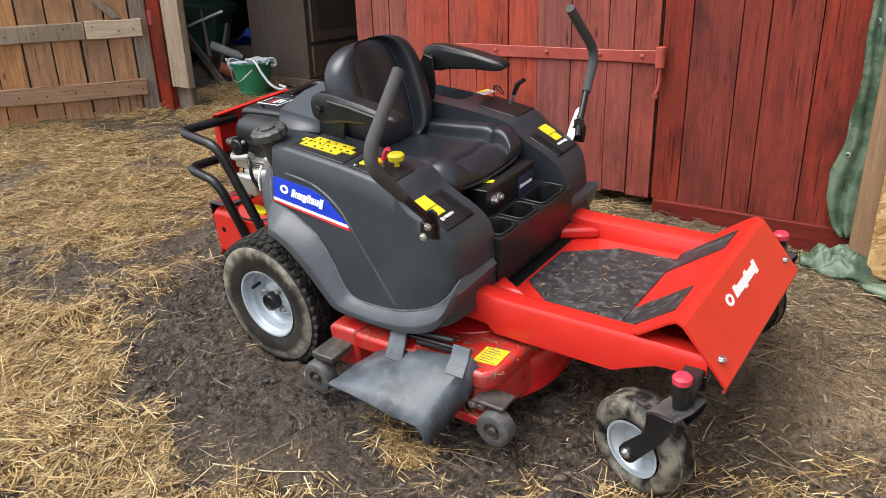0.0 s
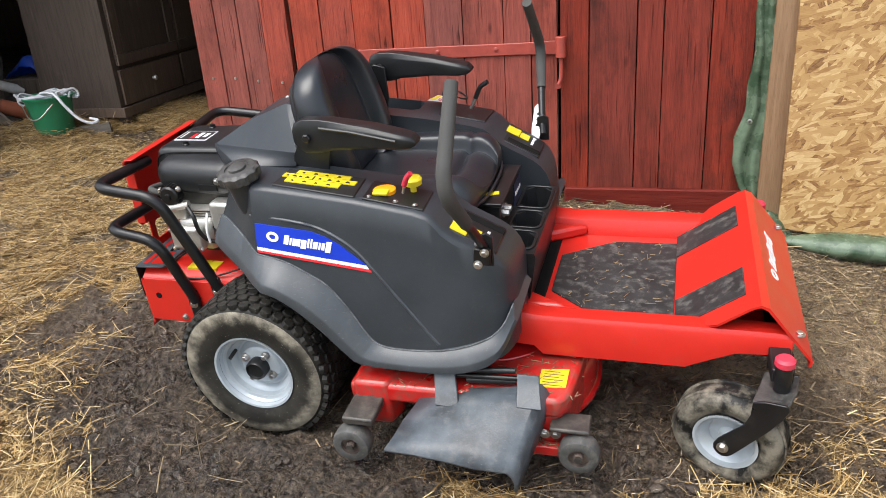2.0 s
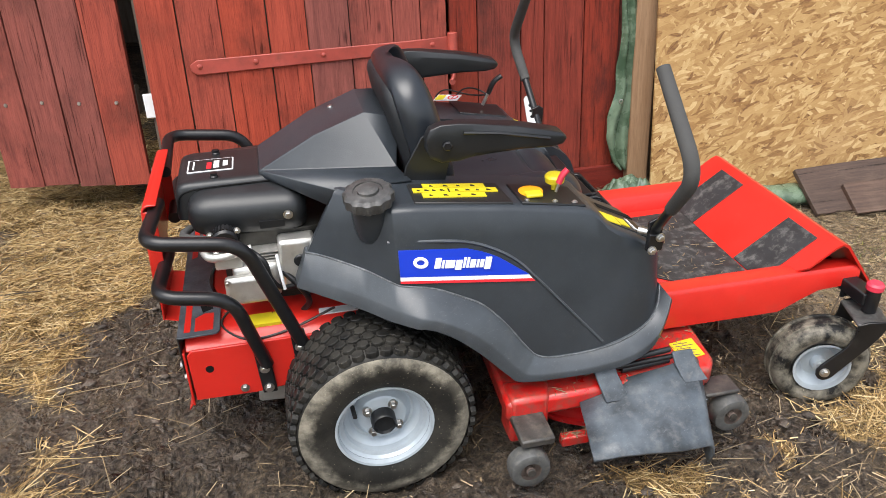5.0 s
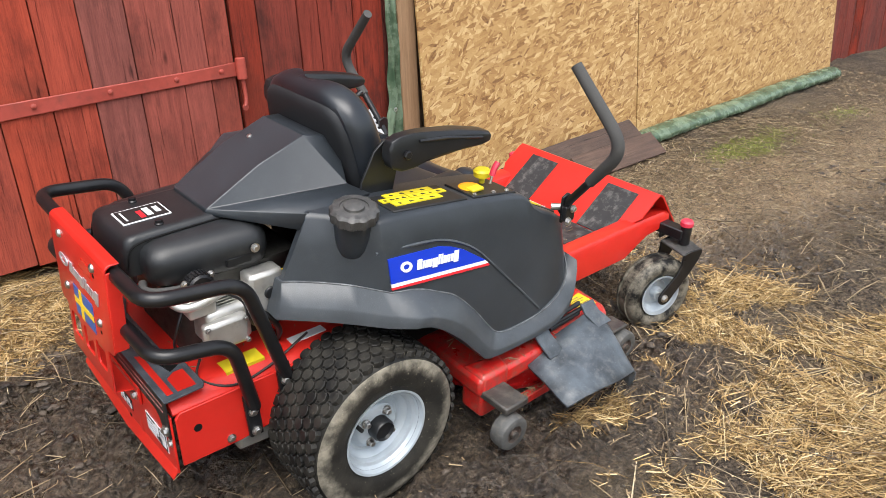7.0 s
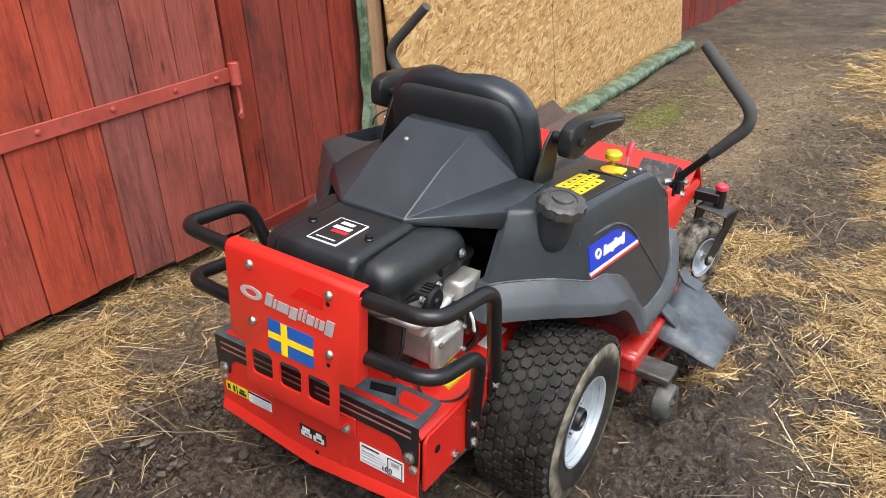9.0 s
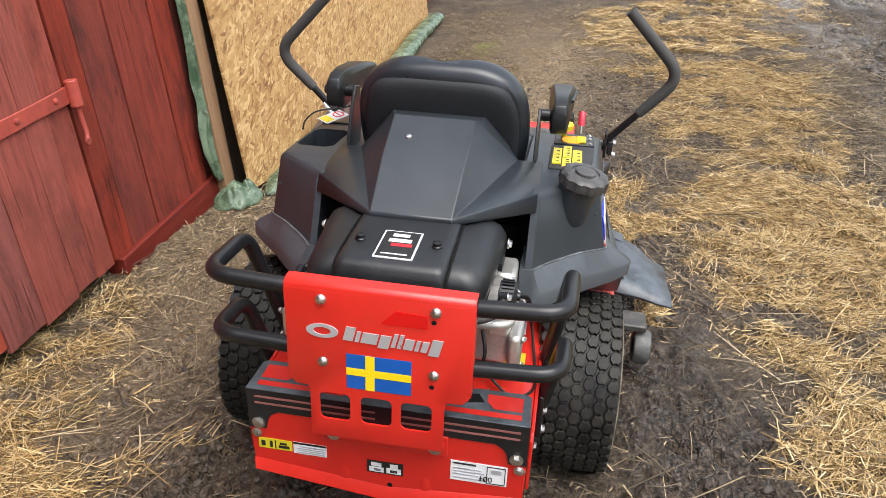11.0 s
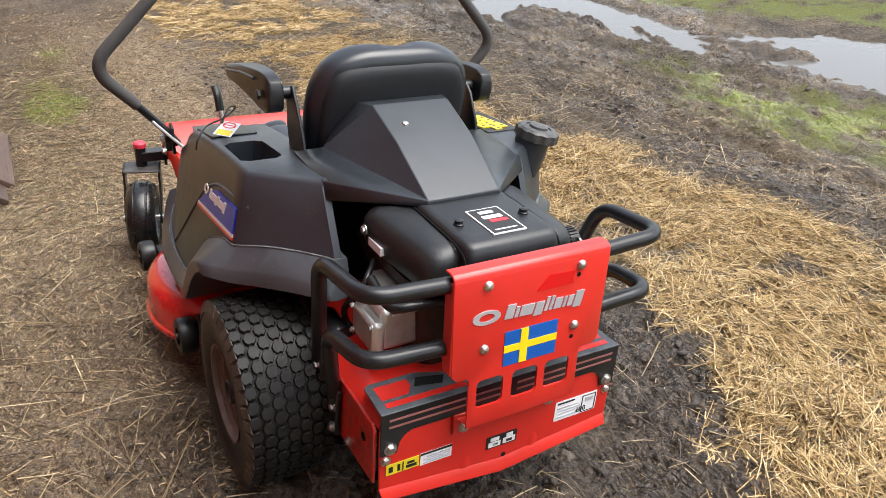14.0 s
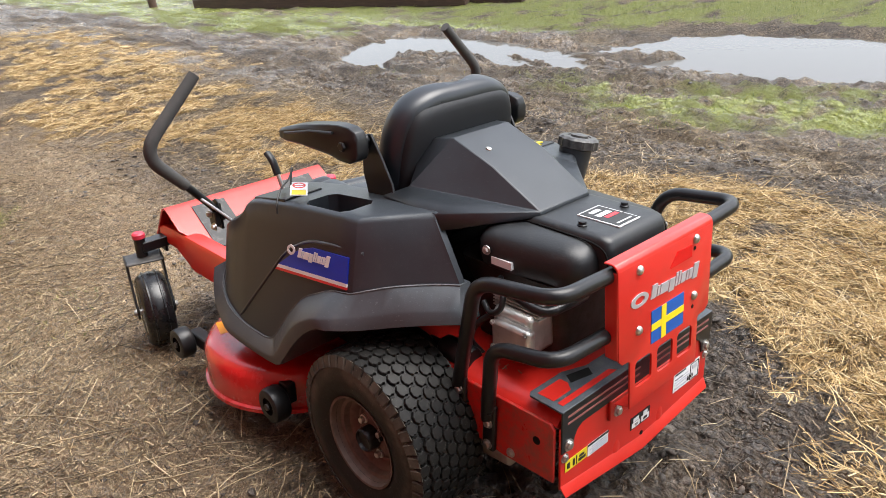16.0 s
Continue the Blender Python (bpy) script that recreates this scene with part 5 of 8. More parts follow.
# ---- wheels ----
def rear_wheel(s):
    """Turf tyre on a steel rim; s: 1 left, -1 right."""
    w = new("rear_wheel")
    w.parent, w.matrix_local = mower, pose(0, s * 0.395, 0.228)
    R, H = 0.232, 0.104
    bm = bmesh.new()
    prof = [(0.112, 0.80), (0.122, 0.90), (0.150, 0.985), (0.185, 1.0), (0.208, 0.95), (0.220, 0.82), (0.2245, 0.5), (0.226, 0.0)]
    prof = [(r, k * H) for r, k in prof] + [(r, -k * H) for r, k in prof[::-1][1:]]
    lathe(bm, prof, 64, "y", (0, 0, 0))
    tyre = part("tyre", bm, SIDEWALL if s < 0 else DARK_WALL, w, "muddy turf tyre", smooth=50)
    # between the lugs the rubber is wet and black
    tyre.data.materials.append(TYRE if s > 0 else DUSTY_TREAD)
    for f in tyre.data.polygons:
        f.material_index = int(math.hypot(f.center.x, f.center.z) > 0.2115)
    # tread: rows of wavy lugs
    bm = bmesh.new()
    n = 42
    for row in range(7):
        mid = (row - 3) * 0.0275
        for i in range(n):
            a0 = 2 * math.pi * (i + 0.5 * (row % 2)) / n
            da, hw = 2 * math.pi / n * 0.50, 0.0158
            lug = [(-0.98, -0.42), (-0.80, 0.10), (-0.98, 0.48), (-0.30, 0.95), (0.45, 0.90), (0.98, 0.42), (0.80, -0.10), (0.98, -0.48), (0.30, -0.95), (-0.45, -0.90)]
            top_r = R if abs(mid) < 0.08 else R - 0.004
            rings = []
            for r, k in ((0.214, 1.02), (top_r - 0.0012, 0.88), (top_r, 0.80)):
                rings.append([(r * math.cos(a0 + da * u * k), mid + hw * y * k, r * math.sin(a0 + da * u * k)) for u, y in lug])
            loft(bm, rings, (False, True))
    tagged(part("tread", bm, TYRE if s > 0 else DUSTY_TREAD, tyre, "wet black tread lugs" if s > 0 else "muddy black tread lugs"), kind="stuff")
    if s > 0:
        bm = bmesh.new()
        for sgn in (1, -1):
            for i in range(n):
                a0 = 2 * math.pi * (i + 0.25) / n
                da = 2 * math.pi / n * 0.43
                rings = [[(r * math.cos(a0 + da * u), sgn * y, r * math.sin(a0 + da * u)) for u, r, y in ((-1, 0.226, 0.092), (1, 0.226, 0.092), (1, 0.200, 0.1015), (-1, 0.200, 0.1015))],
                         [(r * math.cos(a0 + da * 0.8 * u), sgn * y, r * math.sin(a0 + da * 0.8 * u)) for u, r, y in ((-1, 0.2275, 0.0955), (1, 0.2275, 0.0955), (1, 0.201, 0.1040), (-1, 0.201, 0.1040))]]
                loft(bm, rings, (False, True))
        tagged(part("shoulder_tread", bm, DARK_WALL, tyre, "mud-caked shoulder lugs"), kind="stuff")
    bm = bmesh.new()
    o = s
    lathe(bm, [(0.060, 0.050 * o), (0.066, 0.042 * o), (0.074, 0.034 * o), (0.080, 0.036 * o), (0.086, 0.050 * o), (0.095, 0.055 * o), (0.099, 0.070 * o), (0.108, 0.073 * o), (0.112, 0.080 * o), (0.120, 0.092 * o), (0.122, 0.097 * o), (0.116, 0.096 * o), (0.112, 0.082 * o)], 48, "y")
    lathe(bm, [(0.0, 0.056 * o), (0.052, 0.056 * o), (0.060, 0.050 * o)], 48, "y")
    mat = RIM if s < 0 else RIM_MUD
    rim = part("rim", bm, mat, w, "clean silver steel rim" if s < 0 else "mud-brown steel rim", smooth=40)
    bm = bmesh.new()
    lathe(bm, [(0.031, 0.054 * o), (0.031, 0.082 * o), (0.027, 0.088 * o), (0.024, 0.080 * o), (0.0, 0.078 * o)], 24, "y")
    part("hub_cap", bm, BLACK, w, "black plastic hub cap", smooth=40)
    for k in range(4):
        t = radians(45 + 90 * k + 10)
        bolt("wheel_nut", rim, (0.046 * math.cos(t), 0.056 * o, 0.046 * math.sin(t)), "y", 0.0085, o * 0.014)
    bm = bmesh.new()
    tube(bm, [(0.083 * math.cos(radians(150)), 0.05 * o, 0.083 * math.sin(radians(150))), (0.080 * math.cos(radians(150)), 0.088 * o, 0.080 * math.sin(radians(150)))], 0.0055, 8)
    part("tyre_valve", bm, INK, rim, "black rubber valve", smooth=60)
    bm = bmesh.new()
    disc(bm, 0.03, -0.095 * o, 0.04 * o)
    part("axle", bm, GLOSS_BLACK, w, smooth=40)


for s in (1, -1):
    rear_wheel(s)


CASTER_RUBBER = tyre_material("caster_rubber", 0.55)


WET_RUBBER = surface("wet_black_rubber", (0.008, 0.008, 0.009), 0.28, spots=0.2, dirt=(0.10, 0.085, 0.065), dirt_amount=0.10, grain=0.1, scale=30)


def front_caster(s, turn):
    c = new("front_caster")
    c.parent, c.matrix_local = mower, pose(1.378, s * 0.425, 0.0, 0, 0, turn)
    trail, hz, R, H = -0.105, 0.125, 0.138, 0.050
    wheel = new("caster_wheel")
    wheel.parent, wheel.matrix_local = c, pose(trail, 0, hz)
    bm = bmesh.new()
    prof = [(0.078, 0.70), (0.085, 0.84), (0.100, 0.98), (0.114, 1.0), (0.126, 0.86), (0.134, 0.55), (0.138, 0.0)]
    prof = [(r, k * H) for r, k in prof] + [(r, -k * H) for r, k in prof[::-1][1:]]
    lathe(bm, prof, 48, "y")
    for y in (-0.022, 0.022):
        lathe(bm, [(0.1355, y - 0.004), (0.1395, y - 0.002), (0.1395, y + 0.002), (0.1355, y + 0.004)], 48, "y")
    part("tyre", bm, CASTER_RUBBER if s < 0 else WET_RUBBER, wheel, "smooth muddy caster tyre" if s < 0 else "smooth wet black caster tyre", smooth=50)
    for o in (1, -1):
        bm = bmesh.new()
        lathe(bm, [(0.0, 0.034 * o), (0.020, 0.034 * o), (0.024, 0.014 * o), (0.048, 0.010 * o), (0.056, 0.024 * o), (0.064, 0.029 * o), (0.069, 0.038 * o), (0.078, 0.041 * o), (0.080, 0.046 * o), (0.073, 0.045 * o)], 36, "y")
        part("rim", bm, RIM, wheel, "grey-white caster rim", smooth=40)
    bm = bmesh.new()
    disc(bm, 0.011, -0.068, 0.068)
    part("axle", bm, STEEL, wheel, "bright axle bolt", smooth=40)
    fork = part("fork_top", (lambda b: (loft(b, [[(x, y, z) for x, y, z in ((-0.050, -0.064, 0.280), (0.028, -0.064, 0.290), (0.036, 0.0, 0.292), (0.028, 0.064, 0.290), (-0.050, 0.064, 0.280))], [(x, y, z + 0.008) for x, y, z in ((-0.050, -0.064, 0.280), (0.028, -0.064, 0.290), (0.036, 0.0, 0.292), (0.028, 0.064, 0.290), (-0.050, 0.064, 0.280))]]), b)[1])(bmesh.new()), FORK_WORN, c, "worn grey-black fork top", bevel=0.005)
    for o in (1, -1):
        bm = bmesh.new()
        prism(bm, [(-0.048, 0.286), (-0.020, 0.296), (0.026, 0.300), (0.032, 0.286), (0.020, 0.255), (-0.006, 0.212), (-0.082, 0.108), (-0.092, 0.100), (-0.105, 0.097), (-0.118, 0.102), (-0.127, 0.114), (-0.128, 0.130), (-0.118, 0.148), (-0.062, 0.212), (-0.050, 0.248)], "y", o * 0.058, o * 0.066)
        part("fork_arm", bm, GLOSS_BLACK, c, "black steel fork arm", bevel=0.002)
        bolt("axle_nut", c, (trail, o * 0.066, hz), "y", 0.010, o * 0.009)
    bm = bmesh.new()
    disc(bm, 0.020, 0.296, 0.366, "z", (0, 0, 0), 20)
    part("pivot_tube", bm, GLOSS_BLACK, c, "black pivot tube", smooth=40)
    bm = bmesh.new()
    lathe(bm, [(0.021, 0.364), (0.0235, 0.367), (0.023, 0.380), (0.017, 0.386)], 20, "z", (0, 0, 0), (True, True))
    part("dust_cap", bm, PINK, c, "faded pink-red dust cap", smooth=40)


front_caster(-1, -17)
front_caster(1, -15)

# ---- front axle and foot platform ----
bm = bmesh.new()
box(bm, 1.352, 1.402, -0.425, 0.425, 0.312, 0.350)
part("front_axle", bm, GLOSS_BLACK, mower, "black square front axle", bevel=0.004)
platform = new("foot_platform")
platform.parent = mower
bm = bmesh.new()
box(bm, 0.70, 1.36, -0.322, 0.322, 0.326, 0.332)
part("floor_plate", bm, RED, platform, "red floor plate", bevel=0.001)
for s in (1, -1):
    bm = bmesh.new()
    rings = []
    for x, zt, zb in ((0.70, 0.398, 0.300), (0.775, 0.388, 0.296), (0.80, 0.386, 0.270), (1.16, 0.386, 0.268), (1.22, 0.386, 0.296), (1.28, 0.386, 0.322), (1.372, 0.384, 0.326), (1.405, 0.380, 0.334)):
        rings.append([(x, s * 0.328, zb), (x, s * 0.334, zb), (x, s * 0.334, zt - 0.012), (x, s * 0.326, zt), (x, s * 0.285, zt), (x, s * 0.265, zt - 0.008), (x, s * 0.245, 0.334), (x, s * 0.245, 0.326), (x, s * 0.262, zt - 0.014), (x, s * 0.285, zt - 0.006), (x, s * 0.320, zt - 0.006), (x, s * 0.328, zt - 0.014)])
    loft(bm, rings)
    part("side_rail", bm, RED, platform, "red folded platform side", smooth=35)
    bm = bmesh.new()
    prism(bm, [(0.70, 0.15), (0.86, 0.245), (0.70, 0.245)], "z", 0.331, 0.372)
    bmesh.ops.transform(bm, matrix=Matrix.Diagonal((1, s, 1, 1)), verts=bm.verts)
    part("corner_wedge", bm, RED, platform, "red corner gusset", bevel=0.012)
    bm = bmesh.new()
    prism(bm, [(1.352, 0.292), (1.41, 0.296), (1.41, 0.338), (1.352, 0.338)], "y", s * 0.336, s * 0.345)
    part("axle_flange", bm, GLOSS_BLACK, platform, "black axle flange", bevel=0.002)
bm = bmesh.new()
prism(bm, [(0.79, -0.115), (0.925, -0.228), (1.128, -0.238), (1.134, 0.205), (0.945, 0.200), (0.79, 0.095)], "z", 0.331, 0.337)
part("floor_mat", bm, RUBBER_MAT, platform, "worn black rubber floor mat", bevel=0.002)
full = [(1.130, 0.333), (1.305, 0.458), (1.325, 0.466), (1.345, 0.458), (1.455, 0.316), (1.452, 0.300), (1.446, 0.300), (1.449, 0.314), (1.341, 0.451), (1.325, 0.459), (1.308, 0.452), (1.135, 0.329)]
clipped = [(1.228, 0.403)] + full[1:11] + [(1.232, 0.398)]
bm = bmesh.new()
loft(bm, [[(x, y, z) for x, z in prof] for y, prof in ((-0.335, clipped), (-0.255, full), (0.255, full), (0.335, clipped))])
rest = part("foot_rest", bm, RED, platform, "red folded foot rest", smooth=30)
for y0, y1 in ((-0.265, -0.13), (0.115, 0.245)):
    bm = bmesh.new()
    n = Vector((-0.5812, 0, 0.8137)) * 0.0035
    a, b = Vector((1.133, 0, 0.3352)), Vector((1.296, 0, 0.4518))
    q = [Vector((a.x, y0, a.z)), Vector((b.x, y0, b.z)), Vector((b.x, y1, b.z)), Vector((a.x, y1, a.z))]
    loft(bm, [q, [p + n for p in q]])
    part("grip_pad", bm, RUBBER_MAT, rest, "worn black rubber grip pad", bevel=0.001)
fn = Vector((1.455 - 1.345, 0, 0.316 - 0.458)).normalized()
fo = Vector((0.790, 0, 0.612)).normalized()
front_at = lambda u, v, d: Vector((1.388, -0.055 + u, 0.4025)) - fn * v + fo * (0.0005 + d)
lettering(rest, WHITE, 10, 0.185, 0.030, front_at, tall=(0, 4, 5, 9))
bm = bmesh.new()
ring_logo(bm, lambda u, v, d: front_at(u - 0.038, v + 0.014, d), 0.016, 1.3)
part("ring_mark", bm, WHITE, rest, "white oval ring mark")
for s in (1, -1):
    bolt("bolt", rest, (1.425, s * 0.29, 0.362), "z", 0.009, 0.008)

# ---- tray, battery, black block for the unlit space inside ----
bm = bmesh.new()
box(bm, 0.10, 0.60, -0.22, 0.22, 0.36, 0.575)
part("inner_body", bm, HOLE, mower, "black block filling the unlit space under the seat", bevel=0.01)
tray = new("front_tray")
tray.parent = mower
bm = bmesh.new()
prism(bm, [(0.60, 0.35), (0.745, 0.345), (0.768, 0.50), (0.765, 0.512), (0.60, 0.52)], "y", -0.225, 0.225)
body = part("tray_body", bm, BLACK, tray, "black moulded front tray with open pockets")
for x0, x1, y0, y1, depth in ((0.668, 0.755, -0.205, -0.10, 0.41), (0.668, 0.755, -0.08, 0.03, 0.43), (0.668, 0.755, 0.05, 0.205, 0.44)):
    cut_pocket(body, [pocket_ring(x0, x1, y0, y1, z, g, 0.025) for z, g in ((depth, 0.012), (0.505, 0.004), (0.56, 0.0))], tray)
    bm = bmesh.new()
    tube(bm, corners([(x0, y0, 0.5185), (x1, y0, 0.5155), (x1, y1, 0.5155), (x0, y1, 0.5185), (x0, y0 + 0.002, 0.5185)], 0.025, 4), 0.004, 8)
    part("pocket_rim", bm, BLACK, tray, smooth=60)
battery = new("battery")
battery.parent = mower
bm = bmesh.new()
box(bm, 0.50, 0.655, -0.115, 0.165, 0.50, 0.598)
part("battery_case", bm, GLOSS_BLACK, battery, "shiny black battery case", bevel=0.005)
slab("battery_lid", [(0.495, -0.12), (0.660, -0.12), (0.660, 0.17), (0.495, 0.17)], 0.596, 0.606, GLOSS_BLACK, battery, "black battery lid", 0.003)
bm = bmesh.new()
box(bm, 0.656, 0.6585, 0.06, 0.155, 0.515, 0.585)
bl = part("battery_label", bm, surface("navy_label", (0.02, 0.025, 0.06), 0.4, grain=0), battery, "dark navy battery label")
lettering(bl, WHITE, 8, 0.075, 0.012, lambda u, v, d: Vector((0.6588 + d, 0.07 + u, 0.545 + v)), 0)
slab("battery_tag", [(0.57, -0.085), (0.64, -0.055), (0.635, -0.035), (0.575, -0.06)], 0.6055, 0.608, YELLOW, battery, "yellow label", 0)
for y in (-0.085, -0.055):
    bolt("terminal_bolt", battery, (0.655, y, 0.565), "x", 0.010, 0.016)

# ---- cutting deck ----
deck = new("cutting_deck")
deck.parent, deck.matrix_local = mower, pose(0.012, 0, 0.034, 0.9, 0, 0)
def hull(cs, n=40):
    """Outline round circles (x, y, r) set side by side."""
    out = []
    for k in range(n):
        t = 2 * math.pi * k / n
        out.append(max(((x + r * math.cos(t), y + r * math.sin(t)) for x, y, r in cs), key=lambda p: p[0] * math.cos(t) + p[1] * math.sin(t)))
    return out
def deck_ring(shrink, z):
    return [(x, y, z) for x, y in hull([(0.60, 0.272, 0.285 - shrink), (0.635, -0.19, 0.285 - shrink)], 56)]
bm = bmesh.new()
loft(bm, [deck_ring(-0.008, 0.062), deck_ring(-0.008, 0.074), deck_ring(0.0, 0.078), deck_ring(0.0, 0.165), deck_ring(0.012, 0.185), deck_ring(0.04, 0.196), deck_ring(0.10, 0.200), deck_ring(0.12, 0.225), deck_ring(0.16, 0.232)], (False, True))
shell = part("deck_shell", bm, DECK_RED, deck, "muddy red pressed steel mower deck", smooth=40)
bm = bmesh.new()
prism(bm, [(0.29, -0.505), (0.850, -0.495), (0.878, -0.46), (0.905, -0.20), (0.30, -0.20)], "z", 0.165, 0.222)
part("discharge_tunnel", bm, MUD_SHADE_RED, deck, "muddy red discharge tunnel", bevel=0.012)
bm = bmesh.new()
prism(bm, [(0.80, -0.490), (0.846, -0.486), (0.870, -0.455), (0.895, -0.30), (0.84, -0.32)], "z", 0.066, 0.2215)
part("front_corner", bm, MUD_SHADE_RED, deck, "", bevel=0.012)
bm = bmesh.new()
prism(bm, [(0.30, -0.507), (0.40, -0.507), (0.42, -0.44), (0.30, -0.42)], "z", 0.092, 0.23)
part("rear_corner", bm, MUD_SHADE_RED, deck, "", bevel=0.012)
bm = bmesh.new()
box(bm, 0.44, 0.86, -0.515, -0.49, 0.055, 0.085)
part("lower_edge", bm, MUD_SHADE_RED, deck, "red lower edge of the deck", bevel=0.004)
slab("deck_warning", [(0.790, -0.450), (0.862, -0.440), (0.862, -0.365), (0.790, -0.375)], 0.2225, 0.2245, YELLOW, deck, "yellow warning label", 0)
bm = bmesh.new()
for k in range(6):
    box(bm, 0.800, 0.852 - 0.012 * (k % 2), -0.438 + 0.011 * k, -0.4355 + 0.011 * k, 0.2240, 0.2249)
part("label_print", bm, RIM_MUD, deck, "faded print bars")
slab("deck_sticker", [(0.70, 0.43), (0.78, 0.41), (0.79, 0.45), (0.71, 0.475)], 0.196, 0.1985, ORANGE, deck, "worn orange label", 0)
for x, y in ((0.842, -0.500), (0.815, -0.502)):
    bolt("bolt", deck, (x, y, 0.12), "y", 0.010, -0.009)


def gauge_wheel(x, y, z, s, arm, rubber=None):
    w = new("gauge_wheel")
    w.parent, w.matrix_local = deck, pose(x, y, z)
    bm = bmesh.new()
    lathe(bm, [(0.026, 0.024), (0.042, 0.026), (0.049, 0.022), (0.052, 0.012), (0.052, -0.012), (0.049, -0.022), (0.042, -0.026), (0.026, -0.024)], 28, "y")
    part("roller", bm, rubber or SCUFFED, w, "wet black gauge wheel" if rubber else "scuffed grey gauge wheel", smooth=40)
    bm = bmesh.new()
    lathe(bm, [(0.030, s * 0.024), (0.027, s * 0.012), (0.012, s * 0.010), (0.012, s * 0.024), (0.0, s * 0.026)], 20, "y")
    part("roller_hub", bm, HOLE if s > 0 else RIM_MUD, w, "hub, muddy on the right side and black on the left", smooth=40)
    bm = bmesh.new()
    disc(bm, 0.010, s * 0.010, s * 0.030, "y", (0, 0, 0), 12)
    part("roller_axle", bm, MUDDY, w, "rusty roller axle", smooth=40)
    bm = bmesh.new()
    box(bm, *arm)
    part("wheel_bracket", bm, rubber or MUDDY, w, "dirty grey wheel bracket", bevel=0.005)
    return w


gauge_wheel(0.320, -0.595, 0.102, -1, (-0.02, 0.065, -0.005, 0.105, 0.060, 0.082))
gauge_wheel(0.905, -0.525, 0.090, -1, (-0.075, 0.025, 0.0, 0.07, 0.056, 0.068))
gauge_wheel(0.952, 0.500, 0.085, 1, (-0.12, 0.012, -0.07, -0.028, -0.012, 0.03), BLACK)
gauge_wheel(0.375, 0.500, 0.118, 1, (-0.02, 0.10, -0.06, -0.030, -0.012, 0.05), BLACK)

# rubber discharge deflector on its hinge
bm = bmesh.new()
rows = []
for y, zs, low in ((-0.478, (0.190, 0.211, 0.230, 0.244, 0.254), 0.170), (-0.530, (0.188, 0.207, 0.219, 0.227, 0.231), 0.140), (-0.585, (0.185, 0.196, 0.201, 0.203, 0.201), 0.112), (-0.640, (0.181, 0.183, 0.182, 0.178, 0.170), 0.088), (-0.686, (0.176, 0.172, 0.166, 0.157, 0.146), 0.075)):
    k = (-y - 0.478) / 0.208
    rear, front = 0.488 - 0.040 * k, 0.806 - 0.052 * k
    rows.append([(rear + (front - rear) * f, y + 0.006 * math.sin(f * 13), z + 0.004 * math.sin(f * 18 + y * 60)) for f, z in zip((0, 0.25, 0.5, 0.75, 1), zs)] + [(front + 0.014, y + 0.004, zs[-1] - 0.012), (front + 0.022, y + 0.010, zs[-1] - 0.040), (front + 0.018, y + 0.016, low)])
loft(bm, rows, (False, False), False)
chute = part("discharge_chute", bm, CHUTE, deck, "dusty grey rubber discharge deflector", smooth=35)
m = chute.modifiers.new("thickness", "SOLIDIFY")
m.thickness, m.offset = 0.008, -1
for x, dx, zb in ((0.552, 0.020, 0.205), (0.772, 0.012, 0.226)):
    bm = bmesh.new()
    q = lambda cx, y, z, w: [(cx - w, y, z), (cx + w, y, z), (cx + w, y + 0.008, z - 0.004), (cx - w, y + 0.008, z - 0.004)]
    loft(bm, [q(x, -0.470, 0.276, 0.028), q(x + dx * 0.3, -0.490, 0.250, 0.029), q(x + dx, -0.538, zb, 0.032)])
    part("chute_ear", bm, CHUTE, chute, "grey rubber hinge ear", bevel=0.002)
bm = bmesh.new()
tube(bm, [(0.53, -0.466, 0.250), (0.80, -0.466, 0.262)], 0.007, 8)
part("hinge_rod", bm, GLOSS_BLACK, chute, "black hinge rod", smooth=60)
for z, r in ((0.238, 0.010), (0.270, 0.008)):
    bm = bmesh.new()
    tube(bm, [(0.61, -0.462, z), (0.74, -0.462, z + 0.01)], r, 8)
    part("hinge_spring", bm, BLACK, chute, "black hinge spring", smooth=60)
# underside: black block painted as the shade between the wheels, and the axle
bm = bmesh.new()
box(bm, -0.05, 0.78, -0.245, 0.245, 0.245, 0.335)
part("under_frame", bm, HOLE, mower, "black block standing for the underbody shade", bevel=0.01)
bm = bmesh.new()
disc(bm, 0.035, -0.30, 0.30, "y", (0, 0, 0.228))
part("rear_axle", bm, GLOSS_BLACK, mower, "black rear axle tube", smooth=40)


def litter(name, parent, n, seed, spot, label):
    """Loose bits of straw and clippings lying on a part; spot gives a place and the up-slope."""
    rng = random.Random(seed)
    bm = bmesh.new()
    for _ in range(n):
        (x, y, z), a = spot(rng), rng.uniform(0, math.pi)
        l, w = math.exp(rng.uniform(math.log(0.005), math.log(0.030))), rng.uniform(0.0006, 0.0016)
        c, s = math.cos(a), math.sin(a)
        loft(bm, [[(x + k * l * c - w * s * o, y + k * l * s + w * c * o, z + h + abs(k) * rng.uniform(0, 0.003)) for o, h in ((-1, 0.0005), (1, 0.0005), (0, 0.0022))] for k in (-0.5, 0.5)])
    return tagged(part(name, bm, DRY_BITS, parent, label), kind="stuff")


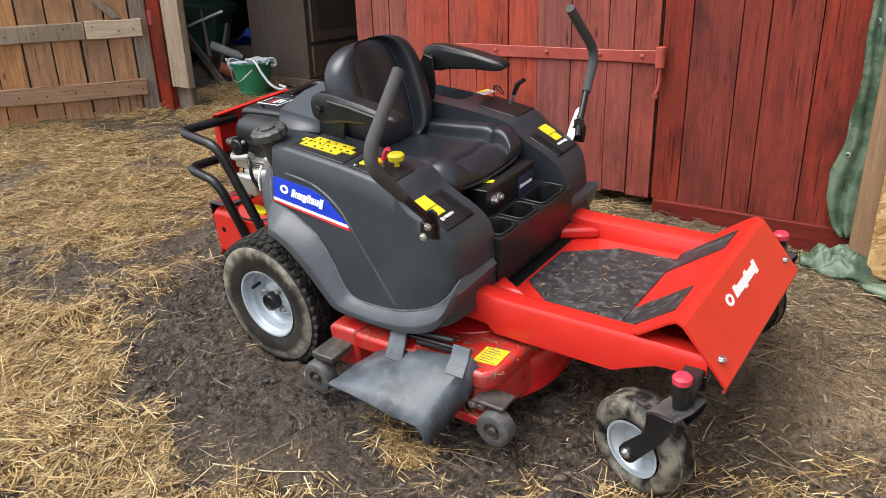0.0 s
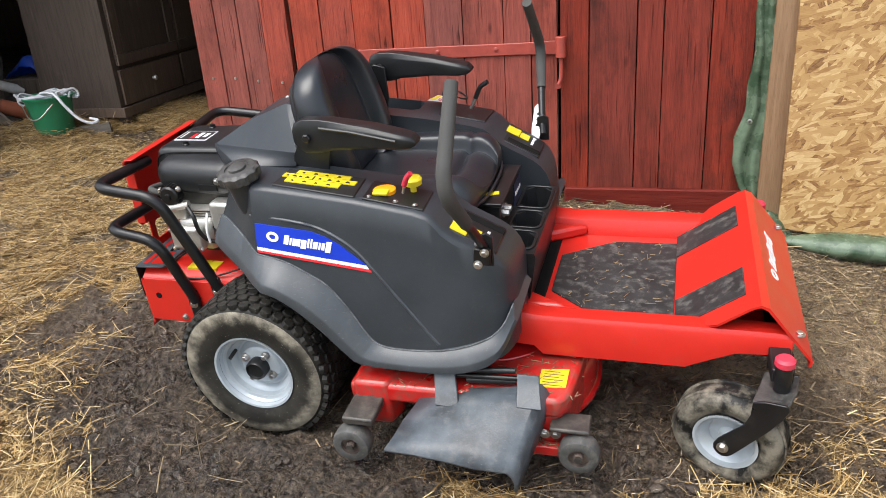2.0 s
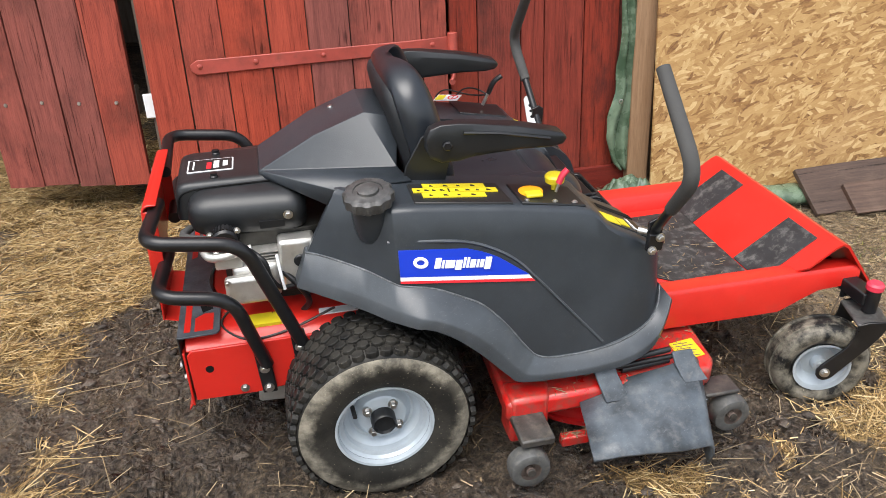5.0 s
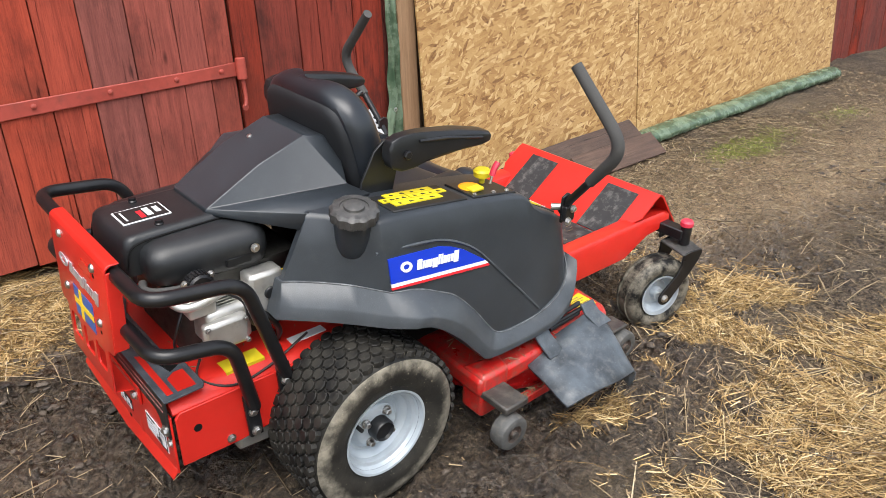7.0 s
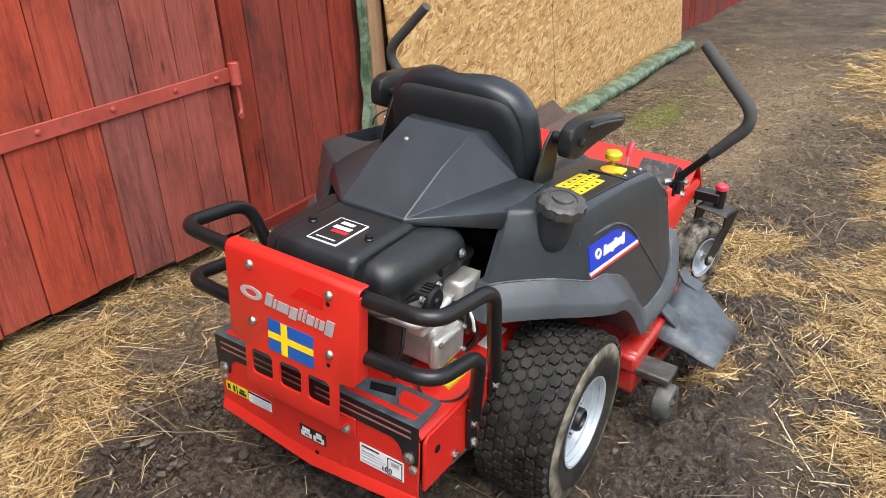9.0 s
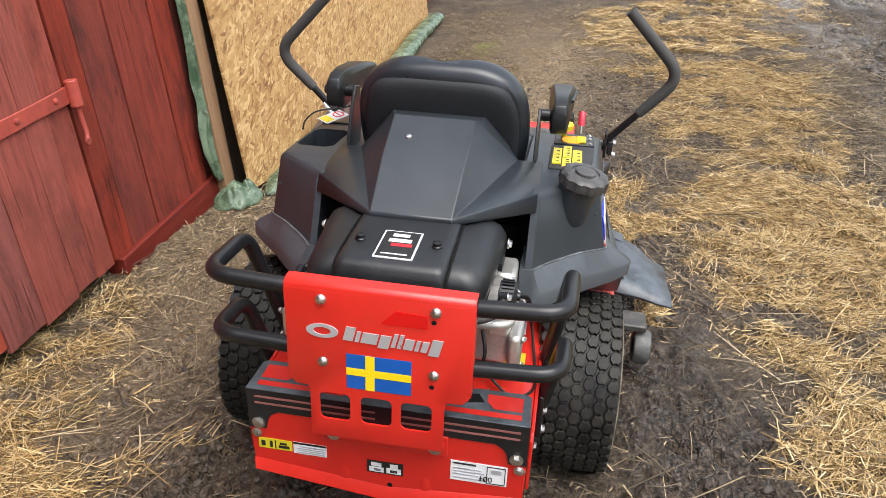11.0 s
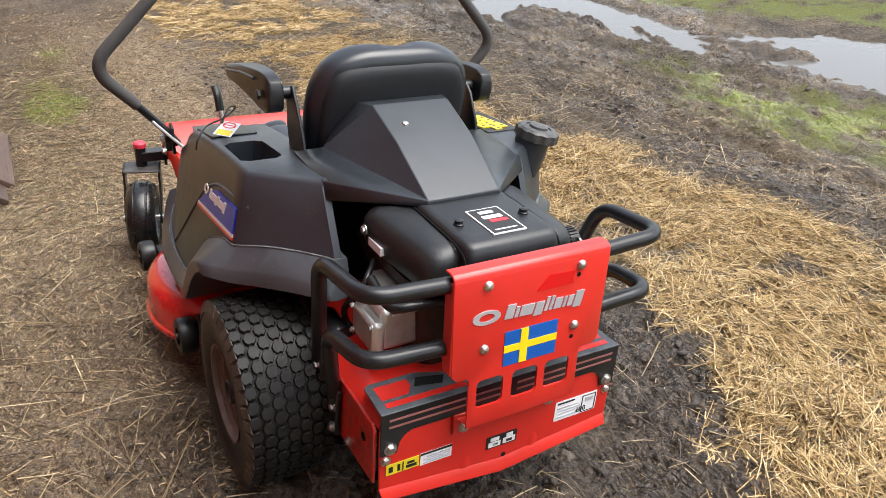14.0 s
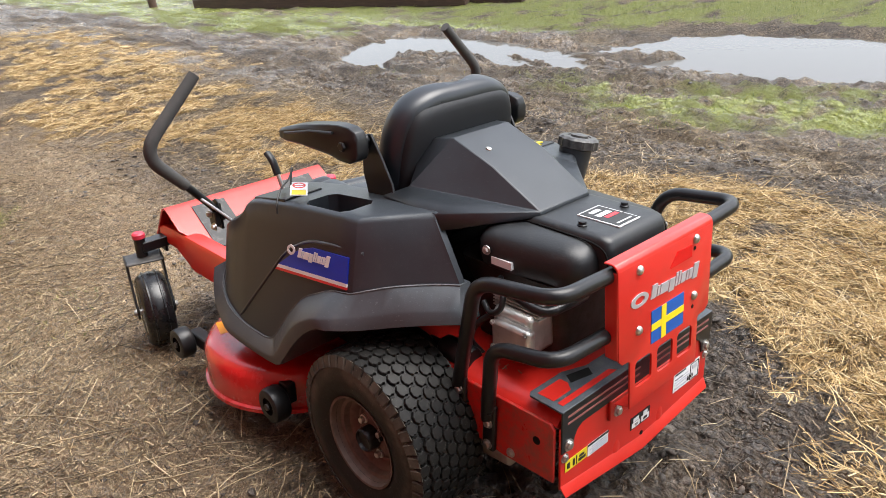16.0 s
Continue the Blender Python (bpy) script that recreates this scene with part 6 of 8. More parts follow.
DRY_BITS = surface("dry_clippings", (0.22, 0.165, 0.095), 0.7, spots=0.5, dirt=(0.12, 0.09, 0.05), dirt_amount=0.4, grain=0, scale=40)
litter("chaff_litter", platform, 80, 3, lambda g: (g.uniform(0.82, 1.12), g.uniform(-0.20, 0.19), 0.3372), "dry clippings on the floor mat")
litter("chaff_litter", deck, 160, 4, lambda g: (g.uniform(0.32, 0.90), g.uniform(-0.50, -0.30), 0.2222), "dry clippings on the deck")
litter("chaff_litter", deck, 120, 5, lambda g: (g.uniform(0.44, 0.86), g.uniform(-0.515, -0.49), 0.0852), "clippings caught on the deck edge")
litter("chaff_litter", frame_ob, 70, 6, lambda g: (g.uniform(-0.36, -0.05), g.uniform(-0.24, 0.24), 0.4285), "clippings on the engine deck")

# ---- ground: mud, trodden straw, grass ----
def vnoise(x, y, seed=0):
    """Smooth value noise on a unit lattice, 0 to 1."""
    xi, yi = np.floor(x), np.floor(y)
    u, v = x - xi, y - yi
    u, v = u * u * (3 - 2 * u), v * v * (3 - 2 * v)
    def h(a, b):
        s = np.sin(a * 127.1 + b * 311.7 + seed * 74.7) * 43758.5453
        return s - np.floor(s)
    return (h(xi, yi) * (1 - u) + h(xi + 1, yi) * u) * (1 - v) + (h(xi, yi + 1) * (1 - u) + h(xi + 1, yi + 1) * u) * v


def fbm(x, y, seed=0, octaves=4):
    out, amp = 0.0, 0.5
    for k in range(octaves):
        out = out + amp * vnoise(x * 2 ** k, y * 2 ** k, seed + 13 * k)
        amp *= 0.5
    return out / (1 - 0.5 ** octaves)


def bump_at(x, y, cx, cy, rx, ry, turn=0.0):
    """A soft hill of height 1."""
    c, s = math.cos(radians(turn)), math.sin(radians(turn))
    u, v = ((x - cx) * c + (y - cy) * s) / rx, (-(x - cx) * s + (y - cy) * c) / ry
    return np.exp(-(u * u + v * v))


WATER = -0.255


def pools(x, y):
    """How deep the ground is hollowed out under the puddles, 0.2 and more."""
    p = 0.0
    for cx, cy, rx, ry, turn in ((2.35, -2.26, 1.20, 0.34, -6), (3.35, -1.68, 0.55, 0.26, -40), (2.75, -1.32, 0.48, 0.085, -12), (-0.42, -3.0, 1.30, 0.66, 6)):
        c, s = math.cos(radians(turn)), math.sin(radians(turn))
        u, v = ((x - cx) * c + (y - cy) * s) / rx, (-(x - cx) * s + (y - cy) * c) / ry
        p = p + 1.25 / (1 + (u * u + v * v) ** 2)
    ridge = 0.8 * bump_at(x, y, 1.75, -2.18, 0.42, 0.06, -14) + 0.7 * bump_at(x, y, 0.55, -2.62, 0.30, 0.08, 20) + 0.7 * bump_at(x, y, 2.3, -1.95, 0.5, 0.05, -10)
    return np.clip(p * (0.62 + 0.45 * fbm(x * 2.6, y * 3.4, 61) + 0.35 * fbm(x * 9, y * 12, 62)) - ridge, 0, 2)


def track(x, y):
    """Tyre prints in the soft mud behind the wheels."""
    t = 0.0
    for cy, wd, x0, x1, lean in ((1.66, 0.11, -3.05, -1.95, 0.02), (2.50, 0.11, -2.7, -1.95, 0.0), (1.30, 0.10, -2.9, -1.6, 0.10)):
        d = (y - cy - lean * (x + 2.0)) / wd
        t = t + np.exp(-d ** 6) * np.clip((x - x0) * 4, 0, 1) * np.clip((x1 - x) * 4, 0, 1)
    return np.clip(t, 0, 1) * np.clip(2.6 * fbm(x * 3.7, y * 3.7, 91) - 0.55, 0, 1)


def wetness(x, y):
    """Bare dark mud: round the right wheels and along the cart track."""
    m = 0.9 * bump_at(x, y, -2.10, 1.32, 0.34, 0.25) + bump_at(x, y, -1.95, 1.27, 0.80, 0.20, 6) + bump_at(x, y, -0.75, 1.55, 0.75, 0.26) + bump_at(x, y, -1.2, 2.05, 1.2, 0.42) + 0.8 * bump_at(x, y, -2.75, 1.62, 0.55, 0.30, 20) + 1.2 * bump_at(x, y, -2.45, 2.25, 0.45, 0.55) + 0.75 * bump_at(x, y, -2.55, 2.8, 0.5, 0.35) + 0.6 * bump_at(x, y, 1.2, 1.7, 1.0, 0.35, -10) + 0.85 * bump_at(x, y, 0.1, 1.85, 0.5, 0.45) + 0.45 * bump_at(x, y, 2.6, 1.6, 1.4, 0.5, -10) + 0.6 * bump_at(x, y, -0.2, 0.56, 0.22, 0.12)
    m = m + 0.7 * bump_at(x, y, -1.7, 2.85, 0.75, 0.32, -4) + 0.5 * bump_at(x, y, -2.5, 2.7, 0.6, 0.45)
    m = m + 0.5 * bump_at(x, y, 0.7, -0.45, 1.9, 0.26, -6) + 0.6 * bump_at(x, y, -1.9, -0.25, 1.2, 0.20, 8) + 0.4 * bump_at(x, y, 3.2, -0.75, 2.5, 0.30, -8) + 0.4 * bump_at(x, y, 2.4, -1.8, 1.8, 0.8, -10) + 0.5 * bump_at(x, y, -0.6, -2.9, 1.8, 0.7)
    return np.clip(m * (0.45 + 1.1 * fbm(x * 3.1, y * 3.1, 3)), 0, 1)


def film(x, y):
    """A thin film of water on the mud, 0 to 1."""
    f = np.clip((0.15 - y) / 0.5, 0, 1) * np.clip((y + 3.4) / 0.6, 0, 1) + 0.9 * bump_at(x, y, -2.10, 1.30, 0.36, 0.26) + 0.8 * bump_at(x, y, -1.3, 1.28, 0.9, 0.22) + 0.5 * bump_at(x, y, 1.2, 1.7, 1.3, 0.4)
    return np.clip(f * np.clip(2.6 * fbm(x * 2.0, y * 4.5, 77) + 1.2 * fbm(x * 9, y * 14, 78) - 1.15, 0, 1), 0, 1)


def golden(x, y):
    """Fresh straw on the ground, 0 to 1."""
    g = 1.15 * bump_at(x, y, -2.5, 0.68, 1.0, 0.46, 6) + 1.1 * bump_at(x, y, -1.3, 0.52, 0.75, 0.40, -2) + bump_at(x, y, -0.35, 0.72, 0.6, 0.40, -2) + 0.95 * bump_at(x, y, 0.55, 0.66, 0.8, 0.32, -2) + 0.95 * bump_at(x, y, 1.75, 0.66, 0.9, 0.42, 6) + 0.68 * bump_at(x, y, 3.2, 0.80, 1.2, 0.62, 0) + 0.52 * bump_at(x, y, 5.2, 0.35, 1.7, 0.95, -6) + 0.45 * bump_at(x, y, 7.9, 0.2, 1.9, 0.9, -6)
    g = g + 1.5 * bump_at(x, y, -3.65, 2.3, 0.75, 0.80, -20) + 1.9 * bump_at(x, y, -3.2, 3.0, 0.75, 0.42) + 1.2 * bump_at(x, y, -2.0, 3.36, 0.6, 0.20) + 2.6 * bump_at(x, y, -3.5, 3.95, 0.95, 0.8) + 0.7 * bump_at(x, y, -4.9, 2.75, 0.9, 0.6) + 0.5 * bump_at(x, y, -0.95, 1.38, 0.35, 0.10) + 0.2 * bump_at(x, y, -0.15, 1.75, 0.35, 0.35) + 0.55 * bump_at(x, y, -0.30, 1.42, 0.38, 0.20) + 0.55 * bump_at(x, y, -2.60, 1.18, 0.45, 0.15)
    patches = np.clip(4.4 * fbm(x * 2.7, y * 2.7, 5) + 3.0 * fbm(x * 8, y * 8, 15) - 2.75, 0, 2)
    holes = np.clip(7.0 * fbm(x * 5.3, y * 6.1, 25, 3) - 4.1, 0, 1) * (1 - bump_at(x, y, -3.4, 3.4, 1.0, 1.0))
    g = g * (1 - 0.75 * bump_at(x, y, -1.75, 1.28, 0.55, 0.15, -4)) * (1 - 0.85 * bump_at(x, y, -2.10, 1.28, 0.34, 0.22)) * (1 - 0.85 * bump_at(x, y, -2.48, 2.42, 0.34, 0.55))
    return np.clip(g * patches * 1.6 * (1 - 0.9 * holes) - 0.16, 0, 1)


def dry_trodden(x, y):
    """Pale dry chaff trodden flat."""
    g = 0.5 * bump_at(x, y, -0.6, 2.92, 0.6, 0.35) + 1.35 * bump_at(x, y, -0.05, 2.75, 1.1, 0.55, -4) + 0.7 * bump_at(x, y, 0.15, 2.72, 0.7, 0.38) + 0.9 * bump_at(x, y, 1.1, 2.25, 0.9, 0.45, -8) + 0.6 * bump_at(x, y, 2.6, 1.9, 1.3, 0.5) + 0.35 * bump_at(x, y, -1.4, 3.0, 0.9, 0.30) + 0.35 * bump_at(x, y, 3.6, 2.2, 2.0, 0.6) + 0.7 * bump_at(x, y, -4.2, 2.2, 1.0, 0.7)
    return np.clip(g * (0.3 + 1.5 * fbm(x * 2.9, y * 2.9, 51)), 0, 1)


def grassy(x, y):
    edge = np.interp(x, [-6, -2.5, 0.5, 1.1, 2.4, 4.4, 6.6, 12], [-3.7, -3.65, -3.5, -3.15, -2.6, -1.85, -1.5, -1.6])
    far = np.clip((edge - y) / 0.5 + 0.4, 0, 1)
    g = far + 1.0 * bump_at(x, y, -0.7, -1.42, 1.15, 0.62, 25) + 0.55 * bump_at(x, y, 0.9, -1.6, 0.7, 0.4) + 0.9 * bump_at(x, y, -2.3, -1.7, 1.3, 0.55) + 2.2 * bump_at(x, y, 2.05, 2.56, 0.42, 0.16) + 0.7 * bump_at(x, y, 3.2, 2.45, 0.5, 0.15) + 0.22 * bump_at(x, y, 0.3, 2.6, 0.4, 0.25) + 0.25 * bump_at(x, y, -4.3, 2.7, 0.7, 0.4) + 0.3 * bump_at(x, y, 2.3, -0.95, 0.5, 0.2) + 0.4 * bump_at(x, y, 0.75, -2.65, 0.3, 0.35)
    return np.clip(g * np.clip(1.5 * fbm(x * 2.7, y * 2.7, 9) + 1.3 * fbm(x * 9, y * 9, 19) - 0.62, 0, 1.4) - 0.05, 0, 1) * (pools(x, y) < 0.24)


def ground_z(x, y):
    h = np.interp(y, [-60, -9, -3.6, -1.6, 0.0, 1.1, 1.6, 2.6, 3.3, 5.0, 9], [-0.1, -0.16, -0.205, -0.195, -0.060, -0.014, 0.0, 0.078, 0.098, 0.20, 0.22])
    h = h - 0.025 * np.clip(x + 1.5, -2.2, 2.2) * np.clip((y + 1.5) / 2, 0, 1)
    fall = np.clip((x + 0.75) / 1.3, 0, 1)
    h = h - 0.115 * fall * fall * (3 - 2 * fall) * np.clip((y - 1.4) / 1.3, 0, 1)
    lump = 0.055 * (fbm(x * 3.3, y * 3.3, 1) - 0.5) + 0.030 * (fbm(x * 11, y * 11, 2) - 0.5)
    clod = 0.026 * (fbm(x * 27, y * 27, 4, 3) - 0.5) + 0.030 * (0.25 - np.abs(fbm(x * 12, y * 12, 6, 3) - 0.5))
    rough = 0.8 + 1.6 * np.clip(wetness(x, y), 0, 1)
    yard = np.clip((0.3 - y) / 0.8, 0, 1) * np.clip(1.2 - np.abs(y + 1.6) / 2.2, 0, 1)
    lump = lump + yard * 0.075 * (np.abs(fbm(x * 1.4, y * 6.0, 41) - 0.5) * 2 - 0.25) + yard * 0.045 * (fbm(x * 8, y * 10, 42) - 0.5) + yard * 0.04 * (fbm(x * 19, y * 22, 43, 3) - 0.5) + yard * 0.055 * (0.35 - np.abs(fbm(x * 5, y * 7, 44) - 0.5) * 2)
    near = bump_at(x, y, -1.2, 2.0, 1.5, 0.9)
    h = h + lump * (1 - 0.6 * near) + clod * rough
    # ruts pressed by the right-hand wheels, with a squeezed-up edge
    for cy, wd, x0, x1 in ((1.60, 0.10, -2.6, -1.62), (2.50, 0.10, -2.5, -1.65)):
        run = 1 / (1 + np.exp(np.clip(-(x - x0) * 9, -60, 60))) * 1 / (1 + np.exp(np.clip((x - x1) * 14, -60, 60)))
        d = (y - cy) / wd
        h = h + run * (-0.022 * np.exp(-d ** 4) + 0.010 * np.exp(-(np.abs(d) - 1.35) ** 2 * 8))
        h = h + run * 0.004 * np.exp(-d ** 4) * np.sign(np.sin(x * 95 + np.sign(d) * y * 60))
    heap = golden(x, y)
    h = h + heap * (0.012 + 0.055 * (fbm(x * 9, y * 9, 81) - 0.5) + 0.030 * (fbm(x * 24, y * 24, 82, 3) - 0.5))
    h = h + 0.10 * bump_at(x, y, -4.78, 4.08, 0.42, 0.30)
    h = h - 0.16 * np.clip(pools(x, y) - 0.22, 0, 1)
    return h


def spaced(fine0, fine1, step, lo, hi):
    mid = np.arange(fine0, fine1 + 1e-6, step)
    out_hi, out_lo, d = [fine1], [fine0], step
    while out_hi[-1] < hi:
        d = min(d * 1.05, 30)
        out_hi.append(out_hi[-1] + d)
    d = step
    while out_lo[-1] > lo:
        d = min(d * 1.05, 30)
        out_lo.append(out_lo[-1] - d)
    return np.array(out_lo[::-1][:-1] + list(mid) + out_hi[1:])


def ground_material():
    m, t, b = blank("mud_straw_and_grass")
    v = coords(t, which="Object")
    def attr(name):
        n = t.nodes.new("ShaderNodeAttribute")
        n.attribute_name = name
        return n.outputs["Fac"]
    wet, straw, green, pale, print_ = attr("wet"), attr("straw"), attr("green"), attr("pale"), attr("track")
    slick = attr("film")
    fine, mid = noise_of(t, v, 55, 6, 0.75), noise_of(t, v, 7, 6, 0.6)
    mud = mix(t, ramp(t, mid, [(0.35, 0.0), (0.65, 1.0)]), (0.165, 0.124, 0.082), (0.43, 0.337, 0.230))
    mud = mix(t, ramp(t, fine, [(0.40, 0.0), (0.62, 1.0)]), (0.036, 0.027, 0.020), mud)
    dark = mix(t, ramp(t, fine, [(0.38, 0.0), (0.64, 1.0)]), (0.012, 0.0090, 0.0068), (0.120, 0.092, 0.069))
    mud = mix(t, ramp(t, noise_of(t, v, 1.7, 4, 0.6), [(0.42, 0.0), (0.62, 0.55)]), mud, (0.070, 0.055, 0.043))
    mud = mix(t, number(t, "MULTIPLY", wet, 0.85), mud, dark)
    # random dark and light specks put the mud's crevice shade into its colour
    crevice_tone = ramp(t, noise_of(t, v, 120, 5, 0.7), [(0.36, 0.0), (0.50, 0.62), (0.66, 1.0)])
    mud = mix(t, number(t, "MULTIPLY_ADD", wet, -0.35, 1.0), mud, mix(t, crevice_tone, (0.24, 0.21, 0.18), (1.95, 1.90, 1.85)), "MULTIPLY")
    # matted chaff: fine fibres lying several ways
    fibre = None
    for turn, sc in ((0.3, 1.0), (1.35, 1.15), (2.3, 0.9), (-0.5, 1.3), (0.9, 1.6)):
        f = noise_of(t, coords(t, (14 * sc, 150 * sc, 20), turn=(0, 0, turn)), 3.0, 3, 0.6)
        f = ramp(t, f, [(0.54, 0.0), (0.62, 1.0)])
        fibre = f if fibre is None else number(t, "MAXIMUM", fibre, f)
    # the dark base colour stands for shade between the fibres
    chaff = mix(t, fibre, (0.060, 0.036, 0.016), (0.60, 0.40, 0.155))
    chaff = mix(t, ramp(t, mid, [(0.4, 0.0), (0.7, 0.32)]), chaff, (0.42, 0.28, 0.125))
    loose = number(t, "MULTIPLY", fibre, ramp(t, noise_of(t, v, 3, 4), [(0.46, 0.0), (0.66, 0.6)]))
    base = mix(t, number(t, "MULTIPLY", loose, number(t, "SUBTRACT", 1.0, wet)), mud, (0.46, 0.348, 0.205))
    base = mix(t, number(t, "MULTIPLY", pale, ramp(t, fine, [(0.30, 0.0), (0.48, 0.95)])), base, mix(t, fibre, (0.215, 0.145, 0.088), (0.78, 0.58, 0.36)))
    cover = ramp(t, number(t, "ADD", straw, number(t, "MULTIPLY_ADD", fine, 0.5, -0.25)), [(0.14, 0.0), (0.42, 1.0)])
    col = mix(t, cover, base, chaff)
    grass = mix(t, fine, (0.12, 0.145, 0.03), (0.42, 0.44, 0.10))
    gcover = ramp(t, number(t, "ADD", green, number(t, "MULTIPLY_ADD", fine, 0.6, -0.3)), [(0.30, 0.0), (0.75, 1.0)])
    col = mix(t, gcover, col, grass)
    feed(t, col, b.inputs["Base Color"])
    shine = number(t, "MULTIPLY", wet, ramp(t, noise_of(t, v, 12, 4), [(0.42, 1.0), (0.66, 0.40)]))
    shine = number(t, "MULTIPLY", shine, number(t, "SUBTRACT", 1.0, cover))
    feed(t, number(t, "MULTIPLY_ADD", number(t, "MAXIMUM", slick, number(t, "MULTIPLY", shine, 0.9)), -0.60, number(t, "MULTIPLY_ADD", cover, 0.12, 0.76)), b.inputs["Roughness"])
    feed(t, number(t, "MULTIPLY_ADD", number(t, "MAXIMUM", slick, number(t, "MULTIPLY", shine, 0.8)), 0.55, number(t, "MULTIPLY_ADD", cover, -0.12, 0.42)), b.inputs["Specular IOR Level"])
    h = number(t, "MULTIPLY_ADD", fibre, 0.5, number(t, "MULTIPLY_ADD", fine, 1.0, noise_of(t, v, 160, 4, 0.7)))
    h = number(t, "MULTIPLY", h, number(t, "MULTIPLY_ADD", number(t, "MAXIMUM", wet, slick), -0.84, 1.0))
    h = number(t, "MULTIPLY_ADD", noise_of(t, v, 20, 4, 0.55), number(t, "MULTIPLY_ADD", number(t, "MAXIMUM", wet, slick), 2.4, 0.8), h)
    cell = node(t, "TexVoronoi", Scale=34.0)
    warp = t.nodes.new("ShaderNodeVectorMath")
    warp.operation = "MULTIPLY_ADD"
    warp.inputs[1].default_value = (0.05, 0.05, 0.05)
    t.links.new(noise_of(t, v, 9, 3, 0.6, out="Color"), warp.inputs[0])
    t.links.new(v, warp.inputs[2])
    t.links.new(warp.outputs[0], cell.inputs["Vector"])
    h = number(t, "MULTIPLY_ADD", number(t, "MULTIPLY", cell.outputs["Distance"], wet), -0.85, h)
    lugs = node(t, "TexBrick", Scale=1.0, Mortar_Size=0.006, Mortar_Smooth=0.6, Brick_Width=0.036, Row_Height=0.029)
    t.links.new(v, lugs.inputs["Vector"])
    h = number(t, "MULTIPLY_ADD", number(t, "MULTIPLY", lugs.outputs["Fac"], print_), 1.5, h)
    feed(t, relief(t, h, 1.0, 0.030), b.inputs["Normal"])
    return m


def ground():
    xs, ys = spaced(-4.0, 2.4, 0.0165, -400, 400), spaced(-2.0, 3.4, 0.0165, -400, 400)
    X, Y = np.meshgrid(xs, ys)
    Z = ground_z(X, Y)
    nx, ny = len(xs), len(ys)
    data = bpy.data.meshes.new("ground")
    co = np.stack([X.ravel(), Y.ravel(), Z.ravel()], 1)
    i = np.arange((ny - 1) * (nx - 1))
    r, c = i // (nx - 1), i % (nx - 1)
    a = r * nx + c
    quads = np.stack([a, a + 1, a + nx + 1, a + nx], 1)
    data.vertices.add(len(co))
    data.vertices.foreach_set("co", co.ravel())
    data.loops.add(quads.size)
    data.loops.foreach_set("vertex_index", quads.ravel().astype(np.int32))
    data.polygons.add(len(quads))
    data.polygons.foreach_set("loop_start", (np.arange(len(quads)) * 4).astype(np.int32))
    data.update(calc_edges=True)
    data.validate()
    for name, fn in (("wet", wetness), ("straw", golden), ("green", grassy), ("pale", dry_trodden), ("track", track), ("film", film)):
        at = data.attributes.new(name, "FLOAT", "POINT")
        at.data.foreach_set("value", fn(co[:, 0], co[:, 1]).astype(np.float32))
    data.shade_smooth()
    data.materials.append(ground_material())
    return tagged(new("ground", data), "muddy farmyard ground with trodden straw and grass", "ground", kind="structure")


ground()


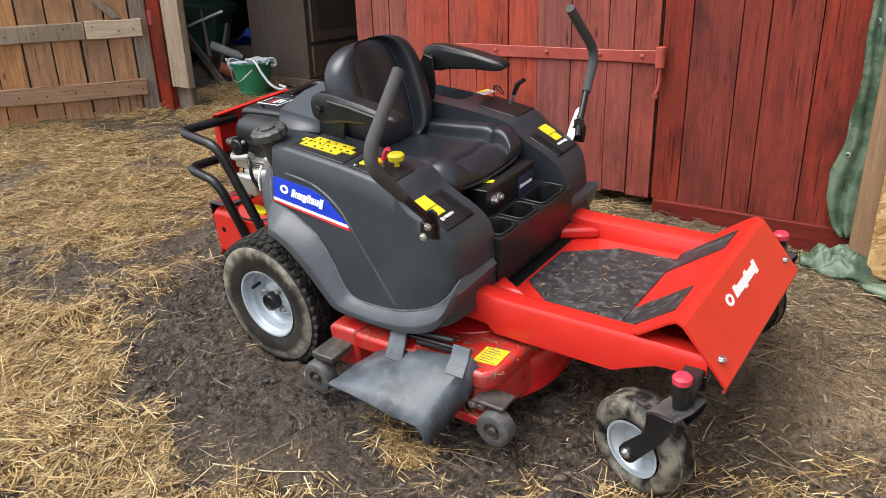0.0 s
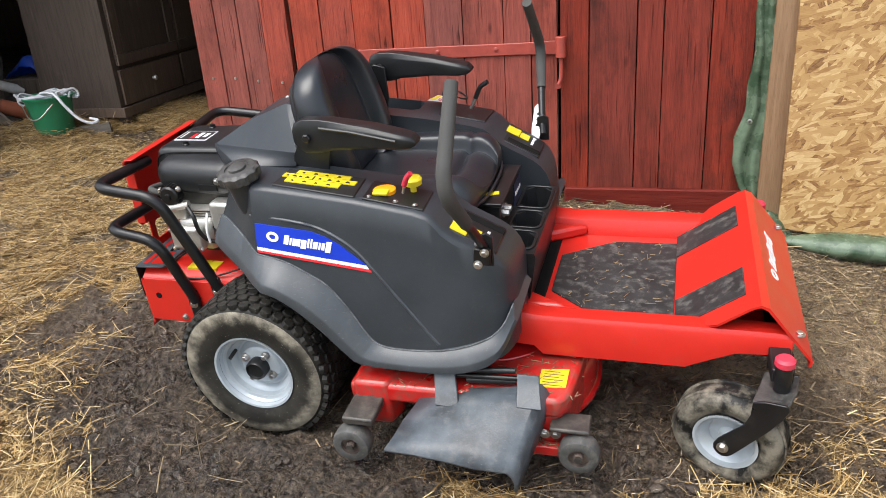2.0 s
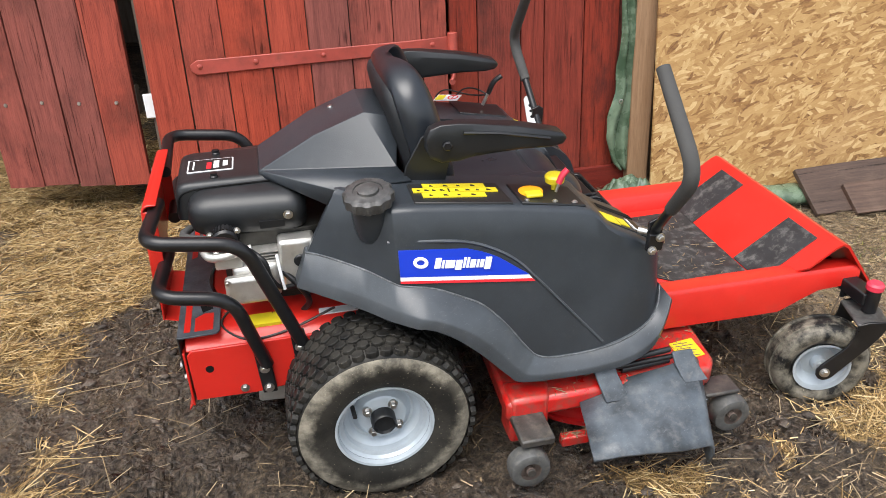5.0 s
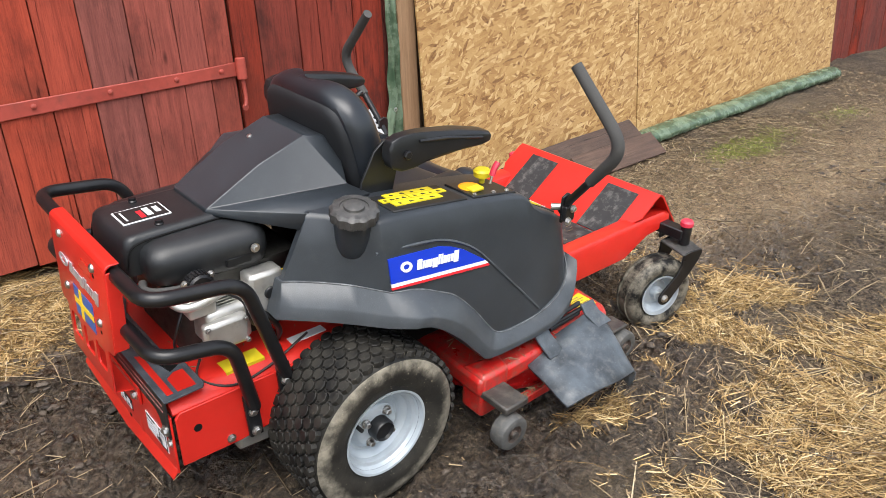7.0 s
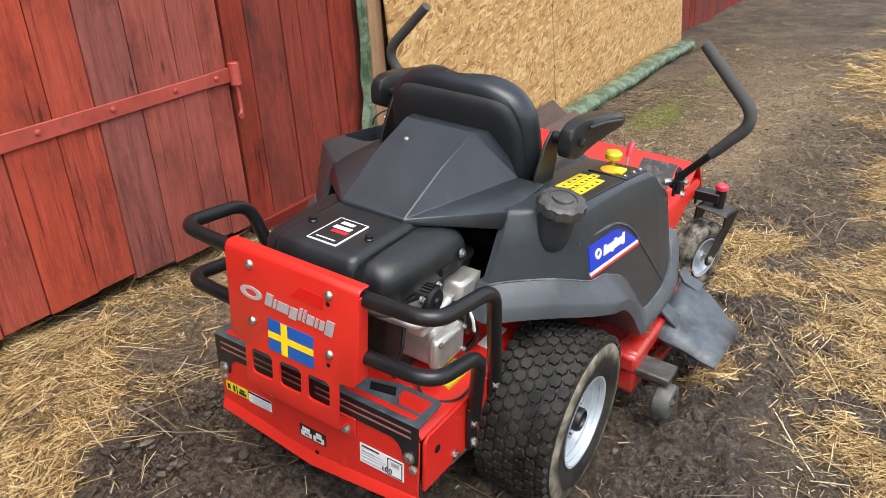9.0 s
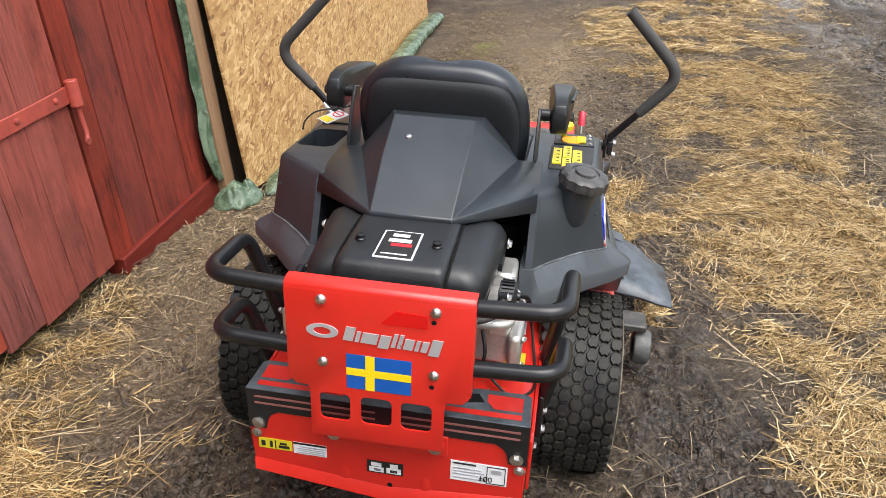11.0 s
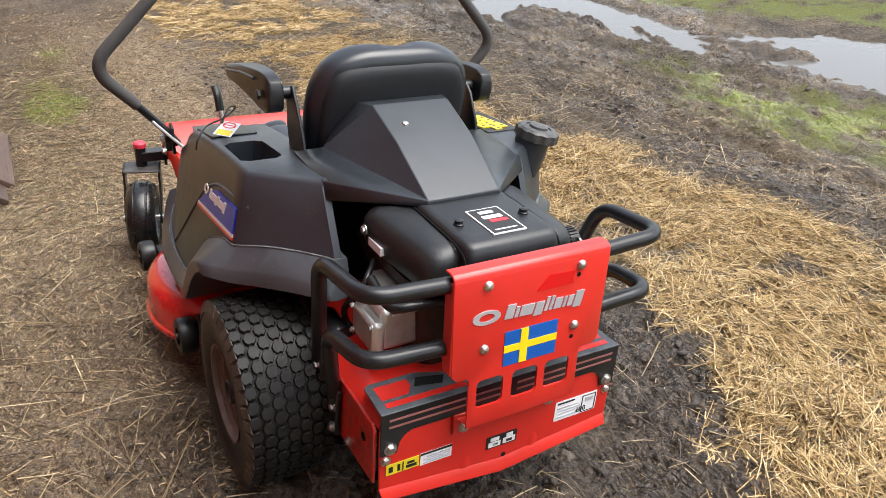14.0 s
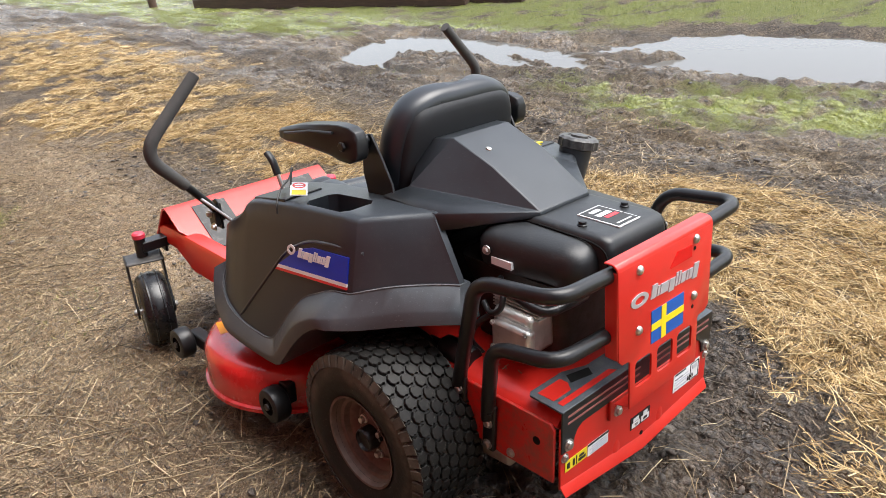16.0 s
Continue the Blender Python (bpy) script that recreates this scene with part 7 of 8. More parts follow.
def fibres(name, xy, length, radius, tilt, material, label, category, seed, lift=0.004, bend=0.12, upright=False, flat=False):
    """Many thin three-sided stalks, each bent once, lying on the ground (or standing on it)."""
    rng = np.random.default_rng(seed)
    n = len(xy)
    yaw = rng.uniform(0, 2 * np.pi, n) if upright else 7.0 * fbm(xy[:, 0] * 1.1, xy[:, 1] * 1.1, 95, 3) + rng.normal(0, 0.85, n)
    pitch = rng.normal(0, tilt, n) if not upright else rng.normal(np.pi / 2, tilt, n)
    d = np.stack([np.cos(yaw) * np.cos(pitch), np.sin(yaw) * np.cos(pitch), np.sin(pitch)], 1)
    side = np.stack([-np.sin(yaw), np.cos(yaw), np.zeros(n)], 1)
    up = np.cross(d, side)
    L, R = length(rng, n)[:, None], radius(rng, n)[:, None]
    base = np.stack([xy[:, 0], xy[:, 1], ground_z(xy[:, 0], xy[:, 1]) + (rng.uniform(0.0, 1.0, n) ** 2 * lift * 4 + R[:, 0] if not upright else -0.004)], 1)
    kink = side * rng.normal(0, bend, n)[:, None] * L + up * rng.normal(0, bend * 0.4, n)[:, None] * L
    spine = [base - (0 if upright else 0.5) * d * L, base + (0.5 if upright else 0.0) * d * L + kink * 0.5, base + (1.0 if upright else 0.5) * d * L + (kink if upright else 0)]
    co = []
    if flat:
        roll = rng.uniform(-0.9, 0.9, n)[:, None]
        across = R * (np.cos(roll) * side + np.sin(roll) * up)
        co = np.stack([spine[0] - across, spine[0] + across, spine[2] + across, spine[2] - across], 1).reshape(-1, 3)
    for k, p in enumerate(spine if not flat else ()):
        taper = (1.0, 1.0, 0.25)[k] if upright else (0.9, 1.0, 0.7)[k]
        for a in (0.5, 2.6, 4.7):
            co.append(p + R * taper * (math.cos(a) * side + math.sin(a) * up))
    if not flat:
        co = np.stack(co, 1).reshape(-1, 3)
    quads = [[0, 1, 2, 3]] if flat else []
    for k in () if flat else (0, 1):
        for j in range(3):
            quads.append([3 * k + j, 3 * k + (j + 1) % 3, 3 * k + 3 + (j + 1) % 3, 3 * k + 3 + j])
    quads = (np.array(quads)[None] + (np.arange(n) * (4 if flat else 9))[:, None, None]).reshape(-1, 4)
    data = bpy.data.meshes.new(name)
    data.vertices.add(len(co))
    data.vertices.foreach_set("co", co.ravel())
    data.loops.add(quads.size)
    data.loops.foreach_set("vertex_index", quads.ravel().astype(np.int32))
    data.polygons.add(len(quads))
    data.polygons.foreach_set("loop_start", (np.arange(len(quads)) * 4).astype(np.int32))
    data.update(calc_edges=True)
    data.materials.append(material)
    return tagged(new(name, data), label, category, kind="stuff")


def stalk_material(name, stops, rough=0.6):
    m, t, b = blank(name)
    r = t.nodes.new("ShaderNodeNewGeometry").outputs["Random Per Island"]
    col = ramp(t, r, stops)
    col = mix(t, number(t, "MULTIPLY", noise_of(t, coords(t), 40, 3), 0.5), col, tuple(c * 0.5 for c in stops[0][1]))
    feed(t, col, b.inputs["Base Color"])
    b.inputs["Roughness"].default_value = rough
    return m


STRAW = stalk_material("golden_straw", [(0.0, (0.10, 0.058, 0.023)), (0.3, (0.40, 0.250, 0.092)), (0.65, (0.69, 0.470, 0.195)), (1.0, (0.88, 0.70, 0.39))])
OLD_STRAW = stalk_material("old_straw", [(0.0, (0.060, 0.045, 0.030)), (0.42, (0.22, 0.160, 0.090)), (0.82, (0.54, 0.41, 0.235)), (1.0, (0.80, 0.65, 0.42))])
CHAFF = stalk_material("trodden_chaff", [(0.0, (0.040, 0.031, 0.023)), (0.5, (0.180, 0.123, 0.070)), (0.85, (0.41, 0.292, 0.158)), (1.0, (0.66, 0.50, 0.29))])
GRASS = stalk_material("short_grass", [(0.0, (0.10, 0.15, 0.025)), (0.5, (0.30, 0.37, 0.06)), (0.85, (0.50, 0.53, 0.11)), (1.0, (0.68, 0.58, 0.22))], 0.5)


def scatter(seed, n, x0, x1, y0, y1, chance):
    rng = np.random.default_rng(seed)
    xy = np.stack([rng.uniform(x0, x1, n), rng.uniform(y0, y1, n)], 1)
    return xy[rng.uniform(0, 1, n) < chance(xy[:, 0], xy[:, 1])]


dry = lambda x, y: (pools(x, y) < 0.2) * 1.0
stalk = lambda lo, hi: (lambda rng, n: np.exp(rng.uniform(np.log(lo), np.log(hi), n)))
near_straw = scatter(1, 195000, -6.4, 2.6, -0.5, 5.2, lambda x, y: np.clip(golden(x, y) * 1.2, 0, 1) ** 0.9 * dry(x, y))
fibres("fresh_straw", near_straw, stalk(0.04, 0.24), stalk(0.0008, 0.0020), 0.25, STRAW, "loose golden straw scattered over the mud", "straw", 11)
straw_bits = scatter(7, 700000, -6.4, 2.6, -0.5, 5.2, lambda x, y: np.clip(golden(x, y) * 1.3, 0, 1) ** 0.8 * dry(x, y))
fibres("straw_bits", straw_bits, stalk(0.012, 0.08), stalk(0.0006, 0.0017), 0.22, STRAW, "broken bits of golden straw", "straw", 17, 0.003, flat=True)
far_straw = scatter(2, 190000, 2.4, 10.5, -1.6, 2.6, lambda x, y: golden(x, y) * dry(x, y))
fibres("far_straw", far_straw, stalk(0.04, 0.16), stalk(0.0009, 0.0019), 0.16, STRAW, "golden straw farther out in the yard", "straw", 12, flat=True)
old = scatter(3, 98000, -6.2, 3.0, -0.7, 3.6, lambda x, y: np.clip(2.2 * fbm(x * 1.9, y * 1.9, 21) - 0.72 + 0.7 * dry_trodden(x, y), 0.06, 1) * (1 - 0.78 * wetness(x, y)) * (1 - 0.7 * bump_at(x, y, 2.2, 1.7, 1.9, 0.9)) * dry(x, y))
fibres("trodden_straw", old, stalk(0.02, 0.14), stalk(0.0007, 0.0017), 0.15, OLD_STRAW, "old trodden straw pressed into the mud", "straw", 13, 0.002)
chips = scatter(8, 600000, -6.2, 4.8, -0.9, 4.2, lambda x, y: np.clip(2.0 * fbm(x * 2.4, y * 2.4, 31) - 0.62 + 0.6 * dry_trodden(x, y), 0.04, 1) * (1 - 0.9 * wetness(x, y)) * (1 - 0.6 * bump_at(x, y, 2.2, 1.7, 1.9, 0.9)) * dry(x, y))
fibres("chaff", chips, stalk(0.006, 0.040), stalk(0.0008, 0.0022), 0.30, CHAFF, "chaff and wood chips trodden into the mud", "straw", 18, 0.002, flat=True)
long_old = scatter(4, 13000, -5.4, 2.6, -0.4, 3.4, lambda x, y: np.clip(0.30 + 0.6 * bump_at(x, y, -1.9, 2.95, 1.2, 0.45) - 0.25 * wetness(x, y), 0, 1))
fibres("long_stalks", long_old, stalk(0.10, 0.34), stalk(0.0011, 0.0027), 0.07, OLD_STRAW, "long loose straw stalks", "straw", 14, 0.004, 0.06)
blades = scatter(5, 52000, -5.0, 9.0, -6.5, -0.35, lambda x, y: grassy(x, y) * np.clip(1.2 + (y + 3.2) / 6, 0.25, 1))
fibres("grass", blades, stalk(0.012, 0.035), stalk(0.0016, 0.003), 0.6, GRASS, "short wet grass beyond the mud", "grass", 15, upright=True)
moss = scatter(6, 15000, -0.6, 3.4, 1.9, 3.1, lambda x, y: grassy(x, y))
fibres("sparse_grass", moss, stalk(0.012, 0.035), stalk(0.001, 0.002), 0.5, GRASS, "sparse new grass by the barn", "grass", 16, upright=True)

def clods(name, xy, size, material, label, seed):
    """Many small uneven lumps of mud, half sunk in the ground."""
    rng = np.random.default_rng(seed)
    g = (1 + 5 ** 0.5) / 2
    unit = np.array([(-1, g, 0), (1, g, 0), (-1, -g, 0), (1, -g, 0), (0, -1, g), (0, 1, g), (0, -1, -g), (0, 1, -g), (g, 0, -1), (g, 0, 1), (-g, 0, -1), (-g, 0, 1)]) / (1 + g * g) ** 0.5
    faces = np.array([(0, 11, 5), (0, 5, 1), (0, 1, 7), (0, 7, 10), (0, 10, 11), (1, 5, 9), (5, 11, 4), (11, 10, 2), (10, 7, 6), (7, 1, 8), (3, 9, 4), (3, 4, 2), (3, 2, 6), (3, 6, 8), (3, 8, 9), (4, 9, 5), (2, 4, 11), (6, 2, 10), (8, 6, 7), (9, 8, 1)])
    n = len(xy)
    r = size(rng, n)
    pts = unit[None] * rng.uniform(0.65, 1.3, (n, 12, 1)) * r[:, None, None] * np.stack([rng.uniform(0.8, 1.5, n), rng.uniform(0.8, 1.5, n), rng.uniform(0.25, 0.5, n)], 1)[:, None]
    a = rng.uniform(0, 2 * np.pi, n)[:, None]
    x, y = pts[..., 0] * np.cos(a) - pts[..., 1] * np.sin(a), pts[..., 0] * np.sin(a) + pts[..., 1] * np.cos(a)
    co = np.stack([x + xy[:, :1], y + xy[:, 1:], pts[..., 2] + (ground_z(xy[:, 0], xy[:, 1]) + 0.1 * r)[:, None]], 2).reshape(-1, 3)
    tris = (faces[None] + (np.arange(n) * 12)[:, None, None]).reshape(-1, 3)
    data = bpy.data.meshes.new(name)
    data.vertices.add(len(co))
    data.vertices.foreach_set("co", co.ravel())
    data.loops.add(tris.size)
    data.loops.foreach_set("vertex_index", tris.ravel().astype(np.int32))
    data.polygons.add(len(tris))
    data.polygons.foreach_set("loop_start", (np.arange(len(tris)) * 3).astype(np.int32))
    data.update(calc_edges=True)
    data.shade_smooth()
    data.materials.append(material)
    return tagged(new(name, data), label, "mud", kind="stuff")


def clod_material():
    m, t, b = blank("wet_mud_clods")
    r = t.nodes.new("ShaderNodeNewGeometry").outputs["Random Per Island"]
    v = coords(t)
    col = ramp(t, r, [(0.0, (0.035, 0.027, 0.021)), (0.5, (0.095, 0.074, 0.057)), (1.0, (0.22, 0.175, 0.135))])
    feed(t, mix(t, number(t, "MULTIPLY", noise_of(t, v, 120, 4), 0.8), col, (0.025, 0.02, 0.017)), b.inputs["Base Color"])
    feed(t, number(t, "MULTIPLY_ADD", noise_of(t, v, 30, 3), 0.7, 0.15), b.inputs["Roughness"])
    feed(t, relief(t, noise_of(t, v, 240, 4, 0.7), 0.8, 0.006), b.inputs["Normal"])
    return m


CLOD = clod_material()
bare = lambda x, y: (1 - np.clip(golden(x, y) * 1.5, 0, 1)) * dry(x, y)
small = scatter(31, 24000, -3.6, 3.2, -0.7, 3.2, lambda x, y: np.clip(0.10 + 0.9 * wetness(x, y), 0, 1) * np.clip(2.4 * fbm(x * 4.5, y * 4.5, 71) - 0.85, 0.02, 1) * bare(x, y))
clods("mud_clods", small, stalk(0.0025, 0.0065), CLOD, "small wet clods of trodden mud", 32)
large = scatter(33, 9000, -3.4, 3.4, -0.6, 3.1, lambda x, y: np.clip(wetness(x, y), 0, 1) * np.clip(2.6 * fbm(x * 3.1, y * 3.1, 73) - 1.0, 0, 1) * bare(x, y) * (1 - bump_at(x, y, -1.2, 2.05, 0.9, 0.5)))
clods("mud_lumps", large, stalk(0.006, 0.018), CLOD, "wet lumps of churned mud", 34)
yard = scatter(35, 15000, -2.5, 6.5, -2.6, -0.1, lambda x, y: np.clip(0.25 + wetness(x, y), 0, 1) * np.clip(2.4 * fbm(x * 2.2, y * 5.0, 75) - 0.95, 0, 1) * (1 - grassy(x, y)) * dry(x, y))
clods("yard_lumps", yard, stalk(0.005, 0.018), CLOD, "churned lumps of mud along the cart track", 36)
# water standing in the low places
def water_material():
    m, t, b = blank("muddy_water")
    b.inputs["Base Color"].default_value = (0.11, 0.105, 0.095, 1)
    b.inputs["Roughness"].default_value = 0.04
    b.inputs["IOR"].default_value = 1.33
    b.inputs["Specular IOR Level"].default_value = 0.5
    feed(t, relief(t, noise_of(t, coords(t), 9, 3), 0.06, 0.01), b.inputs["Normal"])
    return m


POOL = water_material()
for x0, x1, y0, y1 in ((1.05, 4.6, -3.0, -0.95), (-2.4, 1.05, -4.1, -1.95)):
    bm = bmesh.new()
    bm.faces.new([bm.verts.new(p) for p in ((x0, y0, WATER), (x1, y0, WATER), (x1, y1, WATER), (x0, y1, WATER))])
    tagged(mesh_object("water", bm, POOL), "still muddy rain puddle mirroring the pale sky", "puddle", kind="structure")

# ---- barn ----
def board(name, w, t, h, material, parent, at, wane=0.0):
    """One sawn board standing on its end: w wide, t thick, h high, slightly uneven edges."""
    bm = bmesh.new()
    k = [random.uniform(-wane, wane) for _ in range(8)]
    loft(bm, [[(-w / 2 + k[0], -t / 2, 0), (w / 2 + k[1], -t / 2, 0), (w / 2 + k[1], t / 2, 0), (-w / 2 + k[0], t / 2, 0)],
              [(-w / 2 + k[2], -t / 2, h * 0.5), (w / 2 + k[3], -t / 2, h * 0.5), (w / 2 + k[3], t / 2, h * 0.5), (-w / 2 + k[2], t / 2, h * 0.5)],
              [(-w / 2 + k[4], -t / 2, h), (w / 2 + k[5], -t / 2, h), (w / 2 + k[5], t / 2, h), (-w / 2 + k[4], t / 2, h)]])
    ob = mesh_object(name, bm, material, parent)
    m = ob.data
    ob.matrix_local = at
    return ob


def wall(name, label):
    return tagged(new(name), label, "wall", kind="structure")


WALL_Y = 3.345
wall_front = wall("wall_front", "weathered red board barn wall")
# boards right of the door, over a sill
for x0, x1 in ((-1.165, -1.045), (-1.04, -0.845), (-0.84, -0.735), (-0.73, -0.545), (-0.54, -0.375), (-0.37, -0.20)):
    board("board", x1 - x0, 0.026, 3.2, RED_BOARD, wall_front, pose((x0 + x1) / 2, WALL_Y + random.uniform(-0.004, 0.004), 0.175 + random.uniform(-0.006, 0.006)), 0.002)
bm = bmesh.new()
box(bm, -1.15, -0.20, WALL_Y - 0.032, WALL_Y + 0.05, 0.055, 0.178)
mesh_object("sill", bm, RED_RAIL, wall_front, bevel=0.006)
# lintel and boards above the openings, left and right ends
bm = bmesh.new()
box(bm, -5.3, 5.0, WALL_Y + 0.02, WALL_Y + 0.06, 2.95, 3.45)
mesh_object("lintel", bm, RED_RAIL, wall_front, bevel=0.004)
for k in range(30):
    x = 4.66 + 0.19 * k
    board("board", 0.183, 0.026, 3.3, RED_BOARD, wall_front, pose(x + 0.09, WALL_Y + random.uniform(-0.005, 0.005), -0.13 + random.uniform(-0.01, 0.01)), 0.002)
for k in range(22):
    x = -5.30 - 0.19 * k
    board("board", 0.183, 0.026, 3.3, RED_BOARD, wall_front, pose(x - 0.09, 3.70 + random.uniform(-0.005, 0.005), 0.16), 0.002)
bm = bmesh.new()
box(bm, -0.20, 4.72, WALL_Y + 0.02, WALL_Y + 0.10, -0.20, 3.4)
mesh_object("backing", bm, INSIDE, wall_front)

# red door with its strap hinge
door_1 = tagged(new("door_1"), "closed red plank barn door with a long strap hinge", "door", kind="structure")
edges = [-2.435, -2.285, -2.12, -1.935, -1.775, -1.60, -1.415, -1.295, -1.18]
for x0, x1 in zip(edges, edges[1:]):
    board("plank", x1 - x0 - 0.005, 0.026, 2.85, FADED_BOARD, door_1, pose((x0 + x1) / 2, WALL_Y + 0.002 + random.uniform(-0.004, 0.004), 0.165 + 0.02 * random.random() + (0.03 if x0 < -1.9 else 0)), 0.002)
bm = bmesh.new()
loft(bm, [[(x, y, z) for y, z in ((3.330, zc - h), (3.322, zc - h), (3.322, zc + h), (3.330, zc + h))] for x, zc, h in ((-2.262, 0.800, 0.012), (-2.235, 0.800, 0.030), (-1.9, 0.806, 0.028), (-1.35, 0.815, 0.026), (-1.165, 0.818, 0.030))])
strap = mesh_object("strap_hinge", bm, RED_IRON, door_1, bevel=0.003)
for x in (-2.225, -2.0, -1.72, -1.45, -1.25):
    bm = bmesh.new()
    lathe(bm, [(0.011, 3.323), (0.010, 3.317), (0.005, 3.314)], 12, "y", (x, 0, 0.805 + (x + 2.2) * 0.014), (True, True))
    mesh_object("rivet", bm, RED_IRON, strap, smooth=40)
bm = bmesh.new()
disc(bm, 0.022, 0.775, 0.865, "z", (-1.162, 3.312, 0), 16)
mesh_object("hinge_knuckle", bm, RED_IRON, strap, bevel=0.003)
bm = bmesh.new()
tube(bm, glide([(-1.162, 3.312, 0.78), (-1.160, 3.310, 0.72), (-1.163, 3.306, 0.68), (-1.172, 3.302, 0.66)], 4), 0.009, 8)
disc(bm, 0.014, 3.298, 3.306, "y", (-1.172, 0, 0.655), 14)
mesh_object("hinge_hook", bm, RED_IRON, strap, smooth=50)
bm = bmesh.new()
box(bm, -2.43, -1.18, WALL_Y + 0.02, WALL_Y + 0.05, 0.22, 3.0)
mesh_object("door_backing", bm, INSIDE, door_1)

# red leaf standing ajar
door_2 = tagged(new("door_2"), "red plank barn door leaf standing ajar", "door", kind="structure")
door_2.matrix_world = pose(-2.515, 3.475, 0.30, 0, 0, 180 - 11.5)
u = 0.0
for w in (0.16, 0.155, 0.15, 0.15):
    b = board("plank", w - 0.005, 0.026, 2.6, FADED_BOARD, door_2, pose(u + w / 2, random.uniform(-0.004, 0.004), random.uniform(-0.01, 0.01)), 0.002)
    bm = bmesh.new()
    lathe(bm, [(0.009, 0.0125), (0.007, 0.018)], 10, "y", (0, 0, 0.365), (True, True))
    mesh_object("nail_head", bm, STEEL, b)
    u += w
bm = bmesh.new()
box(bm, 0.0, u, -0.05, -0.014, 0.30, 0.42)
mesh_object("ledge", bm, INSIDE, door_2)

bm = bmesh.new()
box(bm, -2.475, -2.425, 3.385, 3.40, 0.60, 0.70)
tagged(mesh_object("batten_end", bm, WHITE, bevel=0.003), "white painted batten end behind the door gap", "batten")

# gate post between the openings
post = tagged(new("post"), "red and weathered grey barn door post", "post", kind="structure")
for x0, x1, y, z0, mat, lean in ((-5.10, -4.955, 3.575, 0.16, RED_BOARD, 1.5), (-4.95, -4.755, 3.59, 0.36, GREY_BOARD, 1.5)):
    board("post_board", x1 - x0, 0.05, 3.0, mat, post, pose((x0 + x1) / 2, y, z0, 0, lean * 0, 0), 0.006)
bm = bmesh.new()
box(bm, -5.02, -4.80, 3.61, 3.66, 0.10, 3.2)
mesh_object("post_core", bm, INSIDE, post, bevel=0.01)
bm = bmesh.new()
disc(bm, 0.022, 0.80, 0.90, "z", (-5.07, 3.555, 0), 14)
mesh_object("hinge_knuckle", bm, RED_IRON, post, bevel=0.003)

PALE_BROWN = timber("orange_brown_batten", (0.52, 0.30, 0.16), (0.30, 0.165, 0.085), (0.34, 0.24, 0.16), 0.3, 0.65, 0.7, 0.8, axis="x")
PALE_GREY = timber("pale_weathered_batten", (0.58, 0.47, 0.35), (0.34, 0.265, 0.19), (0.24, 0.175, 0.12), 0.3, 0.7, 0.5, 0.8, axis="x")
RUST = surface("rusty_nail", (0.06, 0.03, 0.02), 0.8, spots=0.3)
# brown door leaf swung outward, its ledged inner face showing
door_3 = tagged(new("door_3"), "bare brown plank door swung open, with ledges and brace", "door", kind="structure")
door_3.matrix_world = pose(-5.12, 3.55, 0.10, 0, 0, math.degrees(math.atan2(-0.857, -0.514)))
# dark sheet added behind the planks so the gaps look shaded
bm = bmesh.new()
box(bm, 0.01, 1.50, -0.030, -0.022, 0.10, 1.98)
mesh_object("door_backing", bm, DARK_WOOD, door_3)
for x0, x1 in zip((0.0, 0.118, 0.284, 0.464, 0.657, 0.842, 1.024, 1.20, 1.37), (0.118, 0.284, 0.464, 0.657, 0.842, 1.024, 1.20, 1.37, 1.52)):
    board("plank", x1 - x0 - 0.012, 0.026, 1.95, BROWN_BOARD if x0 > 0 else GREY_BOARD, door_3, pose((x0 + x1) / 2, random.uniform(-0.006, 0.006), 0.075 + random.uniform(-0.012, 0.015)), 0.005)
for z0, z1, mat, x0, x1 in ((0.205, 0.322, PALE_BROWN, 0.07, 1.52), (0.625, 0.750, PALE_GREY, 0.04, 0.42), (0.625, 0.745, GREY_BOARD, 0.425, 1.52), (1.5, 1.6, GREY_BOARD, 0.06, 1.52)):
    bm = bmesh.new()
    loft(bm, [[(x, y, z + random.uniform(-0.005, 0.005)) for y, z in ((0.014, z0), (0.047, z0), (0.047, z1), (0.014, z1))] for x in np.linspace(x0, x1, 6)])
    mesh_object("ledge", bm, mat, door_3, bevel=0.005)
bm = bmesh.new()
loft(bm, [[(0.16, 0.0145, 0.760), (0.235, 0.0145, 0.760), (0.235, 0.043, 0.760), (0.16, 0.043, 0.760)], [(0.85, 0.0145, 1.49), (0.93, 0.0145, 1.49), (0.93, 0.043, 1.49), (0.85, 0.043, 1.49)]])
mesh_object("brace", bm, GREY_BOARD, door_3, bevel=0.004)
for x in (0.10, 0.20, 0.37, 0.56, 0.75, 0.93):
    for z in (0.265, 0.69):
        bm = bmesh.new()
        disc(bm, 0.006, 0.046, 0.050, "y", (x, 0, z + random.uniform(-0.02, 0.02)), 8)
        mesh_object("nail_head", bm, RUST, door_3)

# dark inside: back, sides, and an unseen roof added to block the sky
for nm, dims in (("wall_back", (-9.6, 10.5, 8.4, 8.5, -0.2, 4.0)), ("wall_left", (-9.6, -9.5, 3.72, 8.4, -0.2, 4.0)), ("wall_right", (10.4, 10.5, 3.37, 8.4, -0.2, 4.0)), ("wall_inner", (-2.45, -2.40, 3.40, 8.4, -0.2, 3.8))):
    bm = bmesh.new()
    box(bm, *dims)
    tagged(mesh_object(nm, bm, INSIDE), "dusty dark barn boards", "wall", kind="structure")
bm = bmesh.new()
prism(bm, [(3.27, 3.46), (5.9, 4.75), (8.6, 3.46), (8.6, 3.56), (5.9, 4.85), (3.27, 3.56)], "x", -9.7, 10.6)
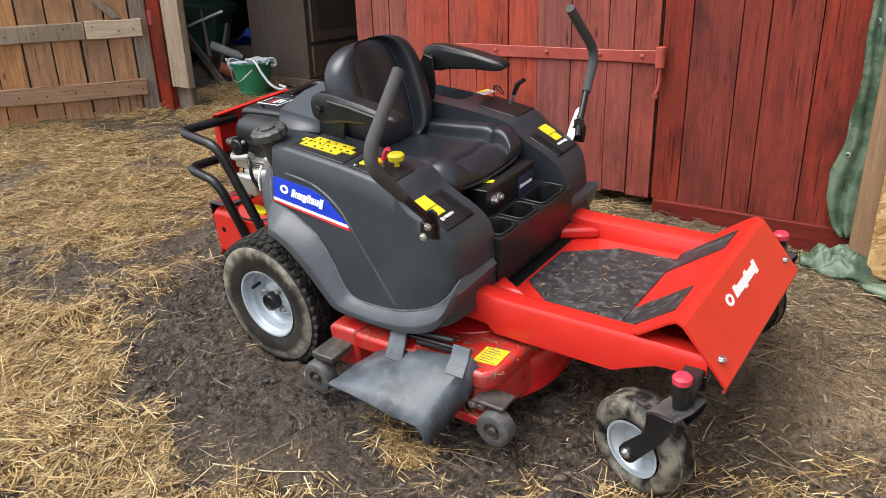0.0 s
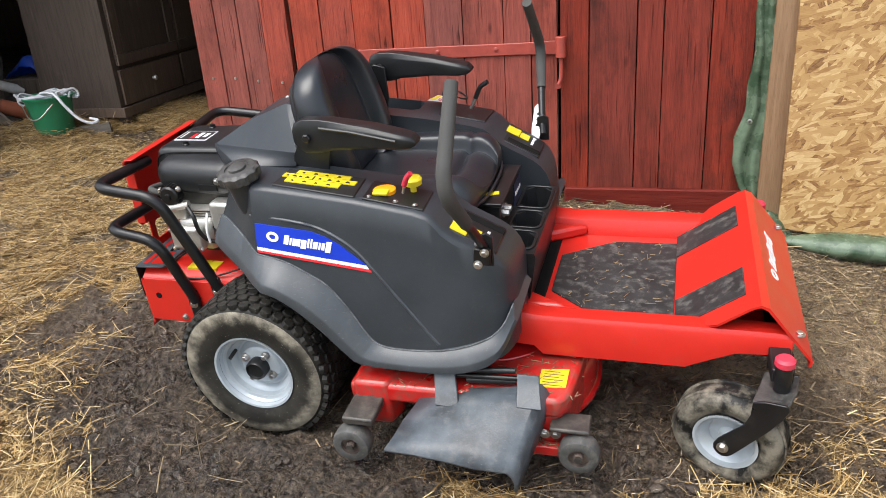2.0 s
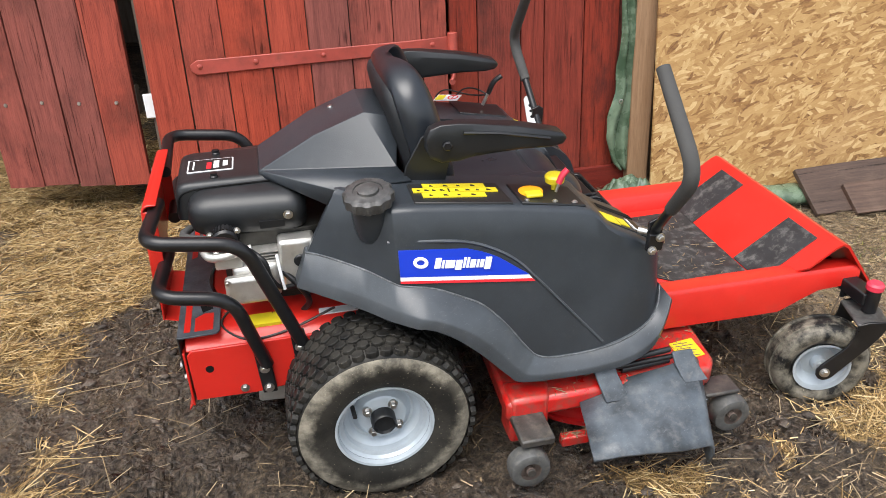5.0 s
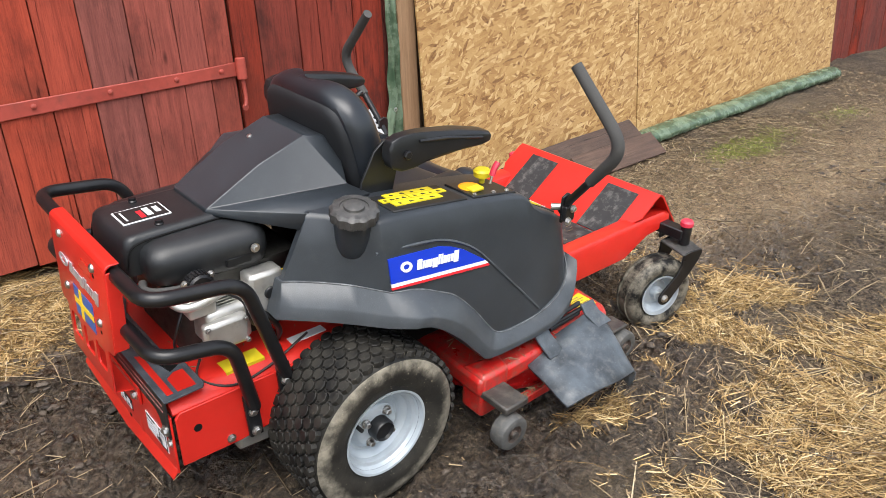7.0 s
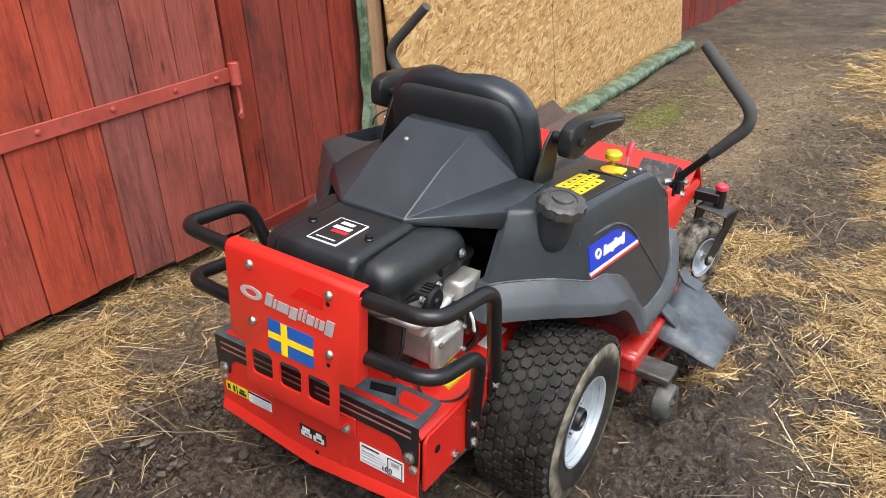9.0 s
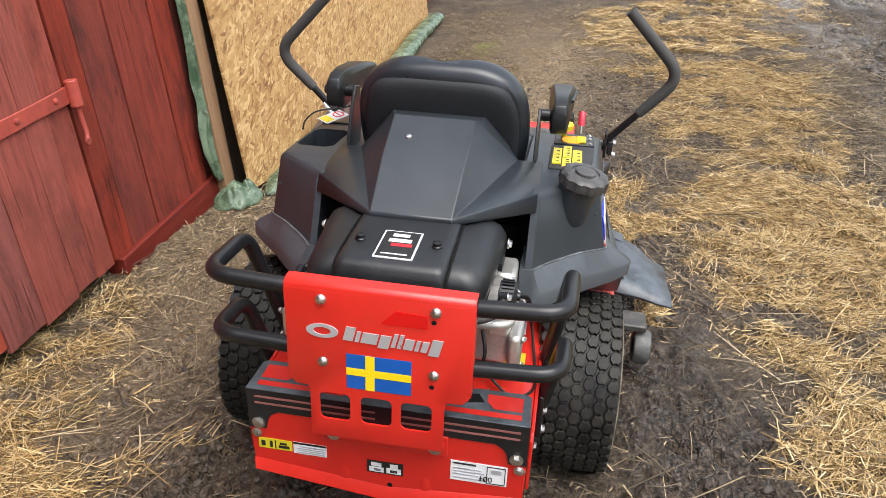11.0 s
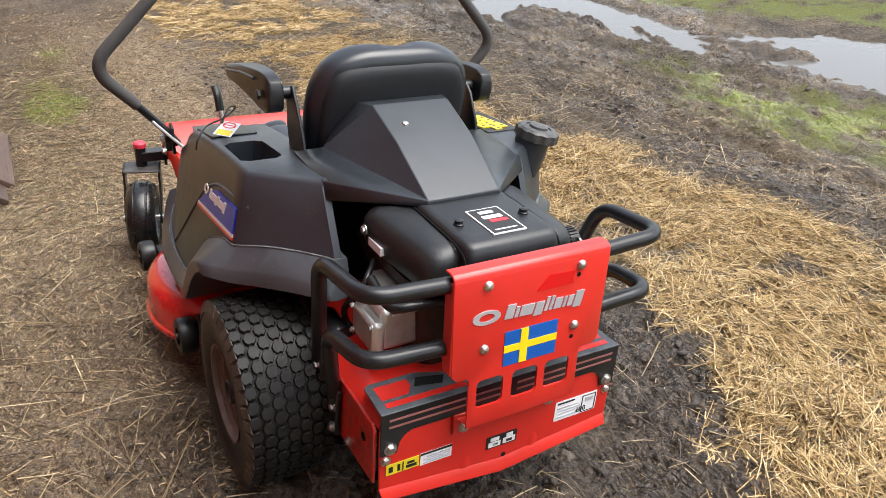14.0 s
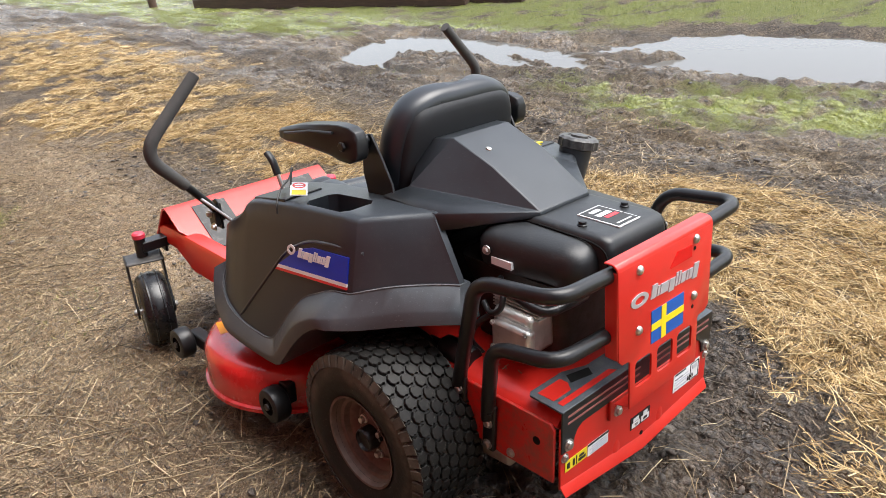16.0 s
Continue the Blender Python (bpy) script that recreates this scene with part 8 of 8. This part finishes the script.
tagged(mesh_object("roof", bm, INSIDE), "unseen barn roof added to shade the interior", "roof", kind="structure")

# ---- OSB sheets, beam, tarpaulin ----
wall_osb = wall("wall_osb", "pale strand board sheets closing the barn front")
for x0, x1, dz in ((-0.232, 1.616, 0.0), (1.630, 4.64, -0.02)):
    bm = bmesh.new()
    loft(bm, [[(x, -0.006, z), (x, 0.006, z), (x, 0.006, 2.2), (x, -0.006, 2.2)] for x, z in ((x0, 0.0 if x0 < 0 else -0.16), (x0 + 0.9, -0.14), (x1, -0.16))])
    ob = mesh_object("strand_board", bm, OSB, wall_osb, bevel=0.001)
    ob.matrix_local = pose(0, 3.195, 0.06 + dz, -2.6, 0, 0)
beam = tagged(mesh_object("beam", (lambda b: (box(b, -0.054, 0.054, -0.024, 0.024, 0, 2.4), b)[1])(bmesh.new()), PALE_BEAM, bevel=0.004), "planed softwood beam leaning against the barn", "beam")
beam.matrix_world = pose(-0.262, 3.300, 0.075, -0.3, 0.4, 0)


def sheet(name, nu, nv, fn, material, label, category, thick=0.004):
    bm = bmesh.new()
    vs = [[bm.verts.new(fn(i / nu, j / nv)) for i in range(nu + 1)] for j in range(nv + 1)]
    for j in range(nv):
        for i in range(nu):
            bm.faces.new((vs[j][i], vs[j][i + 1], vs[j + 1][i + 1], vs[j + 1][i]))
    ob = mesh_object(name, bm, material, smooth=80)
    m = ob.modifiers.new("thickness", "SOLIDIFY")
    m.thickness = thick
    return tagged(ob, label, category)


def hanging(u, v):
    z = 0.16 + 1.95 * v
    left = float(np.interp(z, [0.16, 0.20, 0.32, 0.42, 0.54, 0.81, 1.05, 2.2], [-0.352, -0.388, -0.428, -0.428, -0.392, -0.372, -0.378, -0.37])) + 0.008 * noise.noise((3.1, z * 7, 0))
    right = float(np.interp(z, [0.16, 0.34, 0.55, 0.81, 2.2], [-0.315, -0.312, -0.30, -0.31, -0.31]))
    x = left + (right - left) * u
    fold = 0.016 * math.sin(u * 9 + 2.2 * noise.noise((z * 2.2, 0.3, 0))) + 0.030 * abs(noise.noise((u * 2, z * 3, 2.0))) + 0.014 * abs(noise.noise((u * 3 + z * 3, z * 5, 3.0)))
    return (x, 3.296 - fold * (0.35 + 0.65 * math.sin(math.pi * min(1, u * 1.1 + 0.05))), z)


hung = sheet("tarpaulin", 24, 120, hanging, TARP, "wrinkled green tarpaulin strip hanging down the wall", "tarpaulin")


for z, u in ((0.50, 0.30), (1.00, 0.35)):
    x, y, _ = hanging(u, (z - 0.16) / 1.95)
    bm = bmesh.new()
    lathe(bm, [(0.010, -0.002), (0.011, -0.007), (0.006, -0.008), (0.005, -0.002)], 16, "y", (x, y - 0.001, z))
    part("eyelet", bm, STEEL, hung, "small steel eyelet", smooth=50)


def heap(u, v):
    a, r = 2 * math.pi * u, 0.15 * math.sqrt(v)
    x, y = -0.325 + 1.05 * r * math.cos(a), 3.215 + 0.72 * r * math.sin(a)
    return (x, y, float(ground_z(np.array(x), np.array(y))) + 0.004 + 0.055 * (1 - v) ** 0.6 + (0.070 * abs(noise.noise((x * 11, y * 14, 1.0))) + 0.030 * abs(noise.noise((x * 24, y * 30, 3.0)))) * (1 - v * 0.8))


sheet("crumpled_tarpaulin", 96, 40, heap, TARP, "crumpled green tarpaulin at the foot of the beam", "tarpaulin")


ROLL_X = np.linspace(-0.3, 4.5, 49)
ROLL_Z = [float(np.mean(ground_z(np.linspace(x - 0.4, x + 0.4, 9), np.full(9, 3.09)))) for x in ROLL_X]


def roll(u, v):
    x = -0.24 + 4.62 * v
    y = 3.105 - 0.04 * v + 0.012 * noise.noise((x * 1.3, 0, 5))
    a = 2 * math.pi * u
    r = (0.078 + 0.004 * noise.noise((x * 2.0, 1.5 * math.cos(a), 1.5 * math.sin(a))) + 0.004 * noise.noise((x * 9, 3 * math.cos(a), 3 * math.sin(a)))) * min(1, 0.12 + 9 * v ** 0.75)
    z = float(np.interp(x, ROLL_X, ROLL_Z)) + 0.045 * min(1, 0.4 + 8 * v)
    return (x + 0.012 * noise.noise((a, x * 3, 0)), y + r * 1.1 * math.cos(a), z + r * 0.66 * math.sin(a) + 0.003 * noise.noise((x * 30, 4 * math.cos(a), 4 * math.sin(a))))


sheet("tarpaulin_roll", 28, 340, roll, TARP, "rolled green tarpaulin along the foot of the boards", "tarpaulin")

# old boards lying in front of the roll
for x, y, z, w, l, rz, label in ((0.98, 3.028, 0.020, 0.27, 0.95, 1, "wide wet brown board leaning on the tarpaulin roll"), (1.09, 2.935, -0.014, 0.175, 0.78, -1.5, "narrower wet brown board lying on the wide one")):
    bm = bmesh.new()
    loft(bm, [[(u, v * k, h) for v, h in ((-w / 2, -0.013), (w / 2, -0.013), (w / 2, 0.013), (-w / 2, 0.013))] for u, k in ((-l / 2, 0.97), (-l / 6, 1.0), (l / 6, 0.98), (l / 2, 1.0))])
    ob = tagged(mesh_object("old_board", bm, OLD_PLANK, bevel=0.004), label, "board", "boards by the roll")
    ob.matrix_world = pose(x, y, z, 39, 0, rz)

# far timbers at the grass edge
for (xa, ya), (xb, yb), r in (((8.75, -2.62), (4.05, -3.92), 0.07), ((4.15, -4.02), (3.35, -4.20), 0.05)):
    bm = bmesh.new()
    d = Vector((xb - xa, yb - ya, 0))
    box(bm, 0, d.length, -r, r, -0.02, 2 * r)
    ob = tagged(mesh_object("timber", bm, OLD_PLANK, bevel=0.01), "long weathered timber lying on the grass", "timber", "timbers on the grass")
    ob.matrix_world = Matrix.Translation((xa, ya, -0.19)) @ d.to_track_quat("X", "Z").to_matrix().to_4x4()
bm = bmesh.new()
lathe(bm, [(0.07, -0.3), (0.065, 0.5), (0.06, 0.9), (0.03, 0.93)], 12, "z", (0, 0, 0), (True, True))
ob = tagged(mesh_object("fence_post", bm, OLD_PLANK, smooth=40), "short weathered fence post in the grass", "post")
ob.matrix_world = pose(9.9, -2.42, -0.2)

# ---- inside the barn doorway ----
ward = thing("wardrobe", "dark brown stained wooden wardrobe with panelled doors", "wardrobe", pose(-4.87, 4.30, 0.235))
def wpart(name, b, label="", mat=DARK_WOOD, parent=ward, bevel=0.004):
    bm = bmesh.new()
    box(bm, *b)
    return part(name, bm, mat, parent, label, bevel=bevel)
wpart("carcass", (0.0, 0.62, 0.0, 1.5, 0.09, 1.9))
wpart("plinth", (0.02, 0.645, -0.005, 1.505, 0.05, 0.115))
for x, y in ((0.03, 0.02), (0.57, 0.02), (0.03, 1.42), (0.57, 1.42)):
    wpart("foot", (x, x + 0.06, y, y + 0.06, -0.12, 0.06))
for y0, y1 in ((0.04, 0.73), (0.77, 1.46)):
    dr = wpart("drawer_front", (0.62, 0.638, y0, y1, 0.13, 0.36), "dark drawer front with metal knob")
    bm = bmesh.new()
    lathe(bm, [(0.012, 0.638), (0.009, 0.650), (0.020, 0.658), (0.014, 0.670)], 14, "x", (0, (y0 + y1) / 2, 0.25), (True, True))
    part("knob", bm, STEEL, dr, "dull metal knob", smooth=40)
    dd = wpart("door", (0.62, 0.636, y0, y1, 0.39, 1.82), "dark panelled wardrobe door")
    for b in ((0.636, 0.650, y0, y1, 0.39, 0.46), (0.636, 0.650, y0, y1, 1.74, 1.82), (0.636, 0.650, y0, y0 + 0.08, 0.46, 1.74), (0.636, 0.650, y1 - 0.08, y1, 0.46, 1.74)):
        wpart("door_rail", b, "", DARK_WOOD, dd, 0.003)

BUCKET = surface("green_plastic", (0.015, 0.16, 0.075), 0.35, spots=0.1, dirt=(0.12, 0.12, 0.09), dirt_amount=0.15, grain=0.05)
bucket = thing("bucket", "green plastic bucket full of white rope", "bucket", pose(-4.54, 3.99, 0.222))
bm = bmesh.new()
lathe(bm, [(0.105, 0.0), (0.145, 0.27), (0.155, 0.272), (0.158, 0.285), (0.150, 0.288), (0.140, 0.275), (0.10, 0.01)], 32, "z", (0, 0, 0), (True, True))
part("bucket_body", bm, BUCKET, bucket, "green plastic bucket body", smooth=40)
bm = bmesh.new()
tube(bm, glide([(-0.10, -0.125, 0.25), (-0.04, -0.155, 0.17), (0.04, -0.160, 0.17), (0.12, -0.105, 0.25)], 6), 0.004, 6)
part("handle", bm, STEEL, bucket, "thin wire handle", smooth=60)
ROPE = surface("grey_white_rope", (0.52, 0.54, 0.57), 0.7, spots=0.15, dirt=(0.2, 0.19, 0.18), dirt_amount=0.2, grain=0.4, grain_scale=200)
rope = tagged(mesh_object("rope", (lambda b: ([tube(b, glide([(-4.54 + 0.13 * math.cos(k * 1.7 + j) * (1 if j % 4 else 1.25), 3.99 + 0.12 * math.sin(k * 2.1 + j * 1.3), 0.50 + 0.035 * math.sin(j * 2.7 + k)) for j in range(7)], 5), 0.008, 6) for k in range(5)], tube(b, glide([(-4.54, 3.94, 0.53), (-4.42, 3.91, 0.53), (-4.34, 3.90, 0.45), (-4.28, 3.91, 0.38), (-4.21, 3.93, 0.34), (-4.17, 3.96, 0.35), (-4.24, 3.97, 0.36)], 6), 0.010, 6), b)[2])(bmesh.new()), ROPE, smooth=60), "tangle of grey-white rope spilling from the bucket", "rope")
bin_ = thing("plastic_bin", "dull green plastic bin with a lid, in the dark", "bin", pose(-5.82, 4.62, 0.46, 4, 6, 20))
DULL_GREEN = surface("dull_green_plastic", (0.06, 0.13, 0.085), 0.4, spots=0.15, dirt=(0.16, 0.16, 0.12), dirt_amount=0.2)
bm = bmesh.new()
rounded_stack(bm, [(0.0, -0.15, 0.15, 0.13, 0.03), (0.33, -0.20, 0.20, 0.17, 0.03), (0.335, -0.215, 0.215, 0.185, 0.03), (0.36, -0.215, 0.215, 0.185, 0.03)])
part("bin_body", bm, DULL_GREEN, bin_, "dull green bin body", smooth=40)
bm = bmesh.new()
rounded_stack(bm, [(0.362, -0.225, 0.225, 0.195, 0.03), (0.40, -0.225, 0.225, 0.195, 0.03), (0.42, -0.19, 0.19, 0.16, 0.03)])
part("bin_lid", bm, DULL_GREEN, bin_, "dull green bin lid", smooth=40)
JUNK = surface("dusty_dark_junk", (0.085, 0.075, 0.065), 0.75, spots=0.4, dirt=(0.2, 0.17, 0.14), dirt_amount=0.35, grain=0.5, grain_scale=120, scale=14)
def rubble(u, v):
    x, y = -6.1 + 1.25 * u, 4.0 + 0.85 * v
    rise = math.sin(math.pi * u) ** 0.6 * math.sin(math.pi * min(1, 0.15 + v * 0.85)) ** 0.7
    return (x, y, 0.12 + rise * (0.30 + 0.16 * noise.noise((x * 5, y * 5, 0)) + 0.08 * abs(noise.noise((x * 14, y * 14, 2)))))
tagged(sheet("rubbish", 60, 44, rubble, JUNK, "dusty brown rubbish piled in the dark doorway", "rubbish"), "dusty brown rubbish piled in the dark doorway", "rubbish", kind="stuff")
for cx, cy, cz, rr, mat, nm, lab in ((-5.02, 4.22, 0.36, 0.050, "terracotta_clay", "clay_pipe", "short terracotta pipe on the rubbish"), (-5.2, 4.3, 0.52, 0.035, "pale_plastic", "plastic_bottle", "pale plastic bottle on the rubbish")):
    bm = bmesh.new()
    lathe(bm, [(rr * 0.8, -0.12), (rr, -0.12), (rr, 0.10), (rr * 0.6, 0.13), (rr * 0.5, 0.15)], 20, "x", (0, 0, 0), (True, True))
    ob = tagged(mesh_object(nm, bm, surface(mat, (0.42, 0.13, 0.07) if "clay" in mat else (0.6, 0.6, 0.58), 0.6, spots=0.2), smooth=40), lab, "pipe" if "clay" in mat else "bottle")
    ob.matrix_world = pose(cx, cy, cz, 10, 25, 50)
CLUTTER = timber("grey_scrap_wood", (0.24, 0.21, 0.18), (0.11, 0.095, 0.08), (0.16, 0.15, 0.14), 0.3, 0.7)
for a, b, w in (((-5.50, 4.16, 0.66), (-4.86, 4.06, 0.19), 0.030), ((-5.42, 4.28, 0.80), (-5.15, 4.10, 0.46), 0.075), ((-5.30, 4.45, 0.70), (-5.10, 4.08, 0.14), 0.04), ((-5.9, 4.3, 0.35), (-5.2, 4.05, 0.20), 0.05), ((-4.60, 3.98, 0.235), (-4.22, 4.12, 0.265), 0.035)):
    a, b = Vector(a), Vector(b)
    bm = bmesh.new()
    box(bm, -w, w, -0.012, 0.012, 0, (b - a).length)
    ob = tagged(mesh_object("scrap_plank", bm, CLUTTER, bevel=0.003), "grey scrap plank leaning in the doorway", "plank", "scrap planks")
    ob.matrix_world = Matrix.Translation(a) @ (b - a).to_track_quat("Z", "X").to_matrix().to_4x4()
bm = bmesh.new()
tube(bm, [(-5.46, 4.14, 0.71), (-4.97, 4.13, 0.85)], 0.010, 8)
tagged(mesh_object("white_stick", bm, WHITE, smooth=60), "white plastic pipe propped in the dark", "pipe")
tagged(sheet("blue_cloth", 12, 12, lambda u, v: (-5.34 + 0.36 * u, 4.50 + 0.2 * v, 0.52 + 0.16 * math.sin(math.pi * u) * math.sin(math.pi * (0.2 + 0.8 * v)) + 0.03 * noise.noise((u * 5, v * 5, 0))), surface("blue_plastic_cloth", (0.01, 0.06, 0.42), 0.45, spots=0.2), "crumpled blue plastic sheet on the clutter", "cloth"))
box_ = tagged(mesh_object("crate", (lambda b: (box(b, -5.36, -4.96, 4.46, 4.74, 0.15, 0.53), b)[1])(bmesh.new()), INSIDE, bevel=0.006), "dusty wooden crate under the blue sheet", "crate")
tank = thing("gas_bottle", "dull teal steel gas bottle in the dark barn", "bottle", pose(-4.02, 6.0, 0.22))
bm = bmesh.new()
lathe(bm, [(0.10, 0.0), (0.14, 0.04), (0.145, 0.30), (0.12, 0.38), (0.05, 0.42), (0.045, 0.46), (0.07, 0.47), (0.07, 0.52), (0.0, 0.53)], 24, "z")
part("bottle_body", bm, surface("teal_enamel", (0.012, 0.085, 0.10), 0.35, spots=0.1), tank, smooth=40)
